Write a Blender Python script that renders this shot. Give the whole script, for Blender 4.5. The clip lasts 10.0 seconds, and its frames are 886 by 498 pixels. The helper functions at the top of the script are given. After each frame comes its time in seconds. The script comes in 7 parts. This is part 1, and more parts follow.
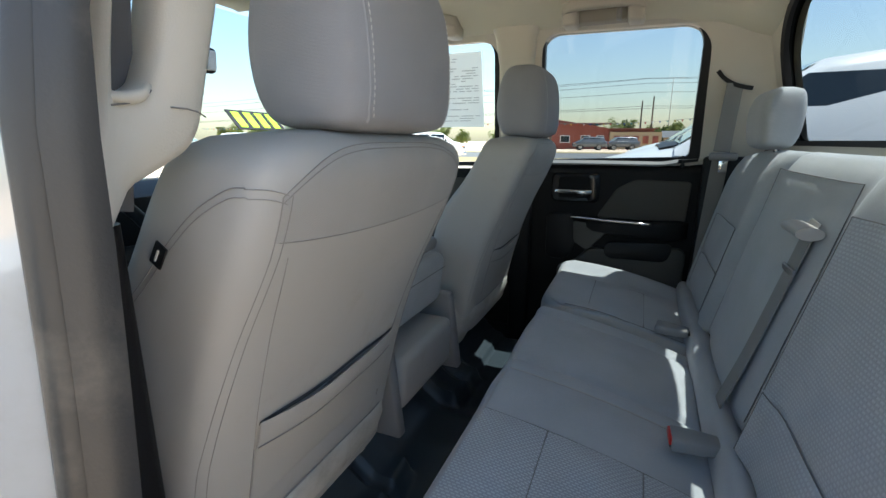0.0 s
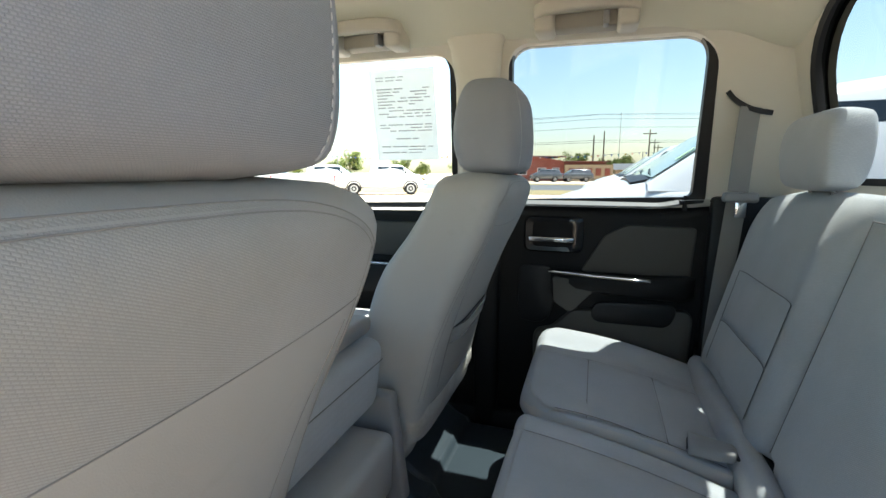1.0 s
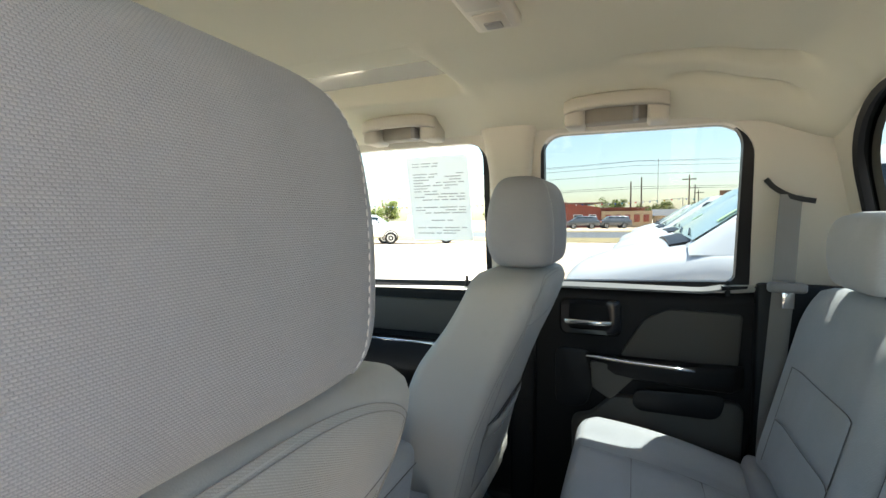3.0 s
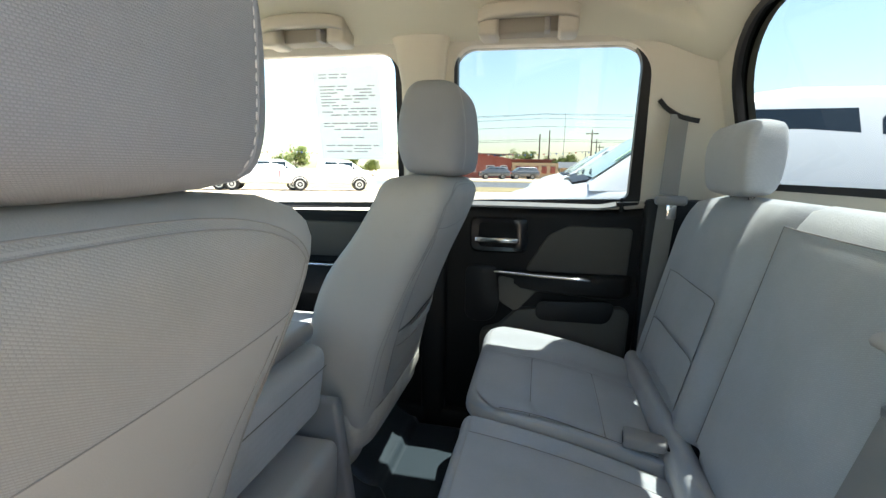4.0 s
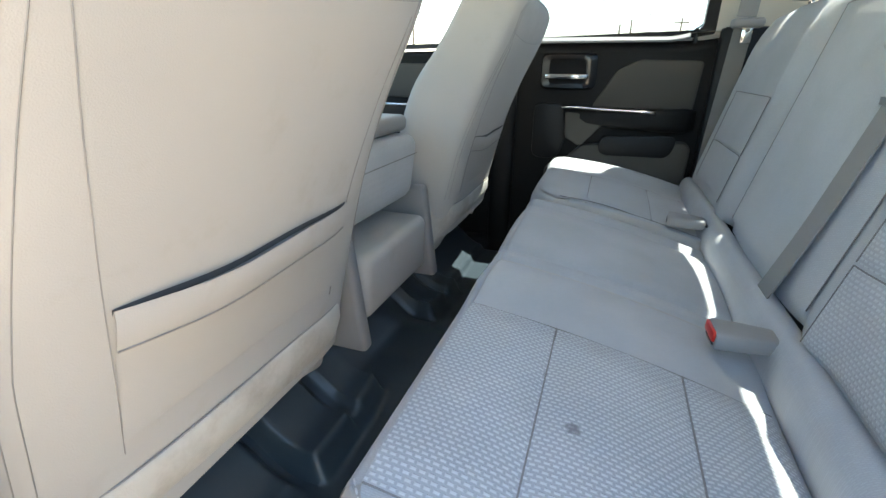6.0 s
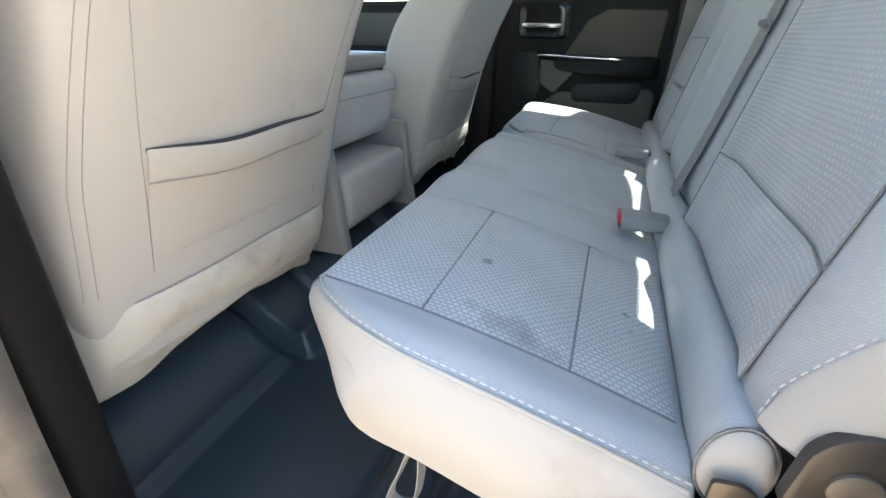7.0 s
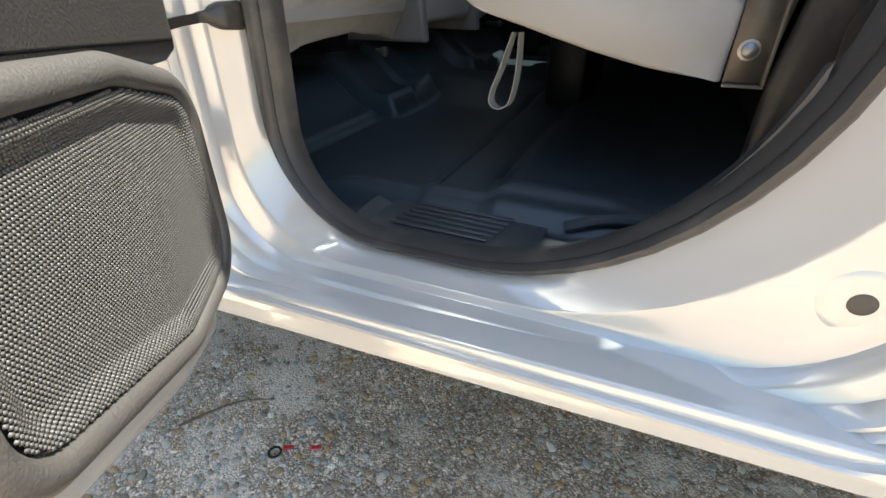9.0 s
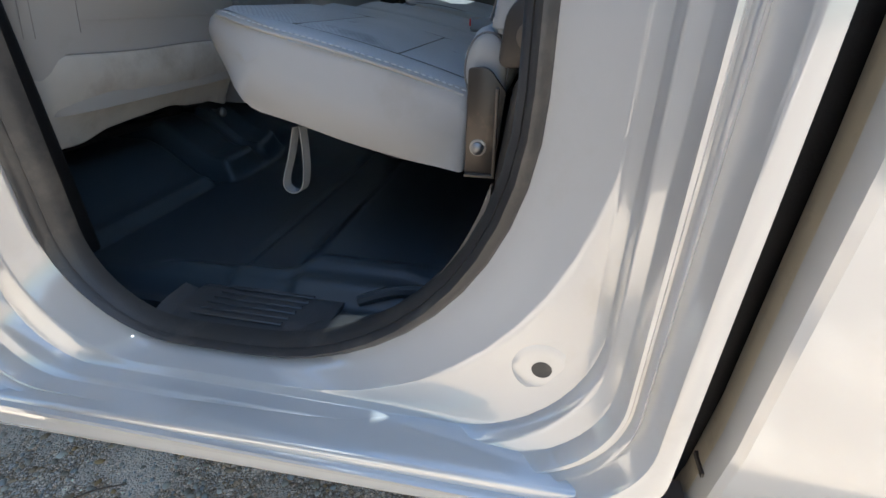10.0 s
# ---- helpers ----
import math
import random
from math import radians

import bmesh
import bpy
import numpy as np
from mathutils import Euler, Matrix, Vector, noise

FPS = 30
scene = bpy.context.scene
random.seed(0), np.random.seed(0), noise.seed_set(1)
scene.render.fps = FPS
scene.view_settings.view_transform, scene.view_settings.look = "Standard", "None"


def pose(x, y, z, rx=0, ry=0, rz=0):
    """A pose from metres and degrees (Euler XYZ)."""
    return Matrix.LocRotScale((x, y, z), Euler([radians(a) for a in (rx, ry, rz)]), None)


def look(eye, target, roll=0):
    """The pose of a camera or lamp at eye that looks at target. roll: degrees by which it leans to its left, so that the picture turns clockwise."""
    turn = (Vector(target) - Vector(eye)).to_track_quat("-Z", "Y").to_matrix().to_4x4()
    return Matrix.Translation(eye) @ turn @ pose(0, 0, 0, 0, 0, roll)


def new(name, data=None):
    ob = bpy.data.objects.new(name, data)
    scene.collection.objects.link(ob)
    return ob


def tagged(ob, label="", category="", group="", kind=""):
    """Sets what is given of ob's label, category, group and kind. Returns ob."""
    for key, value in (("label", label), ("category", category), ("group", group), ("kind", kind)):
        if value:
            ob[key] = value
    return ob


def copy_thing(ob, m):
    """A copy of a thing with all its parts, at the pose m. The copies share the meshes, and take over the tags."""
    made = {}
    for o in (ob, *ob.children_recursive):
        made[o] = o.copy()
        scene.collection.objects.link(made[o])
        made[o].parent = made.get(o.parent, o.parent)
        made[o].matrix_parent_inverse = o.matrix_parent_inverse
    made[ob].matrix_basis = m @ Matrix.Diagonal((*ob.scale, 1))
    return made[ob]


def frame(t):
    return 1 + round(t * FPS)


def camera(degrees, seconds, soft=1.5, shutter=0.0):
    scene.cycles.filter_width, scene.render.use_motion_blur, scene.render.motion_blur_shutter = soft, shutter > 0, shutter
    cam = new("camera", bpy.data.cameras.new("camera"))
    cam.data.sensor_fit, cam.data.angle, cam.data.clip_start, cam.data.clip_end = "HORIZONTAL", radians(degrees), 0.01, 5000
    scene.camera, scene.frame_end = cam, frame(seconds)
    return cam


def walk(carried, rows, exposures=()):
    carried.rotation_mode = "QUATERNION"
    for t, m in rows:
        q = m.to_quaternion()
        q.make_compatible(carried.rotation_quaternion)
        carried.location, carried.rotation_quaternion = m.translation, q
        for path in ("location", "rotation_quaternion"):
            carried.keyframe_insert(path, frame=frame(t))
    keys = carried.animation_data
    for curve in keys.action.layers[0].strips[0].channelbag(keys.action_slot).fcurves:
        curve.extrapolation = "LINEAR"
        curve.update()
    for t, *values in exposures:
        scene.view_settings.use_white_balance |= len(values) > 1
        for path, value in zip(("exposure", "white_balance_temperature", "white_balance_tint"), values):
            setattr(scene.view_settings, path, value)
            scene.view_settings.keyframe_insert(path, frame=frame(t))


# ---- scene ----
cam = camera(88.2, 10.0)
PATH = [
    (0, (0.0, -0.98, 1.352), (-0.761, 0.811, 0.891), -0.0),
    (0.5, (-0.065, -0.741, 1.355), (-0.725, 1.108, 0.971), -0.1),
    (1, (-0.106, -0.604, 1.364), (-0.721, 1.271, 1.035), -0.0),
    (1.5, (-0.112, -0.603, 1.441), (-0.877, 1.233, 1.228), -0.3),
    (2, (-0.141, -0.652, 1.48), (-1.119, 1.09, 1.377), -0.7),
    (2.5, (-0.132, -0.639, 1.474), (-1.127, 1.093, 1.387), -0.7),
    (3, (-0.101, -0.604, 1.47), (-0.868, 1.238, 1.345), -0.6),
    (3.2, (-0.085, -0.597, 1.461), (-0.739, 1.288, 1.321), -0.4),
    (4.3, (-0.111, -0.595, 1.337), (-0.495, 1.318, 0.897), 0.7),
    (4.5, (-0.122, -0.607, 1.313), (-0.565, 1.279, 0.815), 0.7),
    (5, (-0.14, -0.649, 1.273), (-0.728, 1.167, 0.677), 0.6),
    (5.2, (-0.139, -0.675, 1.258), (-0.767, 1.12, 0.64), 0.5),
    (6.3, (-0.03, -0.864, 1.171), (-0.628, 0.879, 0.392), 0.7),
    (6.5, (-0.006, -0.889, 1.16), (-0.582, 0.852, 0.362), 0.8),
    (7, (0.044, -0.954, 1.14), (-0.551, 0.754, 0.285), 1.0),
    (7.5, (0.081, -1.016, 1.083), (-0.659, 0.599, 0.163), 1.2),
    (8, (0.071, -1.106, 0.973), (-0.788, 0.429, 0.021), 1.3),
    (8.5, (0.069, -1.2, 0.882), (-0.772, 0.321, -0.107), -0.0),
    (9, (0.086, -1.268, 0.831), (-0.614, 0.308, -0.183), 0.0),
    (9.5, (0.185, -1.254, 0.83), (-0.291, 0.395, -0.197), -0.2),
    (10, (0.24, -1.225, 0.928), (-0.13, 0.49, -0.032), 0.1),
]
EXPOSURES = [(0, 1.74, 5900), (0.5, 2.0, 5950), (1.0, 2.3, 6150), (2.0, 2.32, 6150), (3.0, 2.3, 6200), (4.5, 2.66, 6150), (5.2, 3.12, 6350), (6.3, 3.26, 6350), (7.5, 3.16, 6350), (8.2, 2.86, 6250), (8.6, 2.42, 6200), (9.0, 1.96, 6250), (9.5, 1.60, 5820), (10.0, 1.48, 5550)]
walk(cam, [(t, look(eye, target, roll)) for t, eye, target, roll in PATH], exposures=[(t, stops, kelvin, 6) for t, stops, kelvin in EXPOSURES])

# ---- light ----
SUN_DIR = Vector((0.312, 0.262, 1.0)).normalized()
world = bpy.data.worlds.new("sky")
scene.world = world
world.use_nodes = True
wn = world.node_tree.nodes
sky = wn.new("ShaderNodeTexSky")
sky.sky_type = "NISHITA"
sky.sun_disc = False
sky.sun_elevation = math.asin(SUN_DIR.z)
sky.sun_rotation = math.atan2(SUN_DIR.x, SUN_DIR.y)
sky.air_density, sky.dust_density, sky.ozone_density = 1.3, 1.0, 0.8
wn["Background"].inputs["Strength"].default_value = 0.10
world.node_tree.links.new(sky.outputs[0], wn["Background"].inputs["Color"])
sun = new("sun", bpy.data.lights.new("sun", "SUN"))
sun.data.energy, sun.data.angle, sun.data.color = 4.3, radians(0.55), (1.0, 0.945, 0.845)
sun.matrix_world = look(SUN_DIR * 20, (0, 0, 0))


# ---- materials ----
def shader(name, base, rough=0.6, metal=0.0, coat=0.0, grain=0.0, grain_scale=300.0, vary=0.0, vary_scale=6.0, stain=None, stain_scale=3.0, stain_at=(0.55, 0.75), spec=0.5, sheen=0.0):
    """A principled surface with variation at two scales and fine relief, in object space."""
    m = bpy.data.materials.new(name)
    m.use_nodes = True
    nt = m.node_tree
    b = nt.nodes["Principled BSDF"]
    b.inputs["Base Color"].default_value = (*base, 1)
    b.inputs["Roughness"].default_value = rough
    b.inputs["Metallic"].default_value = metal
    b.inputs["Coat Weight"].default_value = coat
    b.inputs["Coat Roughness"].default_value = 0.04
    b.inputs["Specular IOR Level"].default_value = spec
    b.inputs["Sheen Weight"].default_value = sheen
    tc = nt.nodes.new("ShaderNodeTexCoord")
    colour = None
    if vary:
        n1 = nt.nodes.new("ShaderNodeTexNoise")
        n1.inputs["Scale"].default_value, n1.inputs["Detail"].default_value = vary_scale, 5
        nt.links.new(tc.outputs["Object"], n1.inputs["Vector"])
        mx = nt.nodes.new("ShaderNodeMix")
        mx.data_type = "RGBA"
        mx.inputs[6].default_value = (*[c * (1 - vary) for c in base], 1)
        mx.inputs[7].default_value = (*[min(1, c * (1 + vary)) for c in base], 1)
        nt.links.new(n1.outputs["Fac"], mx.inputs[0])
        colour = mx.outputs[2]
    if stain:
        n2 = nt.nodes.new("ShaderNodeTexNoise")
        n2.inputs["Scale"].default_value, n2.inputs["Detail"].default_value, n2.inputs["Roughness"].default_value = stain_scale, 6, 0.65
        nt.links.new(tc.outputs["Object"], n2.inputs["Vector"])
        rp = nt.nodes.new("ShaderNodeValToRGB")
        rp.color_ramp.elements[0].position, rp.color_ramp.elements[1].position = stain_at
        nt.links.new(n2.outputs["Fac"], rp.inputs["Fac"])
        m2 = nt.nodes.new("ShaderNodeMix")
        m2.data_type = "RGBA"
        m2.inputs[6].default_value, m2.inputs[7].default_value = (*base, 1), (*stain, 1)
        if colour:
            nt.links.new(colour, m2.inputs[6])
        nt.links.new(rp.outputs["Color"], m2.inputs[0])
        colour = m2.outputs[2]
    if colour:
        nt.links.new(colour, b.inputs["Base Color"])
    if grain:
        g = nt.nodes.new("ShaderNodeTexNoise")
        g.inputs["Scale"].default_value, g.inputs["Detail"].default_value = grain_scale, 4
        nt.links.new(tc.outputs["Object"], g.inputs["Vector"])
        bp = nt.nodes.new("ShaderNodeBump")
        bp.inputs["Strength"].default_value, bp.inputs["Distance"].default_value = grain, 0.001
        nt.links.new(g.outputs["Fac"], bp.inputs["Height"])
        nt.links.new(bp.outputs["Normal"], b.inputs["Normal"])
    return m


def woven(name, light, dark, axes, pitch=(0.0085, 0.0045), strength=0.5, gap=0.34, turn=0.0, vary=0.06):
    """Cloth woven in staggered short ribs; axes: the two object axes that it lies in."""
    m = shader(name, light, rough=0.9, spec=0.25, sheen=0.15)
    nt = m.node_tree
    b = nt.nodes["Principled BSDF"]
    tc = nt.nodes.new("ShaderNodeTexCoord")
    sep, com = nt.nodes.new("ShaderNodeSeparateXYZ"), nt.nodes.new("ShaderNodeCombineXYZ")
    nt.links.new(tc.outputs["UV" if axes == "UV" else "Object"], sep.inputs[0])
    order = "UVW" if axes == "UV" else "XYZ"
    nt.links.new(sep.outputs[order.index(axes[0])], com.inputs[0])
    nt.links.new(sep.outputs[order.index(axes[1])], com.inputs[1])
    mp = nt.nodes.new("ShaderNodeMapping")
    mp.inputs["Rotation"].default_value = (0, 0, radians(turn))
    nt.links.new(com.outputs[0], mp.inputs["Vector"])
    br = nt.nodes.new("ShaderNodeTexBrick")
    br.offset, br.squash = 0.5, 1.0
    br.inputs["Scale"].default_value = 1.0
    br.inputs["Brick Width"].default_value, br.inputs["Row Height"].default_value = pitch
    br.inputs["Mortar Size"].default_value = min(pitch) * gap
    br.inputs["Mortar Smooth"].default_value = 0.6
    br.inputs["Color1"].default_value = (*light, 1)
    br.inputs["Color2"].default_value = (*[c * 0.93 for c in light], 1)
    br.inputs["Mortar"].default_value = (*dark, 1)
    nt.links.new(mp.outputs[0], br.inputs["Vector"])
    ns = nt.nodes.new("ShaderNodeTexNoise")
    ns.inputs["Scale"].default_value, ns.inputs["Detail"].default_value = 9, 6
    nt.links.new(tc.outputs["Object"], ns.inputs["Vector"])
    rp = nt.nodes.new("ShaderNodeValToRGB")
    rp.color_ramp.elements[0].color = (1 - 2 * vary, 1 - 2 * vary, 1 - 2.2 * vary, 1)
    rp.color_ramp.elements[0].position, rp.color_ramp.elements[1].position = 0.3, 0.7
    nt.links.new(ns.outputs["Fac"], rp.inputs["Fac"])
    mx = nt.nodes.new("ShaderNodeMix")
    mx.data_type, mx.blend_type = "RGBA", "MULTIPLY"
    mx.inputs[0].default_value = 1
    nt.links.new(br.outputs["Color"], mx.inputs[6])
    nt.links.new(rp.outputs["Color"], mx.inputs[7])
    nt.links.new(mx.outputs[2], b.inputs["Base Color"])
    bp = nt.nodes.new("ShaderNodeBump")
    bp.invert = True
    bp.inputs["Strength"].default_value, bp.inputs["Distance"].default_value = strength, 0.0015
    nt.links.new(br.outputs["Fac"], bp.inputs["Height"])
    nt.links.new(bp.outputs["Normal"], b.inputs["Normal"])
    return m


def glass(name, tint=(0.97, 0.99, 0.98), gloss=0.045):
    """Thin clear pane: light goes straight through, with some mirror gloss."""
    m = bpy.data.materials.new(name)
    m.use_nodes = True
    nt = m.node_tree
    nt.nodes.remove(nt.nodes["Principled BSDF"])
    tr, gl, mx = (nt.nodes.new("ShaderNode" + k) for k in ("BsdfTransparent", "BsdfGlossy", "MixShader"))
    tr.inputs["Color"].default_value = (*tint, 1)
    gl.inputs["Roughness"].default_value = 0.01
    mx.inputs[0].default_value = gloss
    nt.links.new(tr.outputs[0], mx.inputs[1])
    nt.links.new(gl.outputs[0], mx.inputs[2])
    nt.links.new(mx.outputs[0], nt.nodes["Material Output"].inputs["Surface"])
    return m


M_cloth = woven("seat_cloth", (0.475, 0.485, 0.49), (0.43, 0.44, 0.445), "YZ", (0.0042, 0.0022), 0.25, 0.3, 20)
M_cloth_head = woven("headrest_cloth", (0.385, 0.389, 0.415), (0.322, 0.327, 0.349), "UV", (0.0019, 0.00122), 0.5, 0.30)
M_cloth_up = woven("upper_back_cloth", (0.445, 0.428, 0.402), (0.395, 0.380, 0.357), "YZ", (0.0027, 0.0014), 0.35, 0.3, 24)
M_cloth_top = woven("cushion_cloth", (0.465, 0.48, 0.495), (0.42, 0.433, 0.447), "XY", (0.0042, 0.0022), 0.2, 0.3)
M_insert_top = woven("cushion_insert", (0.57, 0.585, 0.60), (0.39, 0.40, 0.41), "XY", (0.0074, 0.0050), 0.5, 0.36)
M_insert_back = woven("backrest_insert", (0.52, 0.53, 0.545), (0.42, 0.43, 0.44), "YZ", (0.0074, 0.0050), 0.5, 0.36)
def spotted(m, spots, colour):
    """Spilt stains: soft uneven spots (x, y, radius, depth) over the base colour."""
    nt = m.node_tree
    b = nt.nodes["Principled BSDF"]
    tc = nt.nodes.new("ShaderNodeTexCoord")
    ns = nt.nodes.new("ShaderNodeTexNoise")
    ns.inputs["Scale"].default_value, ns.inputs["Detail"].default_value = 110, 4
    nt.links.new(tc.outputs["Object"], ns.inputs["Vector"])
    wob = nt.nodes.new("ShaderNodeVectorMath")
    wob.operation = "MULTIPLY_ADD"
    wob.inputs[1].default_value = (0.016, 0.016, 0.0)
    nt.links.new(ns.outputs["Color"], wob.inputs[0])
    nt.links.new(tc.outputs["Object"], wob.inputs[2])
    flat = nt.nodes.new("ShaderNodeVectorMath")
    flat.operation = "MULTIPLY"
    flat.inputs[1].default_value = (1, 1, 0)
    nt.links.new(wob.outputs[0], flat.inputs[0])
    for x, y, r, depth in spots:
        d = nt.nodes.new("ShaderNodeVectorMath")
        d.operation = "DISTANCE"
        d.inputs[1].default_value = (x + 0.008, y + 0.008, 0)
        nt.links.new(flat.outputs[0], d.inputs[0])
        mr = nt.nodes.new("ShaderNodeMapRange")
        mr.inputs["From Min"].default_value, mr.inputs["From Max"].default_value = r * 0.55, r * 1.15
        mr.inputs["To Min"].default_value, mr.inputs["To Max"].default_value = depth, 0.0
        nt.links.new(d.outputs["Value"], mr.inputs["Value"])
        mx = nt.nodes.new("ShaderNodeMix")
        mx.data_type = "RGBA"
        mx.inputs[7].default_value = (*colour, 1)
        nt.links.new(mr.outputs["Result"], mx.inputs[0])
        nt.links.new(b.inputs["Base Color"].links[0].from_socket, mx.inputs[6])
        nt.links.new(mx.outputs[2], b.inputs["Base Color"])


spotted(M_insert_top, [(-0.065, -0.479, 0.007, 0.75), (0.096, -0.475, 0.0042, 0.8), (0.103, -0.509, 0.004, 0.4), (-0.098, -0.414, 0.003, 0.7), (-0.008, -0.584, 0.018, 0.42), (-0.032, -0.586, 0.014, 0.36), (0.006, -0.592, 0.014, 0.36), (0.029, -0.596, 0.011, 0.28), (-0.058, -0.576, 0.01, 0.25)], (0.17, 0.165, 0.165))
M_leather = shader("plain_side_cloth", (0.445, 0.427, 0.395), rough=0.75, grain=0.25, grain_scale=900, vary=0.05, vary_scale=5, spec=0.3, stain=(0.38, 0.34, 0.28), stain_scale=7, stain_at=(0.58, 0.85))
M_flap = shader("carpet_flap", (0.56, 0.53, 0.47), rough=0.95, grain=0.5, grain_scale=700, vary=0.08, vary_scale=30, spec=0.2, stain=(0.36, 0.32, 0.26), stain_scale=9, stain_at=(0.5, 0.8))
# seam thread, darkened so its colour also carries the seam's shade
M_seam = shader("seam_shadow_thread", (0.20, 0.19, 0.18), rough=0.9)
M_seam_soft = shader("soft_seam_thread", (0.29, 0.275, 0.255), rough=0.9)
M_piping = shader("headrest_piping", (0.335, 0.341, 0.365), rough=0.9, grain=0.4, grain_scale=900, vary=0.05, vary_scale=30)
M_thread = shader("pale_thread", (0.62, 0.61, 0.60), rough=0.85)
# dark colour standing in for the shade inside the pocket slit
M_slit = shader("pocket_slit_shade", (0.09, 0.088, 0.088), rough=0.95)
M_rubber_floor = shader("black_rubber_floor", (0.037, 0.050, 0.060), rough=0.34, spec=0.5, grain=0.3, grain_scale=500, vary=0.25, vary_scale=4, stain=(0.055, 0.057, 0.058), stain_scale=5, stain_at=(0.6, 0.9))
M_charcoal = shader("charcoal_plastic", (0.013, 0.0125, 0.0125), rough=0.55, spec=0.22, grain=0.4, grain_scale=600, vary=0.1, vary_scale=8)
M_black = shader("black_plastic", (0.012, 0.012, 0.013), rough=0.45, spec=0.3, grain=0.3, grain_scale=500)
M_taupe = shader("taupe_door_insert", (0.090, 0.083, 0.072), rough=0.6, spec=0.25, grain=0.4, grain_scale=500, vary=0.06)
M_doortrim = shader("grained_door_trim", (0.066, 0.060, 0.054), rough=0.48, grain=0.6, grain_scale=520, vary=0.12, vary_scale=8)
M_doortrim_dark = shader("dark_grained_door_trim", (0.034, 0.031, 0.029), rough=0.45, grain=0.6, grain_scale=520, vary=0.12, vary_scale=8)
M_greytrim = shader("grey_trim_plastic", (0.26, 0.255, 0.25), rough=0.5, grain=0.3, grain_scale=500, vary=0.05)
M_beige = shader("beige_trim_plastic", (0.62, 0.58, 0.50), rough=0.55, grain=0.25, grain_scale=600, vary=0.04)
M_handle = shader("handle_plastic", (0.50, 0.465, 0.40), rough=0.5, grain=0.25, grain_scale=600, vary=0.04)
# handle plastic again, darkened to paint the shade behind the grip
M_recess = shader("handle_plastic_shaded", (0.33, 0.305, 0.26), rough=0.7, grain=0.2, grain_scale=500)
M_gloss = shader("gloss_black_plastic", (0.014, 0.014, 0.015), rough=0.18, grain=0.05, grain_scale=300)
M_headliner = shader("headliner_cloth", (0.67, 0.64, 0.525), rough=0.95, grain=0.35, grain_scale=900, vary=0.04, vary_scale=5, spec=0.2)
M_chrome = shader("chrome", (0.75, 0.75, 0.75), rough=0.12, metal=1.0, vary=0.05)
M_steel = shader("dull_steel", (0.36, 0.35, 0.34), rough=0.4, metal=0.9, vary=0.2, vary_scale=40)
M_bracket = shader("black_steel_bracket", (0.062, 0.054, 0.047), rough=0.42, metal=0.3, grain=0.2, grain_scale=200, vary=0.3, vary_scale=15, stain=(0.16, 0.13, 0.10), stain_scale=14, stain_at=(0.55, 0.85))
M_plate = shader("brown_steel_plate", (0.085, 0.072, 0.06), rough=0.34, metal=0.5, vary=0.25, vary_scale=18, stain=(0.27, 0.21, 0.15), stain_scale=16, stain_at=(0.5, 0.8))
M_flange = shader("tan_flange_paint", (0.40, 0.345, 0.25), rough=0.5, vary=0.12, vary_scale=25, stain=(0.22, 0.18, 0.12), stain_scale=20, stain_at=(0.5, 0.8))
M_tan = shader("tan_metal_cap", (0.17, 0.138, 0.105), rough=0.5, metal=0.2, vary=0.15, vary_scale=40)
M_paint = shader("white_car_paint", (0.575, 0.568, 0.545), rough=0.13, metal=0.16, coat=1.0, vary=0.02, vary_scale=3, stain=(0.50, 0.47, 0.41), stain_scale=9, stain_at=(0.58, 0.9))
M_seal = shader("rubber_door_seal", (0.047, 0.045, 0.043), rough=0.42, grain=0.2, grain_scale=400, vary=0.25, vary_scale=12, stain=(0.16, 0.14, 0.115), stain_scale=10, stain_at=(0.5, 0.85))
M_belt = shader("grey_belt_webbing", (0.26, 0.25, 0.235), rough=0.85, grain=0.5, grain_scale=1500, vary=0.1, vary_scale=10)
M_belt_dark = shader("dark_belt_webbing", (0.10, 0.10, 0.105), rough=0.85, grain=0.5, grain_scale=1500, vary=0.1, vary_scale=10)
# pale grey that puts the sill's sun glare into the colour
M_sill_glare = shader("pale_sill_glare", (0.21, 0.21, 0.205), rough=0.6, vary=0.1, vary_scale=20)
M_red = shader("red_button", (0.55, 0.02, 0.015), rough=0.35)
M_glass = glass("window_glass", (0.70, 0.74, 0.73), 0.025)
M_glass_privacy = glass("privacy_glass", (0.33, 0.352, 0.357), 0.02)
M_glass_dark = shader("dark_vehicle_glass", (0.02, 0.028, 0.03), rough=0.05, spec=0.8)
M_paper = shader("printed_paper", (0.75, 0.75, 0.73), rough=0.9)
M_sheet = bpy.data.materials.new("thin_paper")
M_sheet.use_nodes = True
_n = M_sheet.node_tree.nodes
_tl, _mx = _n.new("ShaderNodeBsdfTranslucent"), _n.new("ShaderNodeMixShader")
_tl.inputs["Color"].default_value = (0.68, 0.72, 0.72, 1)
_n["Principled BSDF"].inputs["Base Color"].default_value = (0.8, 0.8, 0.79, 1)
_n["Principled BSDF"].inputs["Roughness"].default_value = 0.9
_mx.inputs[0].default_value = 0.55
M_sheet.node_tree.links.new(_n["Principled BSDF"].outputs[0], _mx.inputs[1])
M_sheet.node_tree.links.new(_tl.outputs[0], _mx.inputs[2])
M_sheet.node_tree.links.new(_mx.outputs[0], _n["Material Output"].inputs["Surface"])
M_ink = shader("grey_ink", (0.42, 0.43, 0.45), rough=0.9)


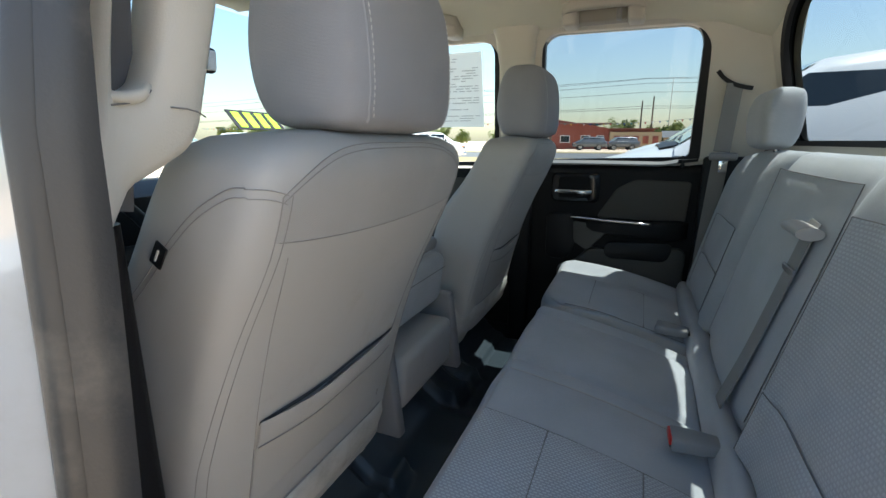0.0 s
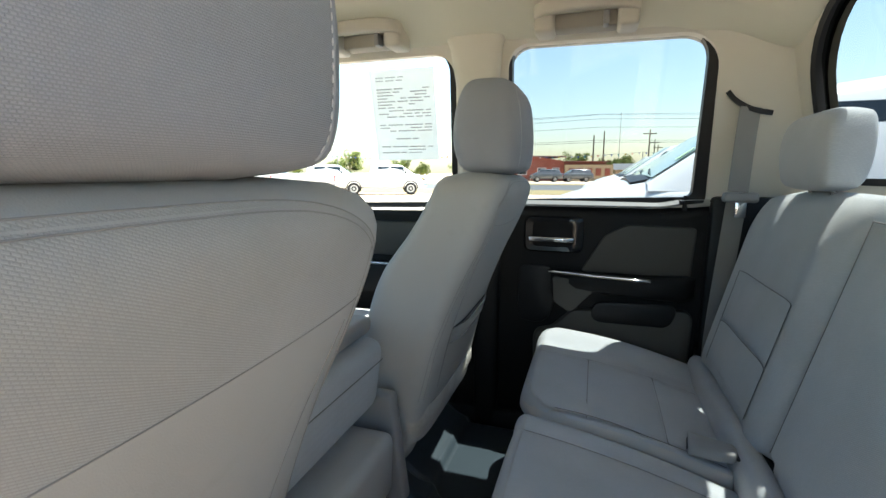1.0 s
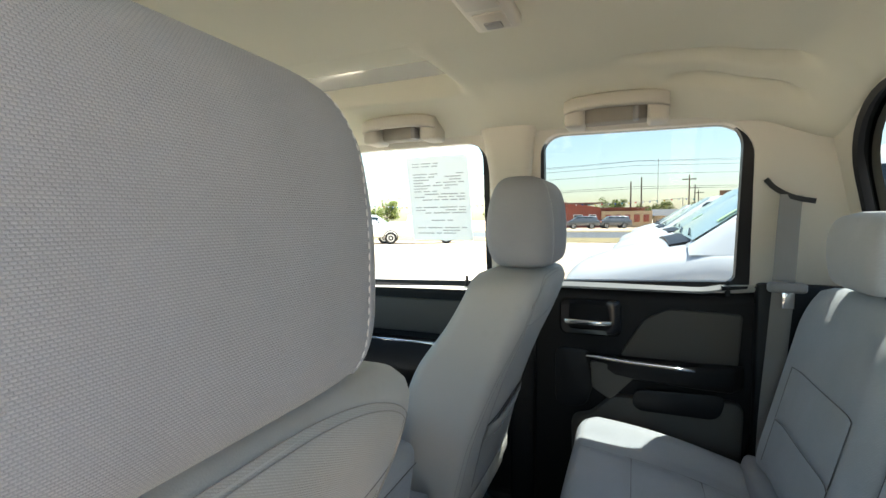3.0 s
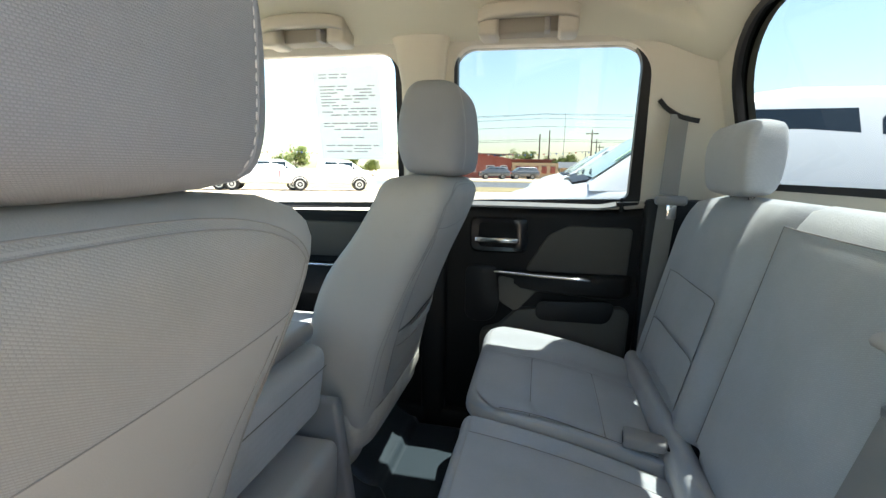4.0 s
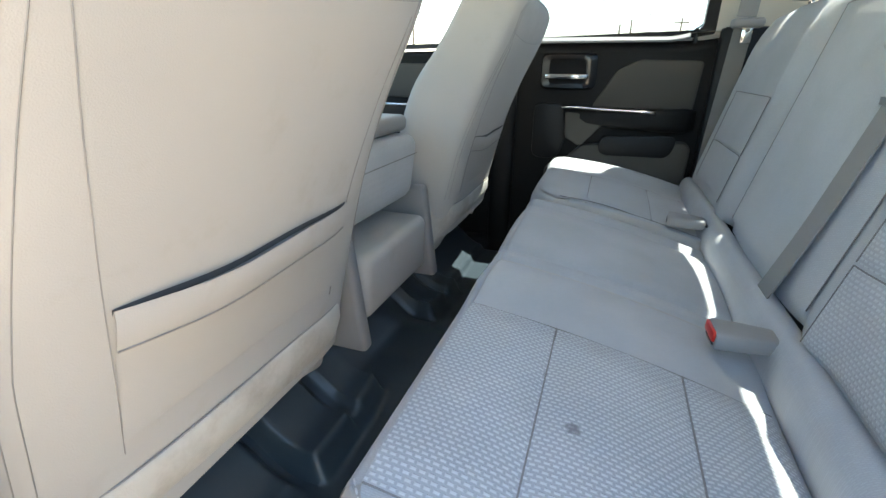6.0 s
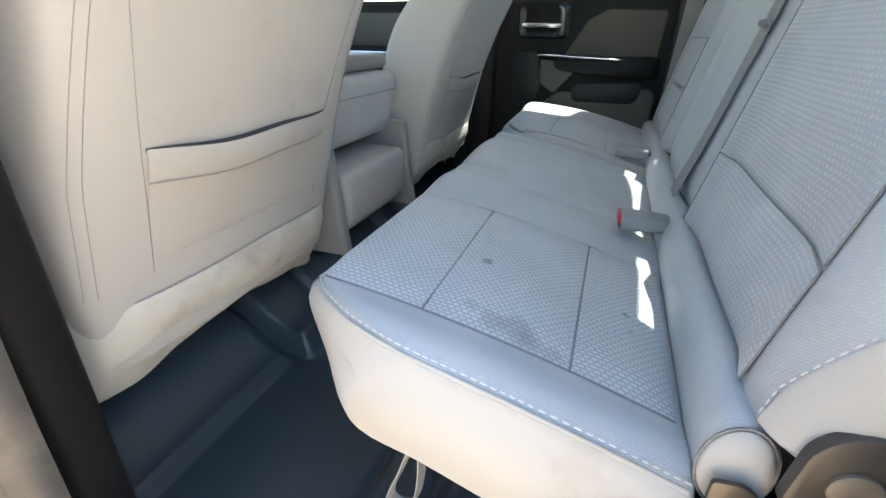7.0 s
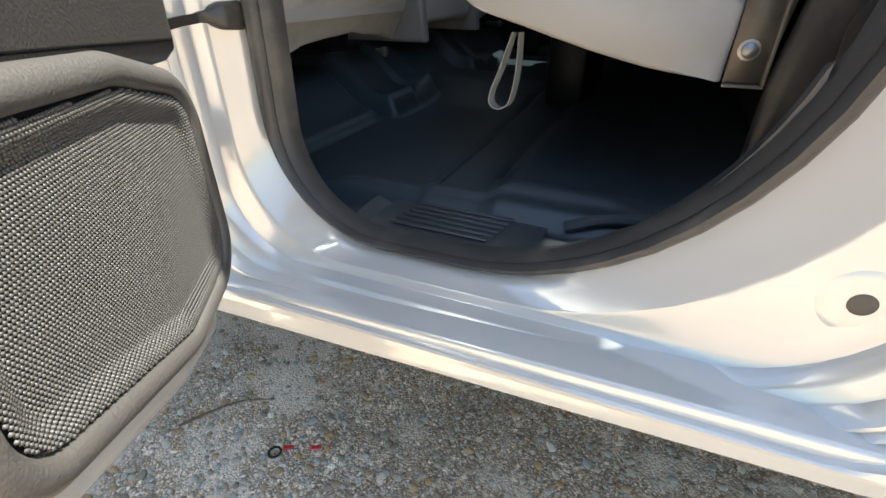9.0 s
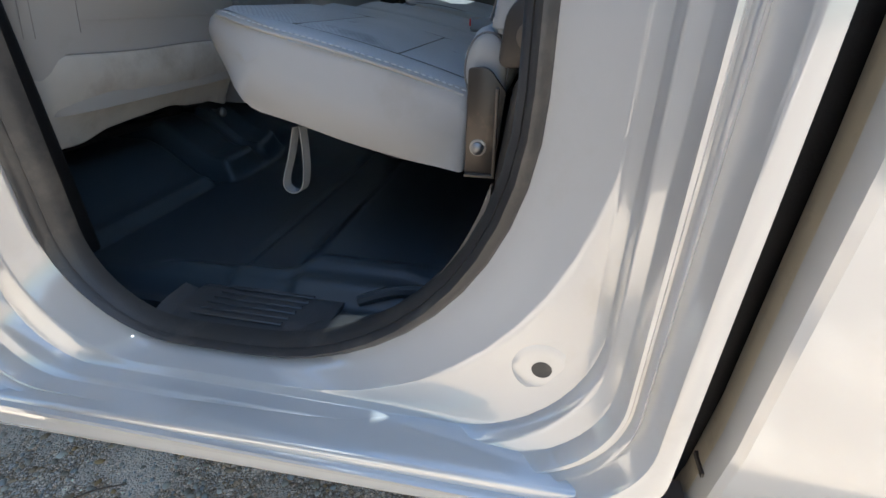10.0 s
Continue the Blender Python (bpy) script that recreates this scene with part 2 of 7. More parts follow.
# ---- shaping helpers ----
def part(name, bm, material, parent=None, label="", smooth=40, kind=""):
    """Link a bmesh as one mesh object under a thing or a part."""
    me = bpy.data.meshes.new(name)
    bmesh.ops.recalc_face_normals(bm, faces=bm.faces)
    bm.to_mesh(me)
    bm.free()
    me.materials.append(material)
    me.shade_smooth()
    me.set_sharp_from_angle(angle=radians(smooth))
    ob = new(name, me)
    if parent is not None:
        ob.parent = parent
        if parent.type == "EMPTY":
            ob.matrix_parent_inverse = Matrix.Translation(-parent.location)
    return tagged(ob, label=label, kind=kind)


def thing(name, at, label, category, group="", kind=""):
    ob = new(name)
    ob.empty_display_size = 0.05
    ob.location = at
    return tagged(ob, label, category, group, kind)


def add(bm, other):
    """Move another bmesh into bm."""
    me = bpy.data.meshes.new("tmp")
    other.to_mesh(me)
    other.free()
    bm.from_mesh(me)
    bpy.data.meshes.remove(me)
    return bm


def joined(*many):
    bm = bmesh.new()
    for o in many:
        add(bm, o)
    return bm


def moved(bm, m):
    bmesh.ops.transform(bm, matrix=m, verts=bm.verts)
    return bm


def box(x0, x1, y0, y1, z0, z1, bevel=0.0, seg=2):
    bm = bmesh.new()
    bmesh.ops.create_cube(bm, size=1.0)
    for v in bm.verts:
        v.co = Vector(((x0 + x1) / 2 + v.co.x * (x1 - x0), (y0 + y1) / 2 + v.co.y * (y1 - y0), (z0 + z1) / 2 + v.co.z * (z1 - z0)))
    if bevel:
        bmesh.ops.bevel(bm, geom=bm.edges[:], offset=bevel, segments=seg, affect="EDGES", profile=0.5)
    return bm


def loft(rings, closed=True, caps=True):
    """Skin a row of rings (lists of points of one length)."""
    bm = bmesh.new()
    vs = [[bm.verts.new(p) for p in r] for r in rings]
    n = len(rings[0])
    for a, b in zip(vs, vs[1:]):
        for i in range(n if closed else n - 1):
            j = (i + 1) % n
            bm.faces.new((a[i], a[j], b[j], b[i]))
    if caps and closed:
        bm.faces.new(vs[0][::-1])
        bm.faces.new(vs[-1])
    return bm


def wrapped(rings):
    """A capped loft with cloth coordinates in metres, measured round each ring from its first point."""
    bm = loft(rings, True, False)
    uv = bm.loops.layers.uv.new("cloth")
    n = len(rings[0])
    along, rise = [], [0.0]
    for r in rings:
        c = [0.0]
        for i in range(n):
            c.append(c[-1] + (Vector(r[(i + 1) % n]) - Vector(r[i])).length)
        along.append(c)
    for a, b in zip(rings, rings[1:]):
        rise.append(rise[-1] + (Vector(b[0]) - Vector(a[0])).length)
    bm.faces.ensure_lookup_table()
    k = 0
    for q in range(len(rings) - 1):
        for i in range(n):
            lo, hi = along[q], along[q + 1]
            cut = (lo[n], hi[n]) if i >= n // 2 else (0.0, 0.0)
            for loop, val in zip(bm.faces[k].loops, ((lo[i] - cut[0], rise[q]), (lo[i + 1] - cut[0], rise[q]), (hi[i + 1] - cut[1], rise[q + 1]), (hi[i] - cut[1], rise[q + 1]))):
                loop[uv].uv = val
            k += 1
    bm.verts.ensure_lookup_table()
    for first in (0, (len(rings) - 1) * n):
        f = bm.faces.new([bm.verts[first + i] for i in range(n)])
        for loop in f.loops:
            loop[uv].uv = (loop.vert.co.y, rise[-1] + loop.vert.co.x)
    return bm


def tube(points, r, sides=6, closed=False, flat=1.0, up=(0, 0, 1)):
    """A round or flattened rod along points."""
    pts = [Vector(p) for p in points]
    n = len(pts)
    rings = []
    for i, p in enumerate(pts):
        a = pts[i - 1] if (i or closed) else p
        b = pts[(i + 1) % n] if (i < n - 1 or closed) else p
        t = (b - a).normalized()
        s = t.cross(Vector(up))
        s = s.normalized() if s.length > 1e-4 else t.orthogonal().normalized()
        q = s.cross(t)
        rr = r[i] if isinstance(r, (list, tuple)) else r
        rings.append([p + (s * math.cos(2 * math.pi * k / sides) + q * math.sin(2 * math.pi * k / sides) * flat) * rr for k in range(sides)])
    if closed:
        rings.append(rings[0])
        bm = loft(rings, True, False)
        bmesh.ops.remove_doubles(bm, verts=bm.verts, dist=1e-6)
        return bm
    return loft(rings)


def strip(points, width, thick, across):
    """A flat band along points; across: its width's direction, one vector or one for each point."""
    pts = [Vector(p) for p in points]
    rings = []
    for i, p in enumerate(pts):
        t = (pts[min(i + 1, len(pts) - 1)] - pts[max(i - 1, 0)]).normalized()
        a = Vector(across[i] if isinstance(across, list) else across)
        a = (a - t * a.dot(t)).normalized()
        q = t.cross(a)
        rings.append([p + a * width / 2 * u + q * thick / 2 * v for u, v in ((-1, -1), (1, -1), (1, 1), (-1, 1))])
    return loft(rings)


def smoothed(points, n):
    """n points along a Catmull-Rom curve through points."""
    P = [Vector(p) for p in points]
    P = [2 * P[0] - P[1]] + P + [2 * P[-1] - P[-2]]
    out = []
    for k in range(n):
        u = k / (n - 1) * (len(P) - 3)
        i = min(int(u), len(P) - 4)
        f = u - i
        a, b, c, d = P[i : i + 4]
        out.append(0.5 * (2 * b + (c - a) * f + (2 * a - 5 * b + 4 * c - d) * f * f + (3 * b - a - 3 * c + d) * f ** 3))
    return out


def curve_at(knots, z):
    """Values of a smooth curve through knots (z, v1, v2, ...) at z."""
    ks = sorted(knots)
    z = min(max(z, ks[0][0]), ks[-1][0])
    i = max(j for j in range(len(ks) - 1) if ks[j][0] <= z + 1e-9)
    a, b = ks[i], ks[i + 1]
    f = (z - a[0]) / (b[0] - a[0])
    pre, post = ks[max(i - 1, 0)], ks[min(i + 2, len(ks) - 1)]
    out = []
    for k in range(1, len(a)):
        ma = (b[k] - pre[k]) / (b[0] - pre[0]) * (b[0] - a[0])
        mb = (post[k] - a[k]) / (post[0] - a[0]) * (b[0] - a[0])
        out.append((2 * f**3 - 3 * f**2 + 1) * a[k] + (f**3 - 2 * f**2 + f) * ma + (-2 * f**3 + 3 * f**2) * b[k] + (f**3 - f**2) * mb)
    return out


def squircle(cx, cy, ax, ay, n, count=40):
    out = []
    for k in range(count):
        t = 2 * math.pi * k / count
        c, s = math.cos(t), math.sin(t)
        out.append((cx + ax * math.copysign(abs(c) ** (2 / n), c), cy + ay * math.copysign(abs(s) ** (2 / n), s)))
    return out


def rounded(corners, arc=8, side=6):
    """A loop round corners (x, z, radius), with the same count of points for any radii."""
    out = []
    n = len(corners)
    ends = []
    for i in range(n):
        p, a, b = Vector(corners[i][:2]), Vector(corners[i - 1][:2]), Vector(corners[(i + 1) % n][:2])
        u, v = (a - p).normalized(), (b - p).normalized()
        half = math.acos(max(-1, min(1, u.dot(v)))) / 2
        d = corners[i][2] / math.tan(half)
        ends.append((p + u * d, p, p + v * d))
    for i in range(n):
        s, c, e = ends[i]
        for k in range(arc + 1):
            f = k / arc
            w = 1.0 / math.sqrt(2)
            num = s * (1 - f) ** 2 + c * 2 * w * f * (1 - f) + e * f * f
            out.append(num / ((1 - f) ** 2 + 2 * w * f * (1 - f) + f * f))
        nxt = ends[(i + 1) % n][0]
        for k in range(1, side):
            out.append(e.lerp(nxt, k / side))
    return out


def slab(outline, depth, m, bevel=0.0, seg=2):
    """A plate of an outline (u, v) in the plane of m, raised by depth along its normal."""
    bm = bmesh.new()
    f = bm.faces.new([bm.verts.new((u, v, 0)) for u, v in outline])
    top = bmesh.ops.extrude_face_region(bm, geom=[f])
    up = [v for v in top["geom"] if isinstance(v, bmesh.types.BMVert)]
    bmesh.ops.translate(bm, verts=up, vec=(0, 0, depth))
    if bevel:
        rim = [e for e in bm.edges if all(v in up for v in e.verts) and len([g for g in e.link_faces if abs(g.normal.z) < 0.5 or True]) == 2]
        rim = [e for e in rim if not all(all(v in up for v in g.verts) for g in e.link_faces)]
        bmesh.ops.bevel(bm, geom=rim, offset=bevel, segments=seg, affect="EDGES", profile=0.5)
    return moved(bm, m)


def dashes(points, length, gap, r, normal_up=(0, 0, 1)):
    """Stitches along a dense line of points."""
    bm = bmesh.new()
    pts = [Vector(p) for p in points]
    acc, cur, on = 0.0, [pts[0]], True
    for a, b in zip(pts, pts[1:]):
        acc += (b - a).length
        cur.append(b)
        if acc >= (length if on else gap):
            if on and len(cur) > 1:
                add(bm, tube([cur[0], (cur[0] + cur[-1]) / 2, cur[-1]], [r * 0.6, r, r * 0.6], 6, up=normal_up))
            acc, cur, on = 0.0, [b], not on
    return bm


def sheet(fn, u0, u1, v0, v1, nu, nv, thick=0.0, way=(0, 0, -1)):
    """A surface z = fn(u, v) as a grid, with thickness."""
    bm = bmesh.new()
    g = [[bm.verts.new(fn(u0 + (u1 - u0) * i / nu, v0 + (v1 - v0) * j / nv)) for j in range(nv + 1)] for i in range(nu + 1)]
    for i in range(nu):
        for j in range(nv):
            bm.faces.new((g[i][j], g[i + 1][j], g[i + 1][j + 1], g[i][j + 1]))
    if thick:
        ex = bmesh.ops.extrude_face_region(bm, geom=bm.faces[:])
        bmesh.ops.translate(bm, verts=[v for v in ex["geom"] if isinstance(v, bmesh.types.BMVert)], vec=Vector(way) * thick)
    return bm


def step(a, b, x):
    f = min(1, max(0, (x - a) / (b - a)))
    return f * f * (3 - 2 * f)


# ---- the truck's cab: floor, roof, pillars ----
def side_y(z):
    """How far out the cab's side lies at a height (leaning in towards the roof)."""
    return 0.80 - 0.20 * max(0.0, z - 1.28) - 0.02 * max(0.0, 1.28 - z)


def floor_z(x, y):
    ay = abs(y)
    z = 0.563
    z += 0.075 * step(-0.47, -0.60, x)
    # cross crease, raised pad behind it with a crisp edge, rise to the rear wall
    z += 0.006 * step(-0.195, -0.180, x) + 0.016 * step(-0.105, -0.070, x) * step(0.695, 0.675, ay)
    z += 0.05 * step(0.10, 0.25, x)
    z += 0.045 * step(0.22, 0.05, ay) * step(-0.1, -0.4, x)
    # two pressed boxes at the foot of the front seats
    for yc, w in ((-0.255, 0.10), (0.255, 0.10)):
        z += 0.05 * step(w + 0.015, w, abs(y - yc)) * step(-0.420, -0.450, x) * (1 - 0.35 * step(0.02, 0.012, abs(y - yc - 0.02)))
    z += 0.022 * step(-0.455, -0.470, x) * step(0.38, 0.40, ay)
    # bead along the sill, with a rounded step down to it
    z += 0.010 * math.exp(-(((ay - 0.712 + 0.018 * step(-0.12, -0.06, x)) / 0.010) ** 2)) * step(-0.34, -0.28, x)
    z += 0.012 * step(0.665, 0.690, ay) * step(-0.10, -0.07, x) * step(0.12, 0.06, x)
    z -= 0.009 * math.exp(-(((x + 0.190) / 0.0055) ** 2)) * step(0.70, 0.68, ay)
    z -= 0.004 * math.exp(-(((x + 0.088 - 0.02 * y) / 0.004) ** 2)) * step(0.66, 0.62, ay)
    return z - 0.024 * step(0.728, 0.760, ay)


part("floor", sheet(lambda x, y: (x, y, floor_z(x, y)), -1.75, 0.42, -0.775, 0.775, 300, 260, 0.02), M_rubber_floor, smooth=60, kind="structure")
tagged(bpy.data.objects["floor"], "black moulded rubber floor covering of the cab", "floor")


def roof_z(x, y):
    ay = abs(y)
    z = 1.800 - 0.085 * step(0.46, 0.74, ay) - 0.075 * step(0.10, 0.36, x)
    # raised wells over the front seats: a crisp lip towards the middle, a tall wall outside
    well = step(-0.492, -0.530, x) * step(0.192, 0.212, ay) * step(0.525, 0.480, ay)
    z += (0.016 + 0.046 * step(0.26, 0.49, ay)) * well
    z -= 0.0035 * math.exp(-(((ay - 0.186) / 0.010) ** 2)) * step(-0.480, -0.520, x)
    z -= 0.006 * math.exp(-(((x + 0.475) / 0.022) ** 2)) * step(0.15, 0.22, ay) * step(0.60, 0.50, ay)
    # pressed flutes over the rear doors
    z += 0.045 * math.exp(-(((ay - 0.447 - 0.165 * (x + 0.115)) / 0.018) ** 2)) * step(-0.16, -0.04, x) * step(0.24, 0.16, x)
    z += 0.040 * math.exp(-(((ay - 0.552 - 0.20 * (x + 0.035)) / 0.016) ** 2)) * step(-0.05, 0.05, x) * step(0.26, 0.18, x)
    z -= 0.012 * math.exp(-(((x - 0.12) / 0.05) ** 2)) * step(0.1, 0.3, ay)
    z -= 0.06 * step(-0.95, -1.15, x)
    return z


part("ceiling", sheet(lambda x, y: (x, y, roof_z(x, y)), -1.18, 0.352, -0.715, 0.715, 210, 230, 0.03, (0, 0, 1)), M_headliner, smooth=60, kind="structure")
tagged(bpy.data.objects["ceiling"], "pale beige cloth headliner of the truck cab", "ceiling")
part("roof_skin", sheet(lambda x, y: (x, y, 1.868 - 0.06 * (abs(y) / 0.78) ** 3 - 0.05 * step(0.1, 0.36, x) - 0.06 * step(-0.9, -1.25, x)), -1.25, 0.362, -0.725, 0.725, 20, 24, 0.012), M_paint, kind="structure")
tagged(bpy.data.objects["roof_skin"], "white painted steel roof of the truck", "roof")


def ring3(loop, y):
    """Loop points (x, z) on the cab's right side, pushed outwards by y."""
    return [Vector((p.x, side_y(p.y) + y, p.y)) for p in loop]


def mirror_y(bm):
    for v in bm.verts:
        v.co.y = -v.co.y
    bmesh.ops.reverse_faces(bm, faces=bm.faces)
    return bm


def frame_ring(inner, outer, y_in, y_out, depth):
    """A trim ring between two loops with a return of the given depth outwards."""
    a, b = ring3(inner, y_in), ring3(outer, y_out)
    back_a, back_b = ring3(inner, y_in + depth), ring3(outer, y_out + depth)
    bm = loft([a, b, back_b, back_a, a], True, False)
    bmesh.ops.remove_doubles(bm, verts=bm.verts, dist=1e-6)
    return bm


REAR_WIN = [(-0.348, 1.283, 0.03), (0.150, 1.298, 0.02), (0.148, 1.716, 0.075), (-0.340, 1.722, 0.055)]
REAR_FRAME = [(-0.362, 1.262, 0.03), (0.182, 1.270, 0.03), (0.168, 1.703, 0.085), (-0.348, 1.7095, 0.058)]
REAR_OUT = [(-0.445, 1.258, 0.01), (0.405, 1.305, 0.01), (0.39, 1.745, 0.02), (-0.445, 1.745, 0.02)]
FRONT_WIN = [(-1.42, 1.25, 0.03), (-0.535, 1.272, 0.02), (-0.520, 1.712, 0.06), (-1.16, 1.712, 0.05)]
FRONT_FRAME = [(-1.46, 1.235, 0.03), (-0.515, 1.255, 0.03), (-0.500, 1.700, 0.07), (-1.16, 1.700, 0.06)]
FRONT_OUT = [(-1.62, 1.230, 0.01), (-0.446, 1.248, 0.01), (-0.446, 1.745, 0.02), (-1.16, 1.745, 0.03)]


def pane(loop, y, name, parent=None, mat=None):
    bm = bmesh.new()
    bm.faces.new([bm.verts.new(p) for p in ring3(rounded(loop), y)])
    ob = part(name, bm, mat or M_glass, parent)
    ob.visible_shadow = mat is not None
    return ob


# right side trims round the windows
REAR_BLACK = [(-0.362, 1.262, 0.03), (0.182, 1.270, 0.03), (0.174, 1.728, 0.085), (-0.354, 1.734, 0.058)]
FRONT_BLACK = [(-1.46, 1.235, 0.03), (-0.515, 1.255, 0.03), (-0.500, 1.724, 0.07), (-1.16, 1.724, 0.06)]
w = thing("window_1", (-0.1, 0.82, 1.25), "passenger side rear door window with black rubber frame", "window", kind="structure")
part("window_frame", frame_ring(rounded(REAR_WIN), rounded(REAR_BLACK), 0.012, 0.002, 0.03), M_black, w, "black window surround")
pane(REAR_WIN, 0.03, "pane", w, M_glass_privacy)
w = thing("window_2", (-0.9, 0.82, 1.25), "passenger side front door window with paper taped inside", "window", kind="structure")
part("window_frame", frame_ring(rounded(FRONT_WIN), rounded(FRONT_BLACK), 0.004, 0.002, 0.016), M_black, w, "black window surround")
pane(FRONT_WIN, 0.017, "pane", w)
bm = frame_ring(rounded(REAR_FRAME), rounded(REAR_OUT), -0.004, -0.022, 0.06)
bmesh.ops.delete(bm, geom=[f for f in bm.faces if f.calc_center_median().z < 1.290 and f.calc_center_median().x < 0.20], context="FACES")
part("pillar_trim_right", bm, M_beige, kind="structure")
tagged(bpy.data.objects["pillar_trim_right"], "beige plastic pillar trim round the rear side window", "trim")
part("pillar_trim_front_right", frame_ring(rounded(FRONT_FRAME), rounded(FRONT_OUT), -0.004, -0.022, 0.026), M_beige, kind="structure")
tagged(bpy.data.objects["pillar_trim_front_right"], "beige plastic trim round the front side window", "trim")
# raised belt housing on the middle pillar
part("b_pillar_cover", loft([[(cx, cy, z) for cx, cy in squircle(-0.435, side_y(z) - 0.012, hw, 0.035, 4, 24)] for z, hw in ((1.20, 0.055), (1.45, 0.062), (1.60, 0.060), (1.70, 0.072), (1.735, 0.085))]), M_beige, kind="structure")
tagged(bpy.data.objects["b_pillar_cover"], "rounded beige cover on the middle pillar", "trim")
# body outside, right
part("wall_right", joined(box(-1.9, 0.42, 0.90, 0.96, 0.50, 1.235, 0.02), box(-1.62, 0.42, 0.80, 0.93, 1.20, 1.24, 0.01)), M_paint, kind="structure")
tagged(bpy.data.objects["wall_right"], "white painted right side of the truck body", "wall")

tagged(part("b_pillar_foot", box(-0.455, -0.375, 0.765, 0.82, 0.50, 1.25, 0.02, 3), M_charcoal, kind="structure"), "dark lower cover of the middle pillar", "trim")
tagged(part("c_pillar_foot", box(0.192, 0.42, 0.765, 0.82, 0.50, 1.302, 0.012, 2), M_black, kind="structure"), "black lower cover of the far rear pillar", "trim")
tagged(part("kick_panel", box(-1.7, 0.42, 0.768, 0.90, 0.48, 0.60, 0.015, 2), M_black, kind="structure"), "black sill trim along the right side", "trim")
# back of the cab with its window
BACK_WIN = [(-0.70, 1.352, 0.03), (0.70, 1.352, 0.03), (0.63, 1.711, 0.20), (-0.640, 1.711, 0.22)]
BACK_OUT = [(-0.80, 0.60, 0.02), (0.80, 0.60, 0.02), (0.72, 1.80, 0.05), (-0.72, 1.80, 0.05)]


def back_ring(loop, dx):
    return [Vector((0.46 - 0.06 * (abs(p.x) / 0.75) ** 2 - 0.30 * max(0, p.y - 1.35) + dx, p.x, p.y)) for p in loop]


a, b = rounded(BACK_WIN, 8, 14), rounded(BACK_OUT, 8, 14)
rim = rounded([(-0.709, 1.338, 0.03), (0.709, 1.338, 0.03), (0.638, 1.720, 0.205), (-0.648, 1.720, 0.225)], 8, 14)
bm = loft([back_ring(rim, 0), back_ring(b, 0), back_ring(b, 0.04), back_ring(rim, 0.04)], True, False)
part("wall_back", bm, M_beige, kind="structure")
tagged(bpy.data.objects["wall_back"], "beige rear wall of the cab below the back glass", "wall")
w = thing("window_3", (0.47, 0, 1.35), "rear glass of the cab with black border", "window", kind="structure")
part("window_frame", loft([back_ring(a, -0.004), back_ring(rim, -0.008), back_ring(rim, 0.02), back_ring(a, 0.02)], True, False), M_black, w)
bm = bmesh.new()
bot = [p for p in back_ring([Vector((-0.70 + 1.40 * k / 20, 1.35)) for k in range(21)], 0.012)]
top = [p for p in back_ring([Vector((-0.63 + 1.26 * k / 20, 1.712)) for k in range(21)], 0.012)]
vb, vt = [bm.verts.new(p) for p in bot], [bm.verts.new(p) for p in top]
for k in range(20):
    bm.faces.new((vb[k], vb[k + 1], vt[k + 1], vt[k]))
part("pane", bm, M_glass_privacy, w)
part("back_panel_cloth", sheet(lambda y, z: (0.43 - 0.10 * (abs(y) / 0.75) ** 3, y, z), -0.72, 0.72, 0.58, 1.30, 20, 6, 0.01, (1, 0, 0)), M_charcoal, kind="structure")
tagged(bpy.data.objects["back_panel_cloth"], "dark carpeted panel behind the rear seat", "panel")

# ---- left side: door opening with painted jamb ----
def open_y(z):
    return -(0.848 - 0.018 * step(0.85, 1.40, z) - 0.30 * max(0, z - 1.40))


SEAL_IN = [(-0.306, 0.559, 0.12), (0.217, 0.566, 0.305), (0.219, 1.686, 0.085), (-0.276, 1.686, 0.065)]
SEAL = [(-0.330, 0.548, 0.15), (0.235, 0.557, 0.315), (0.237, 1.700, 0.09), (-0.300, 1.700, 0.07)]
JAMB_A = [(-0.337, 0.542, 0.152), (0.243, 0.550, 0.318), (0.245, 1.708, 0.10), (-0.307, 1.708, 0.08)]
CREST = [(-0.354, 0.527, 0.13), (0.304, 0.539, 0.19), (0.296, 1.725, 0.10), (-0.356, 1.725, 0.08)]
FOLD = [(-0.351, 0.530, 0.132), (0.301, 0.541, 0.315), (0.294, 1.724, 0.10), (-0.353, 1.724, 0.08)]
JAMB_B = [(-0.376, 0.519, 0.09), (0.317, 0.531, 0.14), (0.308, 1.742, 0.10), (-0.378, 1.742, 0.08)]
JAMB_C = [(-0.392, 0.513, 0.08), (0.332, 0.525, 0.115), (0.330, 1.754, 0.10), (-0.395, 1.754, 0.08)]
JAMB_D = [(-0.425, 0.502, 0.06), (0.354, 0.521, 0.10), (0.368, 1.776, 0.10), (-0.425, 1.776, 0.08)]
JAMB_E = [(-0.430, 0.484, 0.05), (0.373, 0.517, 0.065), (0.380, 1.784, 0.10), (-0.430, 1.784, 0.08)]


def left_ring(loop, dy, arc=12, side=14):
    return [Vector((p.x, open_y(p.y) - dy * (1 - 0.7 * step(1.30, 1.70, p.y)), p.y)) for p in rounded(loop, arc, side)]


def between(a, b, f):
    return [tuple(u + (v - u) * f for u, v in zip(p, q)) for p, q in zip(a, b)]


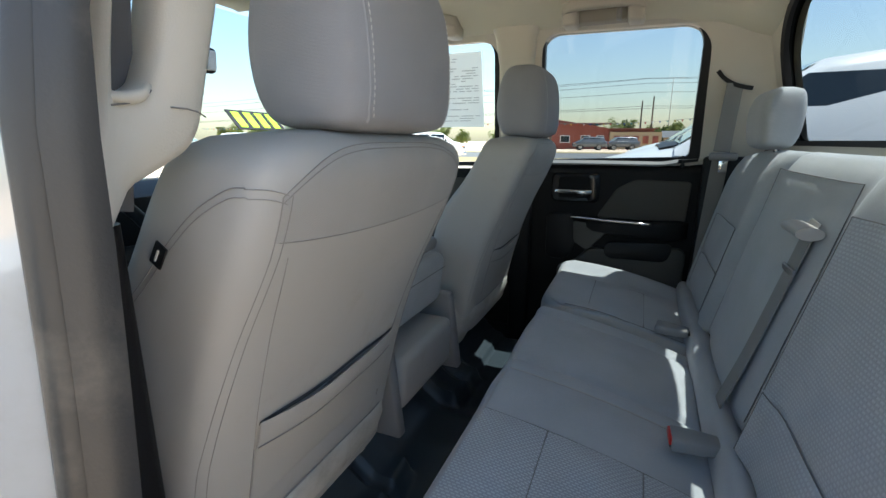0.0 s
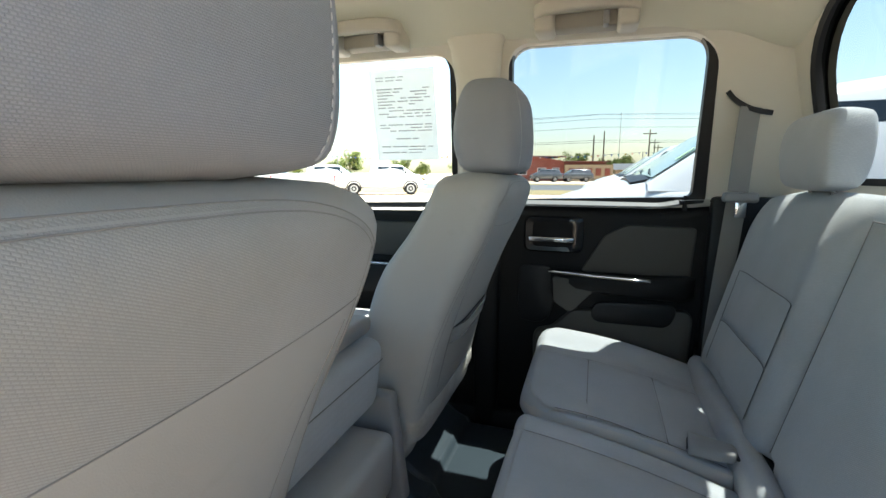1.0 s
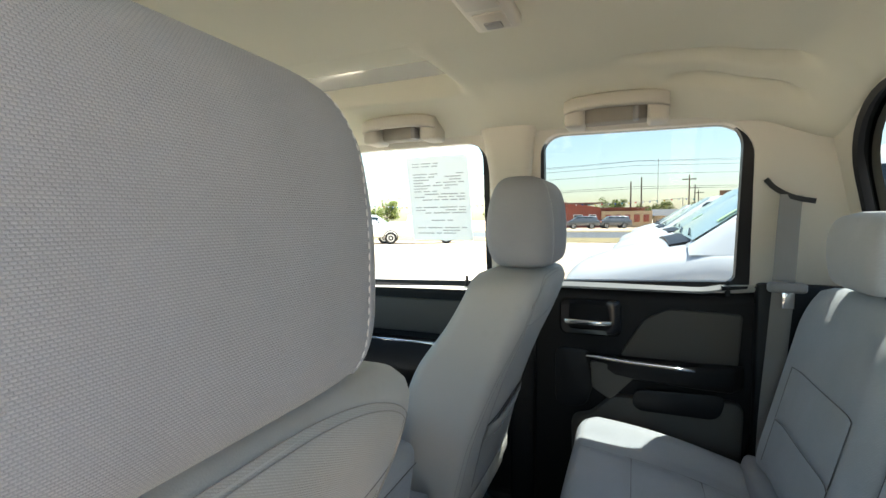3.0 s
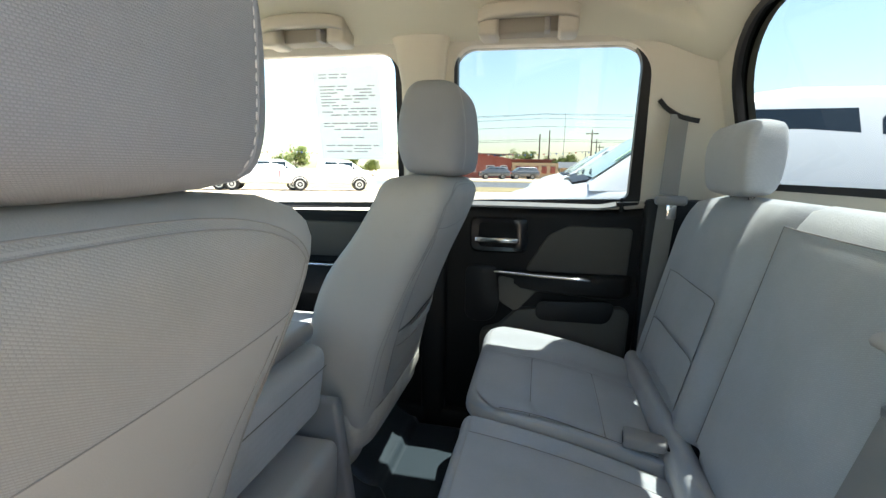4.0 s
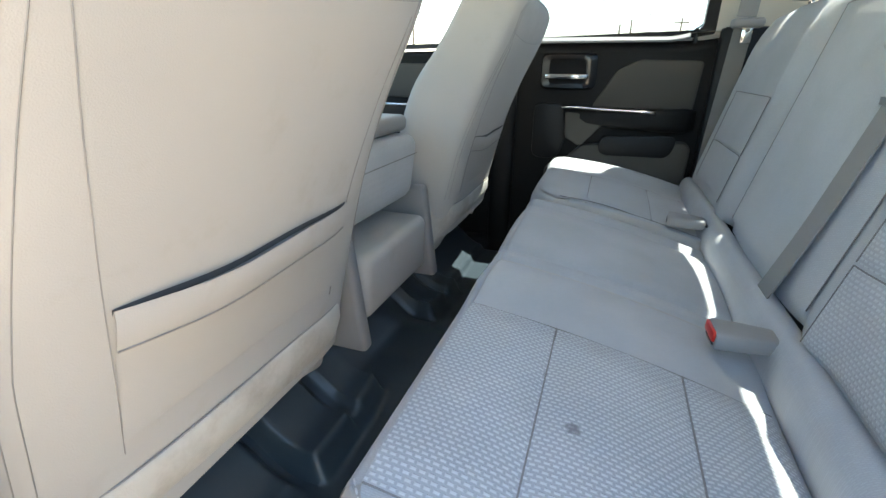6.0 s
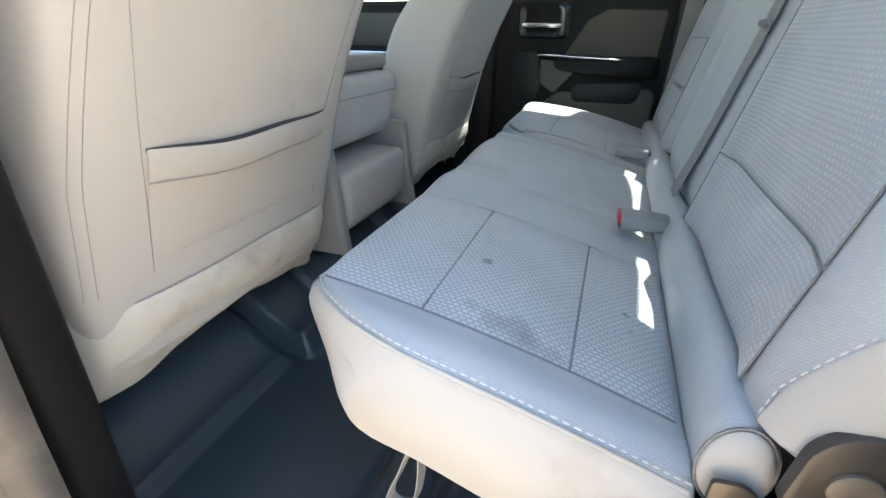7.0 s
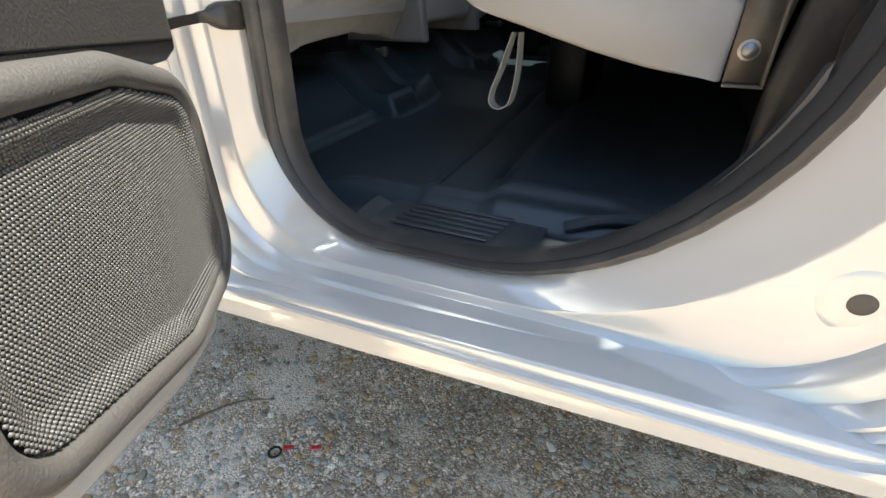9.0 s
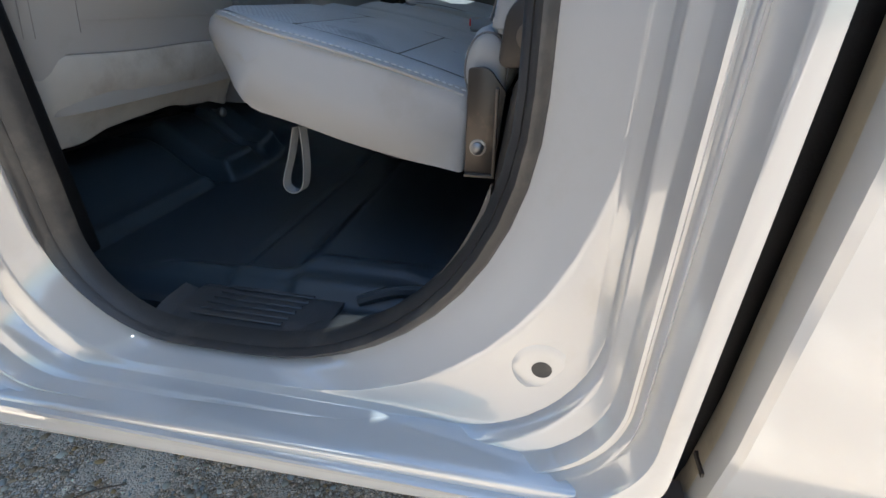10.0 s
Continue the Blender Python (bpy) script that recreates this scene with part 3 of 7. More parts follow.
rings = [left_ring(l, d) for l, d in ((JAMB_A, -0.012), (JAMB_A, 0.006), (between(JAMB_A, FOLD, 0.45), 0.019), (between(JAMB_A, FOLD, 0.95), 0.0345), (FOLD, 0.0365), (between(FOLD, CREST, 0.12), 0.0371), (CREST, 0.0388), (between(CREST, JAMB_B, 0.12), 0.0400), (between(CREST, JAMB_B, 0.68), 0.0430), (between(CREST, JAMB_B, 0.78), 0.0445),
                                      (between(CREST, JAMB_B, 0.92), 0.0600), (JAMB_B, 0.0620), (between(JAMB_B, JAMB_C, 0.10), 0.0635), (between(JAMB_B, JAMB_C, 0.62), 0.0665), (between(JAMB_B, JAMB_C, 0.72), 0.0680), (between(JAMB_B, JAMB_C, 0.94), 0.0835), (JAMB_C, 0.0865),
                                      (between(JAMB_C, JAMB_D, 0.12), 0.0868), (between(JAMB_C, JAMB_D, 0.20), 0.0838), (between(JAMB_C, JAMB_D, 0.27), 0.0845), (between(JAMB_C, JAMB_D, 0.34), 0.0900), (between(JAMB_C, JAMB_D, 0.42), 0.0925), (between(JAMB_C, JAMB_D, 0.50), 0.0905), (between(JAMB_C, JAMB_D, 0.56), 0.0880), (between(JAMB_C, JAMB_D, 0.64), 0.0905), (between(JAMB_C, JAMB_D, 0.95), 0.1060), (JAMB_D, 0.1095), (between(JAMB_D, JAMB_E, 0.2), 0.1115), (between(JAMB_D, JAMB_E, 0.85), 0.1105), (JAMB_E, 0.105), (JAMB_E, 0.04))]
part("wall_left", loft(rings, True, False), M_paint, smooth=38, kind="structure")
tagged(bpy.data.objects["wall_left"], "white painted door jamb and rocker of the truck", "door jamb")
ROCKER = [(-0.75, 0.434, 0.006), (0.338, 0.491, 0.022), (0.338, 0.538, 0.006), (-0.75, 0.495, 0.006)]
inner = [(-0.746, 0.438, 0.005), (0.334, 0.4955, 0.020), (0.334, 0.533, 0.005), (-0.746, 0.490, 0.005)]
part("rocker_panel", loft([[(p.x, y, p.y) for p in rounded(l, 6, 8)] for l, y in ((ROCKER, -0.880), (ROCKER, -0.9465), (between(ROCKER, inner, 0.4), -0.9500), (inner, -0.9512))], True, True), M_paint, smooth=50, kind="structure")
tagged(bpy.data.objects["rocker_panel"], "white painted rocker panel under the door opening", "rocker panel")
# seal: a hollow lip round the opening
sr = [left_ring(SEAL_IN, -0.022), left_ring(SEAL_IN, -0.010), left_ring(between(SEAL_IN, SEAL, 0.2), -0.002), left_ring(between(SEAL_IN, SEAL, 0.4), 0.0045), left_ring(between(SEAL_IN, SEAL, 0.47), 0.0035), left_ring(between(SEAL_IN, SEAL, 0.55), 0.009),
      left_ring(between(SEAL_IN, SEAL, 0.8), 0.015), left_ring(SEAL, 0.014), left_ring(between(SEAL, JAMB_A, 0.6), 0.010), left_ring(JAMB_A, 0.006), left_ring(JAMB_A, -0.02)]
part("door_seal", loft(sr, True, False), M_seal, smooth=60, kind="structure")
tagged(bpy.data.objects["door_seal"], "brown-black rubber seal round the open doorway", "seal")
# drain hole with a pressed rim
from mathutils.bvhtree import BVHTree
jb = bmesh.new()
jb.from_mesh(bpy.data.objects["wall_left"].data)
tree = BVHTree.FromBMesh(jb)
hp, hn, *_ = tree.ray_cast(Vector((0.263, -1.3, 0.620)), Vector((0, 1, 0)))
jb.free()
hn = hn if hn.y < 0 else -hn
hm = Matrix.Translation(hp) @ hn.to_track_quat("Z", "Y").to_matrix().to_4x4()
hl = thing("drain_hole", tuple(hp), "round dark drain hole in the white jamb", "drain hole", kind="structure")
part("rim", moved(loft([[(r * math.cos(2 * math.pi * k / 28), r * math.sin(2 * math.pi * k / 28), z) for k in range(28)] for r, z in ((0.034, -0.0030), (0.028, 0.0004), (0.021, 0.0015), (0.0150, 0.0015), (0.0094, 0.0013))], True, False), hm), M_paint, hl, smooth=60)
# no opening is cut: a dark disc paints the shade inside
part("hole", moved(loft([[(r * math.cos(2 * math.pi * k / 28), r * math.sin(2 * math.pi * k / 28), z) for k in range(28)] for r, z in ((0.0096, 0.0015), (0.0090, 0.0018))], True, True), hm), M_seal, hl, "dark disc painted as the hole's shaded inside")


# ---- front seats ----
BACK = [(0.775, -0.440, -0.60, 0.218), (0.87, -0.424, -0.60, 0.232), (1.03, -0.383, -0.575, 0.236), (1.15, -0.338, -0.535, 0.235), (1.25, -0.292, -0.462, 0.237),
        (1.315, -0.269, -0.425, 0.229), (1.342, -0.272, -0.415, 0.213), (1.358, -0.290, -0.405, 0.17), (1.366, -0.33, -0.38, 0.07)]
HEAD = [(1.360, -0.300, -0.345, 0.06), (1.366, -0.274, -0.375, 0.114), (1.381, -0.259, -0.396, 0.132), (1.43, -0.254, -0.410, 0.1385), (1.485, -0.256, -0.408, 0.135),
        (1.525, -0.262, -0.400, 0.124), (1.552, -0.277, -0.388, 0.109), (1.565, -0.302, -0.372, 0.085), (1.570, -0.33, -0.356, 0.04)]
NB, NH, HY = 7.0, 4.8, 0.017


def levels(knots, n):
    z0, z1 = knots[0][0], knots[-1][0]
    return [z0 + (z1 - z0) * (0.5 - 0.5 * math.cos(math.pi * k / n)) * 0.5 + (z1 - z0) * k / n * 0.5 for k in range(n + 1)]


def rear_x(knots, power, y, z, out=0.0):
    """The rear face of a seat form at (y, z), y from its middle line."""
    r, f, h = curve_at(knots, z)
    u = min(0.999, abs(y) / h)
    return (r + f) / 2 + (r - f) / 2 * (1 - u**power) ** (1 / power) + out


def side_point(knots, power, x, z, sign, out=0.0):
    """The flank of a seat form at (x, z)."""
    r, f, h = curve_at(knots, z)
    u = min(0.999, abs((x - (r + f) / 2) / ((r - f) / 2)))
    return sign * (h * (1 - u**power) ** (1 / power) + out)


def curve_line(knots):
    """A smooth line through (u, v) knots, as a function of u."""
    def at(u):
        if u <= knots[0][0]:
            return knots[0][1]
        for (a, va), (b, vb) in zip(knots, knots[1:]):
            if u <= b:
                return va + (vb - va) * step(a, b, u)
        return knots[-1][1]
    return at


def front_seat(yc, label):
    s = thing("front_seat", (-0.5, yc, 0.60), label, "car seat", "front seats")
    at = lambda bm: moved(bm, Matrix.Translation((0, yc, 0)))
    hat = lambda bm: moved(bm, Matrix.Translation((0, yc + HY, 0)))
    b = part("backrest", at(loft([[(x, y, z) for x, y in squircle((r + f) / 2, 0, (r - f) / 2, h, NB, 56)] for z in levels(BACK, 34) for r, f, h in [curve_at(BACK, z)]])), M_leather, s, smooth=70)
    hd = part("headrest", hat(wrapped([[(x, y, z) for x, y in squircle((r + f) / 2, 0, (r - f) / 2, h, NH, 56)] for z in levels(HEAD, 30) for r, f, h in [curve_at(HEAD, z)]])), M_cloth_head, s, "pale grey woven headrest", smooth=70)
    for sg in (-1, 1):
        off = lambda z, e: 0.0975 + e + 0.008 * (z - 1.37) / 0.19 - 0.020 * step(1.515, 1.57, z) - 0.006 * step(1.388, 1.370, z)
        line = [(rear_x(HEAD, NH, off(z, 0.0045), z, -0.0016), sg * off(z, 0.0045), z) for z in [1.372 + 0.184 * k / 60 for k in range(61)]]
        part("piping", hat(tube(line, [0.0023 - 0.0008 * step(1.52, 1.555, p[2]) for p in line], 8)), M_piping, hd)
        line = [(rear_x(HEAD, NH, off(z, 0), z, 0.0008), sg * off(z, 0), z) for z in [1.376 + 0.176 * k / 400 for k in range(401)]]
        part("stitching", hat(dashes(line, 0.0043, 0.0024, 0.00058, (1, 0, 0))), M_thread, hd, "pale thread stitching")
        part("headrest_post", hat(tube([(-0.345, sg * 0.07, 1.33), (-0.335, sg * 0.07, 1.385)], 0.006, 10)), M_steel, s)
    # seams: double line down each side of the back, arch over the shoulder, cross seam
    seams = []
    for sg in (-1, 1):
        for off in (0.0, 0.016):
            seams.append([(rear_x(BACK, NB, w, z, 0.0006), sg * w, z) for z in [0.88 + 0.425 * k / 30 for k in range(31)] for w in [min(0.226 - off * 0.6, 0.205 - off * 0.6 + 0.085 * max(0.0, 1.25 - z))]])
        for off in (0.0, 0.008) if sg * yc > 0 else ():
            arch = smoothed([(-0.296, 1.3145 - off, 0), (-0.315, 1.312 - off, 0), (-0.350, 1.293 - off, 0), (-0.386, 1.262 - off, 0), (-0.424, 1.225 - off, 0), (-0.468, 1.188 - off, 0)], 30)
            seams.append([(rear_x(BACK, NB, sg * y, z, 0.0006), sg * y, z) for y, z in [(0.200 + 0.028 * k / 8, 1.306 - off + 0.007 * math.sin(math.pi / 2 * k / 8)) for k in range(9)]] + [(p.x, side_point(BACK, NB, p.x, p.y, sg, 0.0006), p.y) for p in arch])
    for off in (0.0, 0.006):
        seams.append([(rear_x(BACK, NB, y, 1.350 - off - 0.045 * (abs(y) / 0.205) ** 4, 0.0006), y, 1.350 - off - 0.045 * (abs(y) / 0.205) ** 4) for y in [-0.205 + 0.41 * k / 40 for k in range(41)]])
    seams.append([(rear_x(BACK, NB, y, 1.250 + 0.010 * (y / 0.18) ** 2, 0.0006), y, 1.250 + 0.010 * (y / 0.18) ** 2) for y in [-0.20 + 0.40 * k / 40 for k in range(41)]])
    for sg in (-1, 1):
        seams.append([(rear_x(BACK, NB, sg * y, z, 0.0006), sg * y, z) for y, z in [(0.185 - 0.028 * math.sin(math.pi / 2 * k / 20), 1.245 - 0.36 * k / 20) for k in range(21)]])
    for line in seams:
        part("seam", at(tube(line, 0.0005, 5)), M_seam_soft, b)
    def upper(v, t):
        y = -0.206 + 0.412 * v
        lo, hi = 1.250 + 0.010 * (y / 0.18) ** 2, 1.350 - 0.045 * (abs(y) / 0.205) ** 4
        z = lo + (hi - lo) * t
        return (rear_x(BACK, NB, y, z, 0.0003), y, z)
    part("upper_back_panel", at(sheet(upper, 0, 1, 0, 1, 40, 12)), M_cloth_up, b, "ribbed cloth upper back panel", smooth=60)
    # map pocket: a soft lip standing off the back, a dark strip painting the slit's shade
    zt = lambda y: 1.030 - 0.008 * (1 - (y / 0.158) ** 2) + 0.002 * math.sin(y * 31)
    W = 0.158
    slit = [[(rear_x(BACK, NB, y, z, o), y, z) for z, o in ((zt(y) + 0.0012 * (1 - (abs(y) / W) ** 4) * (1 - 0.5 * y / W), 0.0008), (zt(y) - 0.006, 0.0010))] for y in [-W + 2 * W * k / 30 for k in range(31)]]
    part("pocket_opening", at(loft(slit, False, False)), M_slit, b, "dark strip painted as shade in the map pocket's opening")
    lip = []
    for k in range(31):
        y = -W + 2 * W * k / 30
        puff = 0.010 * (1 - (abs(y) / W) ** 3)
        ring = []
        for z, o in ((zt(y) - 0.006, 0.001 + puff * 0.6), (zt(y) - 0.001, 0.003 + puff), (zt(y) - 0.012, 0.005 + puff), (zt(y) - 0.036, 0.004 + puff * 0.8), (zt(y) - 0.040, 0.002 + puff * 0.7), (zt(y) - 0.09, 0.003 + puff * 0.6), (0.90, 0.002)):
            ring.append((rear_x(BACK, NB, y, z, o), y, z))
        lip.append(ring)
    part("back_pocket", at(loft(lip, False, False)), M_leather, b, "soft cloth map pocket", smooth=60)
    part("seam", at(tube([(rear_x(BACK, NB, y, zt(y) - 0.037, 0.0048 + 0.8 * 0.010 * (1 - (abs(y) / W) ** 3)), y, zt(y) - 0.037) for y in [-W + 2 * W * k / 30 for k in range(31)]], 0.0009, 5)), M_seam_soft, b)
    # carpet flap round the foot of the back, its hem rising towards the middle of the cab
    fl = []
    hem = curve_line([(-0.30, 0.708), (-0.25, 0.711), (-0.17, 0.722), (-0.095, 0.735), (-0.03, 0.741), (0.03, 0.742), (0.075, 0.736), (0.12, 0.731), (0.19, 0.715), (0.30, 0.712)])
    for k in range(61):
        u = -1 + 2 * k / 60
        y = 0.240 * u
        low = hem(y) + 0.0010 * math.sin(y * 55)
        hi = 0.852 + 0.004 * (u < 0) * u * u + 0.001 * math.sin(y * 23)
        e = 0.05 * abs(u) ** 12
        yy = min(0.226, max(-0.226, y))
        sag = 0.004 * math.sin(y * 19 + 1.0)
        fl.append([(rear_x(BACK, NB, yy, max(0.776, z), o) - e, y * f, z) for z, o, f in ((hi + 0.002, 0.0008, 0.990), (hi, 0.0030, 0.995), (hi - 0.004, 0.0044, 1.0), (hi - 0.03, 0.007, 1.03), ((hi + low) / 2, 0.002 + sag, 1.06), (low + 0.030, -0.020 + sag, 1.08), (low + 0.012, -0.031 + sag, 1.09), (low + 0.003, -0.037, 1.10), (low, -0.040, 1.10), (low + 0.004, -0.065, 1.08))])
    part("seam", at(tube([(p[0][0] + 0.0012, p[0][1], p[0][2] + 0.0006) for p in fl[3:-3]], 0.0011, 5)), M_seam_soft, b)
    part("skirt", at(loft(fl, False, False)), M_flap, b, "fuzzy pale carpet skirt", smooth=60)
    part("seat_cushion", at(joined(box(-1.02, -0.53, -0.245, 0.245, 0.75, 0.93, 0.05, 4))), M_cloth_top, s, smooth=60)
    for sg in (-1, 1):
        part("seat_rail", at(box(-0.98, -0.60, sg * 0.18 - 0.02, sg * 0.18 + 0.02, 0.60, 0.77, 0.008)), M_black, s, "black steel seat rail")
    part("seat_crossbar", at(tube([(-0.62, -0.18, 0.69), (-0.62, 0.29, 0.682)], 0.010, 10)), M_black, s)
    part("seat_knob", at(tube([(-0.615, 0.275, 0.680), (-0.565, 0.275, 0.678), (-0.558, 0.275, 0.677), (-0.548, 0.275, 0.677), (-0.543, 0.275, 0.677)], [0.006, 0.006, 0.011, 0.012, 0.007], 12)), M_steel, s)
    return s


s1 = front_seat(-0.470, "pale grey cloth driver seat with a map pocket on its back")
tag = thing("cloth_label_tag", (-0.398, -0.705, 1.24), "small black cloth tag sewn to the driver seat edge", "tag")
bm = box(-0.0075, 0.0075, -0.0012, 0.0012, -0.012, 0.012, 0.0005, 1)
part("tag_body", moved(bm, pose(-0.398, -0.4705 + side_point(BACK, NB, -0.398, 1.250, -1, 0.0012), 1.250, 0, 34, 0)), M_black, tag)
part("print", moved(box(-0.0009, 0.0009, -0.0018, 0.0018, -0.006, 0.006), pose(-0.398, -0.4712 + side_point(BACK, NB, -0.398, 1.250, -1, 0.0012), 1.250, 0, 34, 0)), M_paper, tag, "plain pale bar")
s2 = front_seat(0.470, "pale grey cloth passenger seat with a map pocket on its back")

# ---- folded centre seat between the front seats ----
c = thing("centre_console_seat", (-0.55, 0, 0.60), "folded grey centre seat between the front seats", "car seat")


def pad(x0, x1, y0, y1, z0, z1, lean, r=0.03):
    bm = box(x0, x1, y0, y1, z0, z1, r, 4)
    for v in bm.verts:
        v.co.x += lean * (v.co.z - z0)
    return bm


part("upper_pad", pad(-0.80, -0.492, -0.165, 0.165, 0.905, 1.055, 0.15), M_cloth_top, c, smooth=60)
part("armrest_lid", pad(-0.98, -0.50, -0.160, 0.160, 1.058, 1.095, 0.1, 0.015), M_greytrim, c, "dark grey padded lid", smooth=60)
part("lower_pad", pad(-0.70, -0.455, -0.150, 0.150, 0.735, 0.870, 0.05, 0.022), M_leather, c, smooth=60)
for sg in (-1, 1):
    part("side_plate", pad(-0.75, -0.437, sg * 0.178 - 0.016, sg * 0.178 + 0.016, 0.700, 0.930, -0.12, 0.010), M_greytrim, c, "grey plastic side plate", smooth=60)
part("seam", tube([(-0.490 + 0.15 * 0.1, -0.15 + 0.3 * k / 20, 1.012) for k in range(21)], 0.0010, 5), M_seam, c)

# ---- rear bench ----
def on_side(bm_fn_outline, depth, y, bevel=0.0):
    """A plate lying on a plane y = const, raised inwards; outline in (x, z)."""
    m = Matrix(((1, 0, 0, 0), (0, 0, -1, y), (0, 1, 0, 0), (0, 0, 0, 1)))
    return slab(bm_fn_outline, depth, m, bevel)


def loop2(corners, arc=5):
    return [(p.x, p.y) for p in rounded(corners, arc, 1)]


def cushion_top(x, y, y0, y1):
    """Height of the narrow cushion's top."""
    z = 0.938 - 0.185 * (x + 0.16) + 0.012 * math.cos((x + 0.03) * 9)
    z += 0.012 * math.cos(math.pi * (y - (y0 + y1) / 2) / (y1 - y0)) - 0.006
    z -= 0.024 * step(0.640, 0.560, y) * step(0.20, 0.26, y)
    return z - 0.008


def pillow(x):
    """Padding that swells between the cross seams of the cushion insert."""
    for a, b in ((-0.240, -0.098), (-0.098, 0.046), (0.046, 0.145)):
        if a <= x <= b:
            return 0.0070 * math.sin(math.pi * (x - a) / (b - a)) ** 0.6
    return 0.0


def wide_top(x, y):
    """Height of the wide cushion: side seat with raised edges, double crease, middle seat, slope to the far cushion."""
    z = 0.876 - 0.247 * x - 0.31 * x * x - 0.002
    z += 0.007 * math.exp(-(((y + 0.640) / 0.022) ** 2)) + 0.007 * math.exp(-(((y + 0.235) / 0.055) ** 2))
    z += 0.009 * math.cos(math.pi * (y - 0.03) / 0.27) * (-0.105 < y < 0.165)
    z -= 0.007 * math.exp(-(((y + 0.155) / 0.007) ** 2)) + 0.011 * math.exp(-(((y + 0.105) / 0.009) ** 2)) + 0.006 * math.exp(-(((y - 0.162) / 0.008) ** 2))
    return z + 0.006 * step(0.165, 0.205, y)


def cushion(name, y0, y1, label, top, front, cut, insert, creases, cloth):
    """A bench cushion lofted across the cab. top: its height; front: the nose; cut: depth and width of the outer corner's cut; insert: where the woven panel lies."""
    s = thing(name, (0.0, (y0 + y1) / 2, 0.60), label, "car seat", "rear bench cushions")
    corner = lambda y: cut[0] * max(0.0, 1 - (y - y0) / cut[1]) ** 2 + 0.045 * max(0.0, 1 - (y1 - y) / 0.09) ** 2 * (y1 > 0.5)
    x_top = front + 0.020
    def drop(y):
        d = min(1.0, max(0.0, min(y - y0, y1 - y)) / 0.02)
        return 0.0165 * (1 - math.sqrt(1 - (1 - d) ** 2))
    def shift(x, y, z=1.0):
        return x + corner(y) * (0.10 + 0.90 * step(0.80, 0.915, z)) * max(0.0, min(1.0, -x / 0.17))
    stations = []
    n = 120
    for k in range(n + 1):
        y = y0 + (y1 - y0) * (0.6 * k / n + 0.4 * (0.5 - 0.5 * math.cos(math.pi * k / n)))
        sh = drop(y) / 0.75
        ring = [(x + sh * (1 - 2 * i / 28) * 0.5, y, top(shift(x, y), y) - sh * 0.75) for i in range(29) for x in [x_top + (0.150 - x_top) * i / 28]]
        zf = top(shift(x_top, y), y)
        ring += [(0.154 - sh * 0.3, y, 0.81), (0.152 - sh * 0.3, y, 0.78)]
        under = [(0.150 - sh * 0.3, y, 0.738), (0.08, y, 0.744 + sh * 0.3), (0.0, y, 0.762 + sh * 0.3), (-0.075, y, 0.782 + sh * 0.3), (front + 0.082 + sh * 0.2, y, 0.801), (front + 0.038 + sh * 0.4, y, 0.826), (front + 0.012 + sh * 0.5, y, 0.858), (front + sh * 0.6, y, zf - 0.026 - sh * 0.3), (front + 0.006 + sh * 0.6, y, zf - 0.008 - sh * 0.6)]
        ring += [tuple(p) for p in smoothed(under, 30)]
        lean = max(0.0, 1 - (y - y0) / 0.05) * (y0 < 0)
        stations.append([(shift(px, y, pz), py - 0.015 * lean * step(0.87, 0.76, pz), pz) for px, py, pz in ring])
    part("cushion_body", loft(stations), M_leather, s, smooth=70)
    part("cushion_top_cloth", sheet(lambda x, y: (shift(x, y), y, top(shift(x, y), y) + 0.0012 - drop(y)), x_top, 0.146, y0 + 0.0016, y1 - 0.0016, 34, 170), M_cloth_top, s, smooth=70)
    # front roll of the same cloth, down to the nose
    part("front_roll_cloth", sheet(lambda t, y: (shift(x_top - 0.0215 * math.sin(t * math.pi / 2), y) - 0.0012, y, top(shift(x_top, y), y) + 0.0012 - drop(y) - 0.040 * (1 - math.cos(t * math.pi / 2))), 0, 1, y0 + (0.064 if y0 < 0 else 0.02), y1 - 0.004, 8, 110), M_cloth_top, s, smooth=70)
    lo, hi = insert
    lift = lambda x, y: 0.0022 + pillow(x) * min(1.0, 8 * min(y - lo, hi - y) / (hi - lo) + 0.10)
    part("woven_insert", sheet(lambda x, y: (shift(x, y), y, top(shift(x, y), y) + lift(x, y)), x_top, 0.140, lo, hi, 66, 34), cloth, s, "quilted cloth insert", smooth=70)
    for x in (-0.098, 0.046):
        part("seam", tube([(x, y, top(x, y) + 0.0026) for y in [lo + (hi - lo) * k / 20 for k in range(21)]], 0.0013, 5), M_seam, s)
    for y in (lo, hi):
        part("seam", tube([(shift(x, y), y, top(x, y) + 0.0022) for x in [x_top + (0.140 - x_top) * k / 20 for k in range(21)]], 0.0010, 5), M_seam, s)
    # dark lines painting the shade at the bottom of the creases
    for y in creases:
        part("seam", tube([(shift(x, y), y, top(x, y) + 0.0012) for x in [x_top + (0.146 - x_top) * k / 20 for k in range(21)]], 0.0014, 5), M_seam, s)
    return s


bench_l = cushion("bench_cushion", -0.672, 0.212, "wide grey cloth bench cushion with stained woven insert", wide_top, -0.224, (0.14, 0.068), (-0.606, -0.318), (-0.155, -0.105, 0.162), M_insert_top)
bench_r = cushion("bench_cushion", 0.220, 0.690, "narrow grey cloth bench cushion by the far door", lambda x, y: cushion_top(x, y, 0.220, 0.690), -0.232, (0.084, 0.105), (0.240, 0.515), (), M_cloth_top)
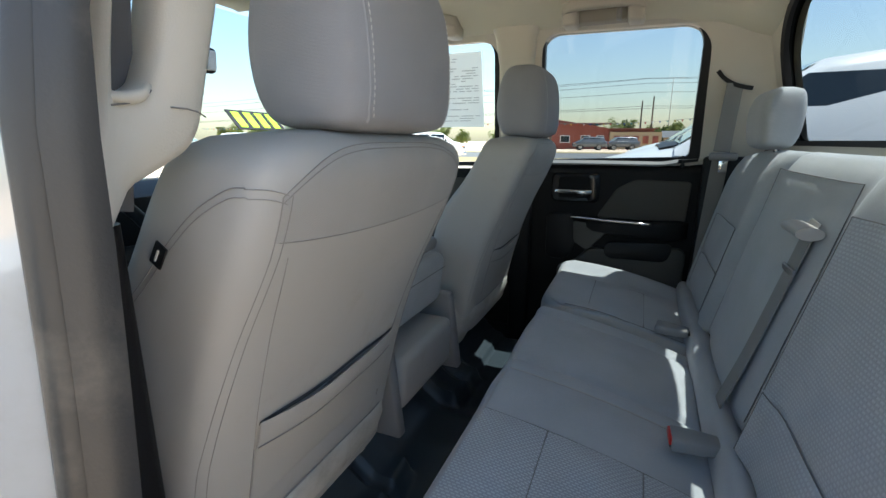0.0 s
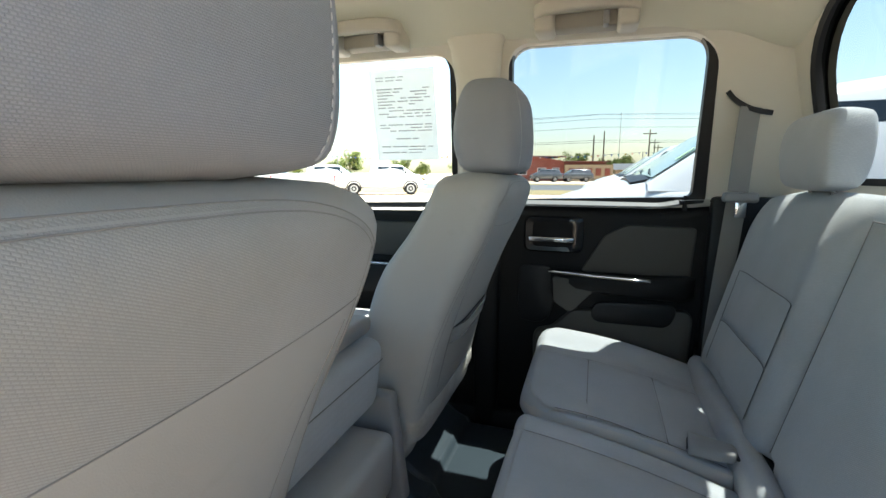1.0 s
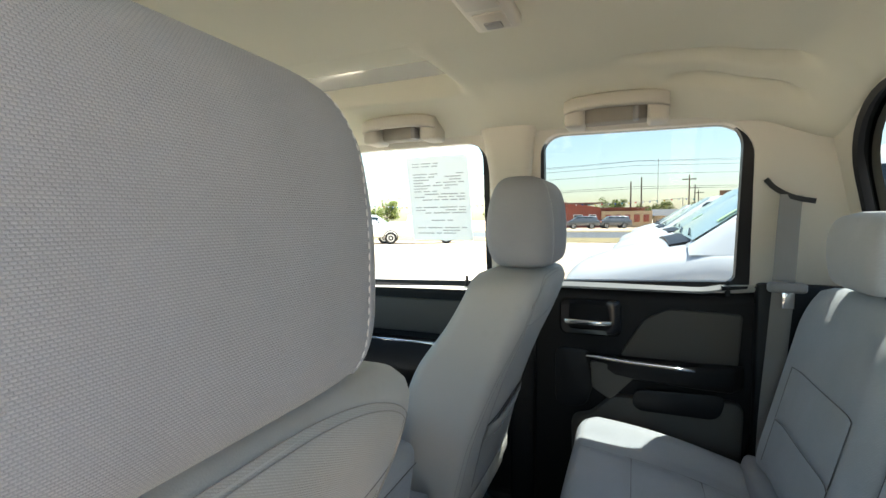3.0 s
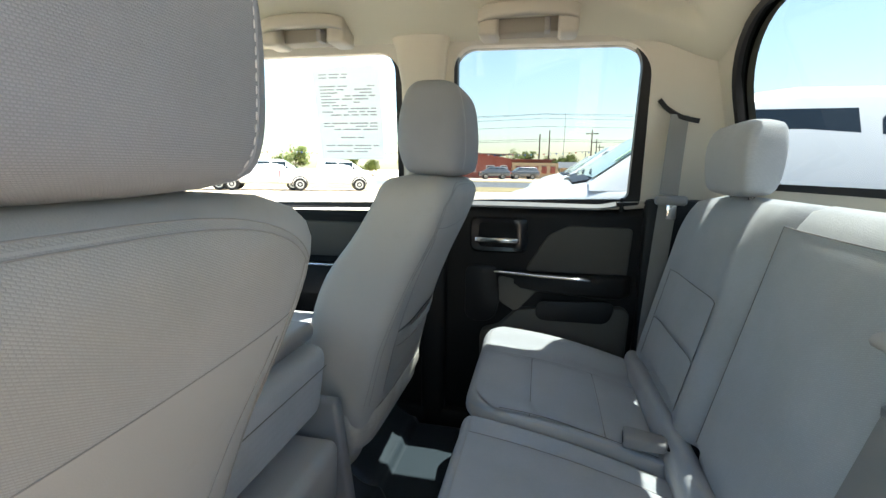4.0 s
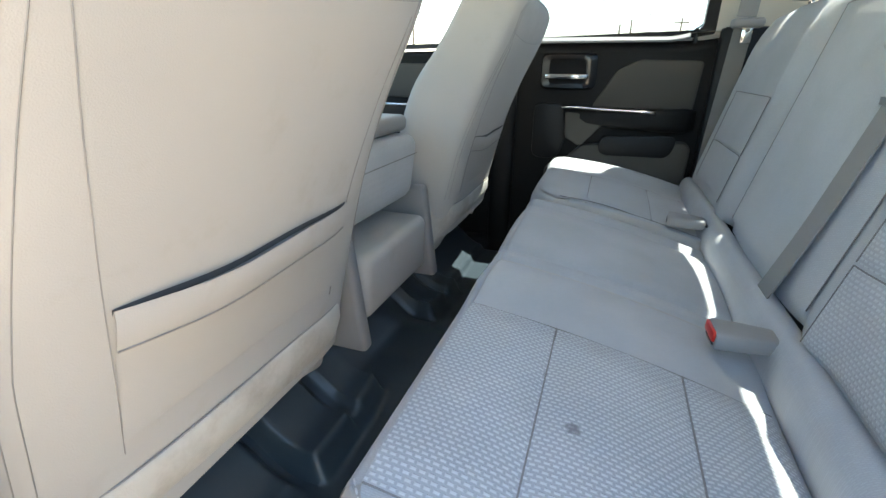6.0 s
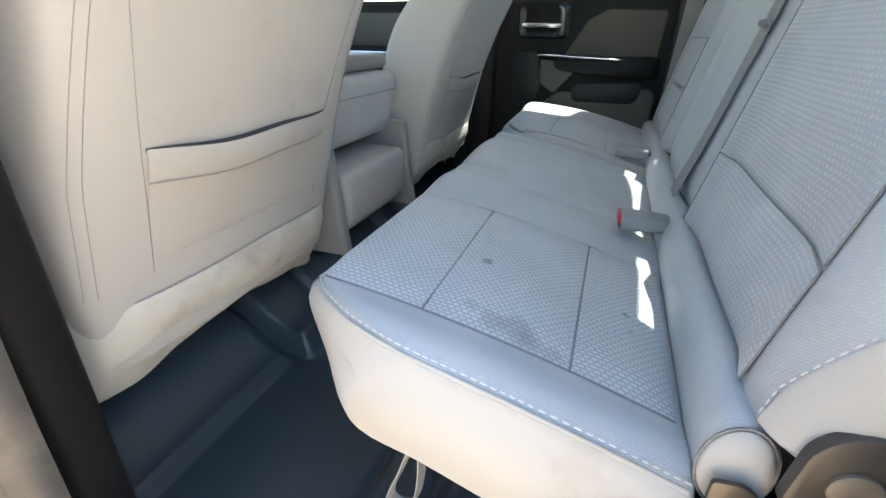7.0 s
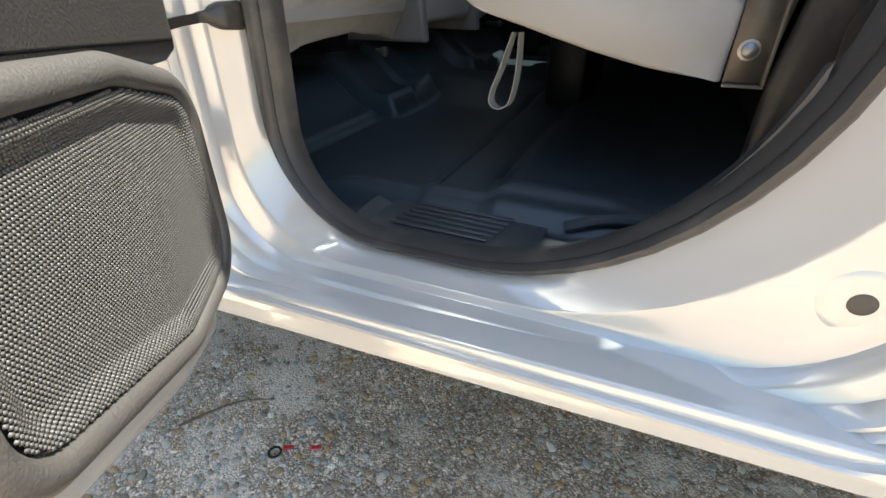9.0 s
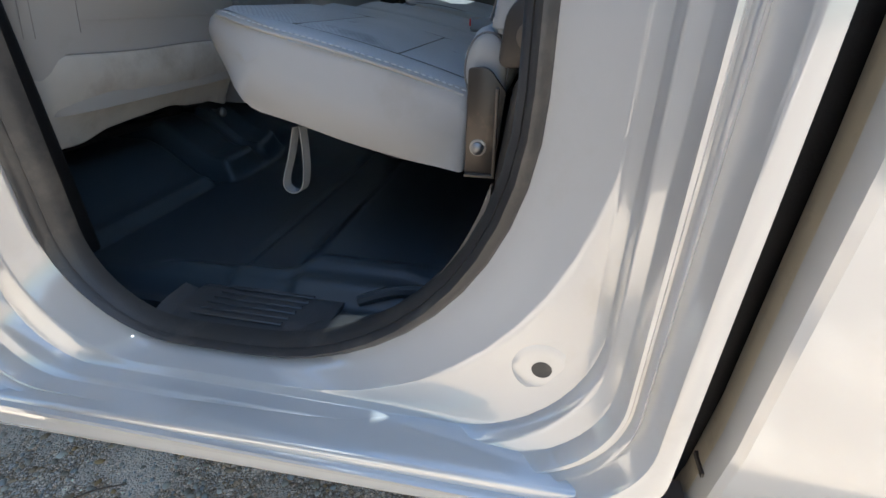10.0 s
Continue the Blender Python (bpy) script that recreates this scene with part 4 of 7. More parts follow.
# piping and stitches along the outer top edge
edge = [(p.x, p.y, wide_top(p.x, p.y) - 0.0015) for p in smoothed([(-0.212, -0.604, 0), (-0.188, -0.632, 0), (-0.164, -0.6465, 0), (-0.138, -0.6555, 0), (-0.09, -0.6635, 0), (0.0, -0.6665, 0), (0.08, -0.6665, 0), (0.148, -0.6655, 0)], 460)]
part("piping", tube([(p[0], p[1] - 0.0034, p[2] - 0.0042) for p in edge[::6]], 0.0022, 8), M_leather, bench_l)
part("stitching", dashes([(p[0], p[1], p[2] + 0.0009) for p in edge], 0.0052, 0.0026, 0.0010), M_thread, bench_l, "pale thread stitching")
# pull strap under the cushion
loop_pts = [(-0.088, -0.655, 0.775), (-0.100, -0.657, 0.735), (-0.112, -0.660, 0.700), (-0.110, -0.660, 0.686), (-0.098, -0.658, 0.682), (-0.086, -0.656, 0.692), (-0.080, -0.654, 0.73), (-0.080, -0.652, 0.775)]
st = thing("pull_strap", (-0.09, -0.655, 0.77), "grey webbing loop hanging under the rear cushion", "strap")
part("webbing", strip(smoothed(loop_pts, 28), 0.016, 0.0016, (0.15, 1, 0)), M_belt, st, smooth=60)

part("support_leg", box(-0.15, -0.06, -0.16, 0.20, 0.57, 0.765, 0.02, 2), M_black, bench_l, "black support under the bench")
# roll pad behind the cushion
rp = thing("seat_roll_pad", (0.178, 0, 0.78), "smooth grey padded roll between cushion and backrest", "car seat")
part("roll", loft([[(0.170 + 0.028 * e * math.cos(t) + 0.004 * math.cos(2 * t), y, 0.856 + 0.044 * e * math.sin(t)) for t in [2 * math.pi * k / 24 for k in range(24)]] for y, e in [(-0.668, 0.35), (-0.664, 0.75), (-0.655, 0.95), (-0.64, 1.0), (-0.3, 1.03), (0, 1.0), (0.3, 1.03), (0.66, 1.0), (0.675, 0.7)]]), M_cloth_top, rp, smooth=80)

part("end_cap", loft([[(0.170 + 0.024 * e * math.cos(t), y, 0.856 + 0.038 * e * math.sin(t)) for t in [2 * math.pi * k / 24 for k in range(24)]] for y, e in [(-0.664, 1.0), (-0.669, 0.9), (-0.671, 0.5)]]), M_leather, rp, "worn beige end of the roll", smooth=60)
part("seam", tube([(0.170 + 0.0255 * math.cos(2 * math.pi * k / 24), -0.663, 0.856 + 0.040 * math.sin(2 * math.pi * k / 24)) for k in range(24)], 0.0012, 5, True, up=(0, 1, 0)), M_seam, rp)

# backrests
def rest_x(y, z):
    """Front face of the bench backrest."""
    x = 0.189 + (z - 0.90) * 0.232
    for a, b in ((-0.69, -0.20), (-0.20, 0.215), (0.215, 0.69)):
        if a <= y <= b:
            u = (y - a) / (b - a)
            x -= 0.012 * math.sin(math.pi * u) ** 0.5
            if abs(a) > 0.205 or b > 0.5:
                d = min(abs(y - a - 0.06), abs(y - b + 0.06))
                x -= 0.014 * math.exp(-((d / 0.04) ** 2))
    return x


def backrest(name, y0, y1, label, inserts):
    s = thing(name, (0.3, (y0 + y1) / 2, 0.85), label, "car seat", "rear bench seats")
    stations = []
    n = 80
    for k in range(n + 1):
        y = y0 + (y1 - y0) * (0.6 * k / n + 0.4 * (0.5 - 0.5 * math.cos(math.pi * k / n)))
        e = max(0.0, 1 - min(y - y0, y1 - y) / 0.03)
        sh = 0.03 * (1 - math.sqrt(max(0, 1 - e * e)))
        zt = 1.330 - sh - 0.02 * step(0.5, 0.69, abs(y))
        ring = []
        for i in range(25):
            z = 0.895 + (zt - 0.03 - 0.895) * i / 24
            ring.append((rest_x(y, z) + sh + 0.005 * max(0, 1 - i / 3) ** 2 + 0.010 * max(0, (i - 20) / 4) ** 2, y, z))
        xt = rest_x(y, zt - 0.03)
        ring += [(xt + 0.025 + sh, y, zt - 0.008), (xt + 0.05 + sh * 0.5, y, zt), (xt + 0.085, y, zt - 0.004), (xt + 0.105 - sh * 0.5, y, zt - 0.03), (xt + 0.10, y, zt - 0.1), (0.31, y, 0.95), (0.29, y, 0.875), (0.23, y, 0.875)]
        stations.append(ring)
    part("backrest_body", loft(stations), M_cloth, s, smooth=70)
    for lo, hi, z0, z1, mat in inserts:
        part("insert_panel", sheet(lambda y, z: (rest_x(y, z) - 0.0016 - (0.0085 if y0 < 0 else 0.0075) * (max(0.0, math.sin(math.pi * (y - lo) / (hi - lo))) * max(0.0, math.sin(math.pi * (z - z0) / (z1 - z0)))) ** 0.5, y, z), lo, hi, z0, z1, 28, 22), mat, s, smooth=70)
        for line in ([(rest_x(lo, z) - 0.002, lo, z) for z in [z0 + (z1 - z0) * k / 16 for k in range(17)]], [(rest_x(hi, z) - 0.002, hi, z) for z in [z0 + (z1 - z0) * k / 16 for k in range(17)]],
                     [(rest_x(y, z1) - 0.002, y, z1) for y in [lo + (hi - lo) * k / 16 for k in range(17)]]):
            part("seam", tube(line, 0.0009, 5), M_seam, s)
    return s


back_l = backrest("folding_rear_seat", -0.690, 0.210, "wide grey cloth rear backrest with woven insert panels", [(-0.622, -0.262, 0.905, 1.003, M_insert_back), (-0.622, -0.262, 1.007, 1.26, M_insert_back), (-0.198, 0.205, 0.915, 1.295, M_cloth)])
back_r = backrest("folding_rear_seat", 0.218, 0.690, "narrow grey cloth rear backrest beside the far door", [(0.30, 0.60, 0.92, 1.018, M_cloth), (0.30, 0.60, 1.023, 1.140, M_cloth)])
def bolster(v, z):
    """Round the outer edge of the wide backrest: v from the stitched line on its front to the back of its side."""
    y0 = max(-0.687, -0.657 - 0.33 * max(0.0, z - 0.93))
    y = y0 - (0.691 + y0) * min(1.0, v / 0.5)
    e = max(0.0, 1 - (y + 0.69) / 0.03)
    sh = 0.03 * (1 - math.sqrt(max(0.0, 1 - min(1.0, e) ** 2)))
    return (rest_x(max(-0.69, y), z) + sh - 0.0014 + 0.10 * max(0.0, v - 0.5) / 0.5, y - 0.0012 * (v > 0.5), z)


part("side_panel", sheet(bolster, 0, 1, 0.900, 1.285, 24, 30), M_leather, back_l, "beige side panel of the backrest", smooth=60)
part("stitching", dashes([tuple(a + b for a, b in zip(bolster(0.02, z), (-0.001, 0.004, 0))) for z in [0.905 + 0.37 * k / 500 for k in range(501)]], 0.0052, 0.0026, 0.0010, (1, 0, 0)), M_thread, back_l, "pale thread stitching")
RHEAD = [(1.330, 0.285, 0.315, 0.05), (1.337, 0.267, 0.333, 0.092), (1.362, 0.258, 0.346, 0.108), (1.41, 0.254, 0.352, 0.112), (1.447, 0.259, 0.350, 0.108), (1.470, 0.273, 0.342, 0.092), (1.478, 0.295, 0.325, 0.05)]
part("headrest", loft([[(x, 0.450 + (y - 0.450) * (1 - 0.30 * max(0.0, min(1.0, (x - 0.265) / 0.09))), z) for x, y in squircle((r + f) / 2, 0.450, (f - r) / 2, h, 5, 48)] for z in levels(RHEAD, 22) for r, f, h in [curve_at(RHEAD, z)]]), M_cloth, back_r, smooth=70)
part("headrest", loft([[(x, -0.440 + (y + 0.440) * (1 - 0.30 * max(0.0, min(1.0, (x - 0.265) / 0.09))), z) for x, y in squircle((r + f) / 2, -0.440, (f - r) / 2, h, 5, 48)] for z in levels(RHEAD, 22) for r, f, h in [curve_at(RHEAD, z)]]), M_cloth, back_l, smooth=70)
for yy in (-0.497, -0.407):
    part("headrest_post", tube([(0.312, yy + 0.012, 1.30), (0.302, yy + 0.012, 1.35)], 0.006, 10), M_chrome, back_l, "bright steel post")
for yy in (0.395, 0.485):
    part("headrest_post", tube([(0.312, yy + 0.012, 1.30), (0.302, yy + 0.012, 1.35)], 0.006, 10), M_chrome, back_r, "bright steel post")


# ---- far rear door ----
d = thing("rear_door", (-0.08, 0.80, 0.62), "dark trimmed passenger side rear door, shut", "vehicle door")
part("door_panel", on_side(loop2([(-0.385, 0.56, 0.03), (0.17, 0.56, 0.06), (0.215, 1.262, 0.02), (-0.385, 1.250, 0.02)]), 0.018, 0.812, 0.006), M_charcoal, d)
part("door_sill_cap", sheet(lambda x, t: (x, 0.845 - 0.058 * t, 1.268 + 0.012 * step(0.1, 0.18, x) - 0.020 * t * t + 0.006 * math.sin(math.pi * t)), -0.39, 0.205, 0, 1, 24, 6, 0.012), M_charcoal, d, smooth=60)
ins = [(-0.135, 1.075, 0.01), (0.160, 1.075, 0.01), (0.168, 1.215, 0.012), (-0.010, 1.218, 0.05), (-0.070, 1.185, 0.04)]
part("insert_panel", on_side(loop2(ins), 0.014, 0.797, 0.006), M_taupe, d, "taupe grained insert panel")
part("armrest", loft([[(x, 0.795 - w * a, zc + hh * b) for a, b in ((0, -1), (0.7, -0.95), (0.95, -0.7), (1, -0.2), (1, 0.5), (0.93, 0.85), (0.75, 1), (0, 1))] for x, w, zc, hh in ((-0.215, 0.02, 1.052, 0.018), (-0.19, 0.042, 1.050, 0.022), (-0.10, 0.052, 1.046, 0.027), (0.06, 0.056, 1.043, 0.032), (0.14, 0.050, 1.044, 0.036), (0.172, 0.014, 1.046, 0.030))]), M_charcoal, d, smooth=50)
part("armrest_trim", loft([[(x, yy - 0.006 + 0.014 * math.cos(t), z + 0.006 * math.sin(t)) for t in [2 * math.pi * k / 10 for k in range(10)]] for x, yy, z in ((-0.222, 0.768, 1.076), (-0.205, 0.758, 1.077), (-0.17, 0.750, 1.077), (-0.10, 0.745, 1.073), (0.0, 0.744, 1.070), (0.052, 0.746, 1.068), (0.056, 0.752, 1.067))]), M_chrome, d, "bright chrome strip", smooth=60)
part("pull_pocket", on_side(loop2([(-0.205, 0.985, 0.02), (-0.155, 0.955, 0.015), (-0.075, 1.045, 0.02), (-0.10, 1.060, 0.01), (-0.21, 1.062, 0.008)]), 0.012, 0.762, 0.004), M_taupe, d)
part("map_pocket", on_side(loop2([(-0.112, 0.930, 0.03), (0.115, 0.932, 0.03), (0.135, 1.000, 0.02), (-0.085, 0.990, 0.02)]), 0.004, 0.767, 0.002), M_black, d, "black recessed pocket")
part("lower_panel", on_side(loop2([(-0.26, 0.66, 0.03), (0.165, 0.66, 0.03), (0.175, 0.985, 0.03), (-0.15, 0.96, 0.03), (-0.21, 0.90, 0.04), (-0.265, 0.885, 0.03)]), 0.030, 0.797, 0.012), M_taupe, d)
part("speaker_recess", on_side(loop2([(-0.315, 0.905, 0.03), (-0.225, 0.905, 0.04), (-0.205, 0.98, 0.03), (-0.22, 1.085, 0.02), (-0.315, 1.085, 0.025)]), 0.008, 0.797, 0.004), M_black, d)
bz = rounded([(-0.302, 1.128, 0.022), (-0.128, 1.128, 0.022), (-0.128, 1.238, 0.022), (-0.302, 1.238, 0.022)], 6, 3)
bi = rounded([(-0.275, 1.146, 0.012), (-0.165, 1.146, 0.012), (-0.165, 1.220, 0.012), (-0.275, 1.220, 0.012)], 6, 3)
bo = rounded([(-0.296, 1.134, 0.02), (-0.145, 1.134, 0.02), (-0.145, 1.232, 0.02), (-0.296, 1.232, 0.02)], 6, 3)
L = lambda loop, y: [(p.x, y, p.y) for p in loop]
hb = part("handle_bezel", loft([L(bz, 0.797), L(bz, 0.788), L(bo, 0.778), L(bi, 0.780), L(bi, 0.815)], True, False), M_gloss, d, "glossy black handle surround", smooth=50)
part("handle", loft([[(x, 0.786 - b + 0.004 * math.cos(t), 1.168 + 0.0075 * math.sin(t) + 0.002 * u) for t in [2 * math.pi * k / 12 for k in range(12)]] for x, b, u in ((-0.290, 0.0, 0), (-0.285, 0.010, 0), (-0.25, 0.014, 0), (-0.20, 0.014, 0), (-0.160, 0.012, 0), (-0.152, 0.006, 0))]), M_chrome, hb, "chrome inside door handle", smooth=60)
part("lock_pin", joined(tube([(0.132, 0.795, 1.262), (0.132, 0.795, 1.285)], 0.007, 10), tube([(0.132, 0.795, 1.285), (0.132, 0.795, 1.302)], [0.0035, 0.0045], 10)), M_black, d, "black lock pin")
# added pale strip: sun glare on the sill, painted rather than lit
part("sill_glare_strip", sheet(lambda x, t: (x, 0.788 + 0.020 * t, 1.2715 + 0.011 * t + 0.012 * step(0.06, 0.15, x) - 0.008 * step(0.12, 0.20, x)), -0.375, 0.118, 0, 1, 30, 3, 0.006), M_sill_glare, d, "pale strip coloured as sun glare on the window sill")
# far front door
d2 = thing("front_door", (-0.95, 0.80, 0.62), "dark trimmed passenger side front door, shut", "vehicle door")
part("door_panel", on_side(loop2([(-1.65, 0.56, 0.03), (-0.43, 0.56, 0.03), (-0.43, 1.245, 0.02), (-1.65, 1.235, 0.02)]), 0.02, 0.815, 0.006), M_charcoal, d2)
part("door_sill_cap", sheet(lambda x, t: (x, 0.842 - 0.060 * t, 1.258 - 0.020 * t * t + 0.006 * math.sin(math.pi * t)), -1.65, -0.44, 0, 1, 24, 6, 0.012), M_charcoal, d2, smooth=60)
part("armrest", loft([[(x, 0.795 - w * a, 1.02 + 0.05 * b) for a, b in ((0, -1), (0.9, -0.9), (1, 0.5), (0.8, 1), (0, 1))] for x, w in ((-1.4, 0.02), (-1.2, 0.06), (-0.8, 0.07), (-0.6, 0.03))]), M_charcoal, d2, smooth=50)
part("insert_panel", on_side(loop2([(-1.35, 1.09, 0.02), (-0.55, 1.09, 0.02), (-0.55, 1.205, 0.02), (-1.35, 1.205, 0.02)]), 0.012, 0.797, 0.006), M_taupe, d2)
part("armrest_trim", box(-1.1, -0.62, 0.735, 0.752, 1.066, 1.074, 0.003), M_chrome, d2)
part("lock_pin", tube([(-0.60, 0.795, 1.255), (-0.60, 0.795, 1.290)], [0.007, 0.004], 10), M_black, d2)

# paper notice inside the front window
pn = thing("window_notice", (-0.75, 0.80, 1.4), "sheet of printed paper taped inside the side window", "paper notice")
PX0, PX1, PZ0, PZ1 = -0.785, -0.575, 1.405, 1.672
part("sheet_of_paper", sheet(lambda x, z: (x, side_y(z) + 0.0105 + 0.0012 * math.sin(x * 30), z), PX0, PX1, PZ0, PZ1, 8, 8, 0.0006, (0, 1, 0)), M_sheet, pn)
rng = random.Random(4)
zz = PZ1 - 0.02
while zz > PZ0 + 0.02:
    xx = PX0 + 0.02
    while xx < PX1 - 0.03:
        ln = rng.uniform(0.015, 0.06)
        if rng.random() < 0.75:
            x1 = min(xx + ln, PX1 - 0.015)
            bm = bmesh.new()
            bm.faces.new([bm.verts.new((x, side_y(z) + 0.0080, z)) for x, z in ((xx, zz), (x1, zz), (x1, zz - 0.0030), (xx, zz - 0.0030))])
            part("text_bar", bm, M_ink, pn)
        xx += ln + 0.008
    zz -= 0.009 if rng.random() < 0.8 else 0.024

# ---- grab handles, dome lamp, visor ----
def grab_handle(x0, x1, y, z):
    g = thing("grab_handle", ((x0 + x1) / 2, y, z), "beige plastic roof grab handle over the door", "grab handle", "roof grab handles")
    for x in (x0 + 0.020, x1 - 0.020):
        part("mount", box(x - 0.024, x + 0.024, y - 0.022, y + 0.06, z - 0.028, z + 0.034, 0.010, 3), M_handle, g, smooth=50)
    part("grip", loft([[(x, yy - 0.006 + 0.013 * math.copysign(abs(math.cos(t)) ** 0.5, math.cos(t)), zz + 0.0165 * math.copysign(abs(math.sin(t)) ** 0.5, math.sin(t))) for t in [2 * math.pi * k / 20 for k in range(20)]] for x, yy, zz in smoothed([(x0 - 0.004, y - 0.004, z + 0.018), (x0 + 0.03, y - 0.022, z + 0.024), ((x0 + x1) / 2, y - 0.028, z + 0.027), (x1 - 0.03, y - 0.022, z + 0.024), (x1 + 0.004, y - 0.004, z + 0.018)], 20)]), M_handle, g, smooth=60)
    part("backing", box(x0 + 0.034, x1 - 0.034, y + 0.016, y + 0.07, z - 0.016, z + 0.028, 0.006, 2), M_recess, g, "recess plate painted darker for shade")
    part("coat_hook", box(x1 - 0.076, x1 - 0.062, y - 0.014, y + 0.02, z - 0.020, z + 0.012, 0.003, 2), M_greytrim, g)


grab_handle(-0.262, -0.030, 0.608, 1.727)
grab_handle(-0.850, -0.622, 0.608, 1.727)
dl = thing("dome_lamp", (-0.31, 0.06, 1.79), "pale plastic dome lamp on the headliner, unlit", "ceiling lamp")
part("housing", box(-0.346, -0.270, -0.10, 0.145, 1.778, 1.802, 0.009, 3), M_beige, dl, smooth=50)
part("lens", box(-0.335, -0.281, -0.02, 0.052, 1.7735, 1.785, 0.004, 2), M_handle, dl, "clear ribbed lens")
part("switch", box(-0.322, -0.294, 0.098, 0.122, 1.7725, 1.785, 0.003, 2), M_greytrim, dl, "grey rocker switch")
part("switch_plate", box(-0.333, -0.283, 0.070, 0.130, 1.7755, 1.785, 0.004, 2), M_handle, dl)
sv = thing("sun_visor", (-1.12, -0.4, 1.74), "beige sun visor with a yellow warning label", "sun visor")
part("visor", moved(box(-0.005, 0.17, -0.22, 0.24, -0.008, 0.010, 0.006, 3), pose(-1.15, -0.42, 1.742, 0, 8, 0)), M_beige, sv)
M_yellow = shader("yellow_label", (0.75, 0.50, 0.02), rough=0.5)
part("warning_label", moved(box(0.176, 0.1775, -0.10, 0.235, -0.012, 0.030, 0.0), pose(-1.15, -0.42, 1.742, 0, 8, 0)), M_paper, sv, "white label with a yellow band")
part("label_band", moved(box(0.178, 0.1792, -0.10, 0.235, 0.014, 0.028, 0.0), pose(-1.15, -0.42, 1.742, 0, 8, 0)), M_yellow, sv, "yellow band")
for k in range(5):
    part("label_text", moved(box(0.178, 0.1790, -0.08 + 0.06 * k, -0.035 + 0.06 * k, -0.004, 0.006), pose(-1.15, -0.42, 1.742, 0, 8, 0)), M_ink, sv)
part("ceiling_sensor", joined(loft([[(-0.93 + 0.03 * e * math.cos(t), -0.27 + 0.04 * e * math.sin(t), z) for t in [2 * math.pi * k / 16 for k in range(16)]] for z, e in ((1.815, 1.1), (1.80, 1.05), (1.794, 0.85), (1.792, 0.4))])), M_greytrim, None)
tagged(bpy.data.objects["ceiling_sensor"], "small round grey microphone pod on the headliner", "microphone")

# ---- rear belts ----
M_guide = shader("pale_guide_plastic", (0.42, 0.40, 0.37), rough=0.5, grain=0.2, grain_scale=400, vary=0.05)
bp = thing("seat_belt", (0.24, 0.72, 1.3), "grey shoulder belt hanging on the far rear pillar", "seat belt", "rear seat belts")
part("slot", strip(smoothed([(0.196, 0.735, 1.562), (0.215, 0.728, 1.538), (0.25, 0.722, 1.516), (0.292, 0.722, 1.506)], 14), 0.012, 0.006, (0, 0, 1)), M_black, bp, "black belt slot")
part("webbing", strip(smoothed([(0.245, 0.722, 1.522), (0.238, 0.712, 1.44), (0.232, 0.700, 1.36), (0.228, 0.690, 1.318)], 14), 0.046, 0.0016, (1, 0.1, 0)), M_belt, bp, smooth=60)
part("guide", box(0.196, 0.272, 0.672, 0.705, 1.292, 1.316, 0.008, 3), M_greytrim, bp)
part("latch_tongue", box(0.222, 0.248, 0.678, 0.684, 1.255, 1.296, 0.003, 2), M_chrome, bp, "bright steel latch tongue")
part("webbing", strip(smoothed([(0.228, 0.692, 1.295), (0.222, 0.705, 1.15), (0.214, 0.715, 0.98), (0.21, 0.715, 0.85)], 14), 0.046, 0.0016, (1, 0.1, 0)), M_belt, bp, smooth=60)
# middle belt down the wide backrest
b2 = thing("seat_belt", (0.26, -0.1, 1.2), "grey middle shoulder belt lying on the backrest", "seat belt", "rear seat belts")
line = [(rest_x(y, z) - 0.010 - o, y, z) for y, z, o in ((-0.146, 1.235, 0.0), (-0.145, 1.22, 0.002), (-0.143, 1.17, 0.002), (-0.138, 1.08, 0.002), (-0.132, 1.0, 0.002), (-0.124, 0.93, 0.004), (-0.118, 0.88, 0.006))]
part("webbing", strip(smoothed(line, 30), 0.046, 0.0018, (0, 1, 0)), M_belt, b2, smooth=60)
part("guide", loft([[(rest_x(-0.13, 1.22) - 0.022 + 0.018 * math.cos(t), -0.145 + u, 1.222 + 0.010 * math.sin(t) - 0.5 * u * u) for t in [2 * math.pi * k / 12 for k in range(12)]] for u in (-0.040, -0.037, 0.0, 0.037, 0.040)]), M_guide, b2, "pale grey plastic belt guide", smooth=60)
part("latch_tongue", box(rest_x(-0.13, 1.17) - 0.022, rest_x(-0.13, 1.17) - 0.018, -0.180, -0.125, 1.155, 1.165, 0.001, 1), M_steel, b2)


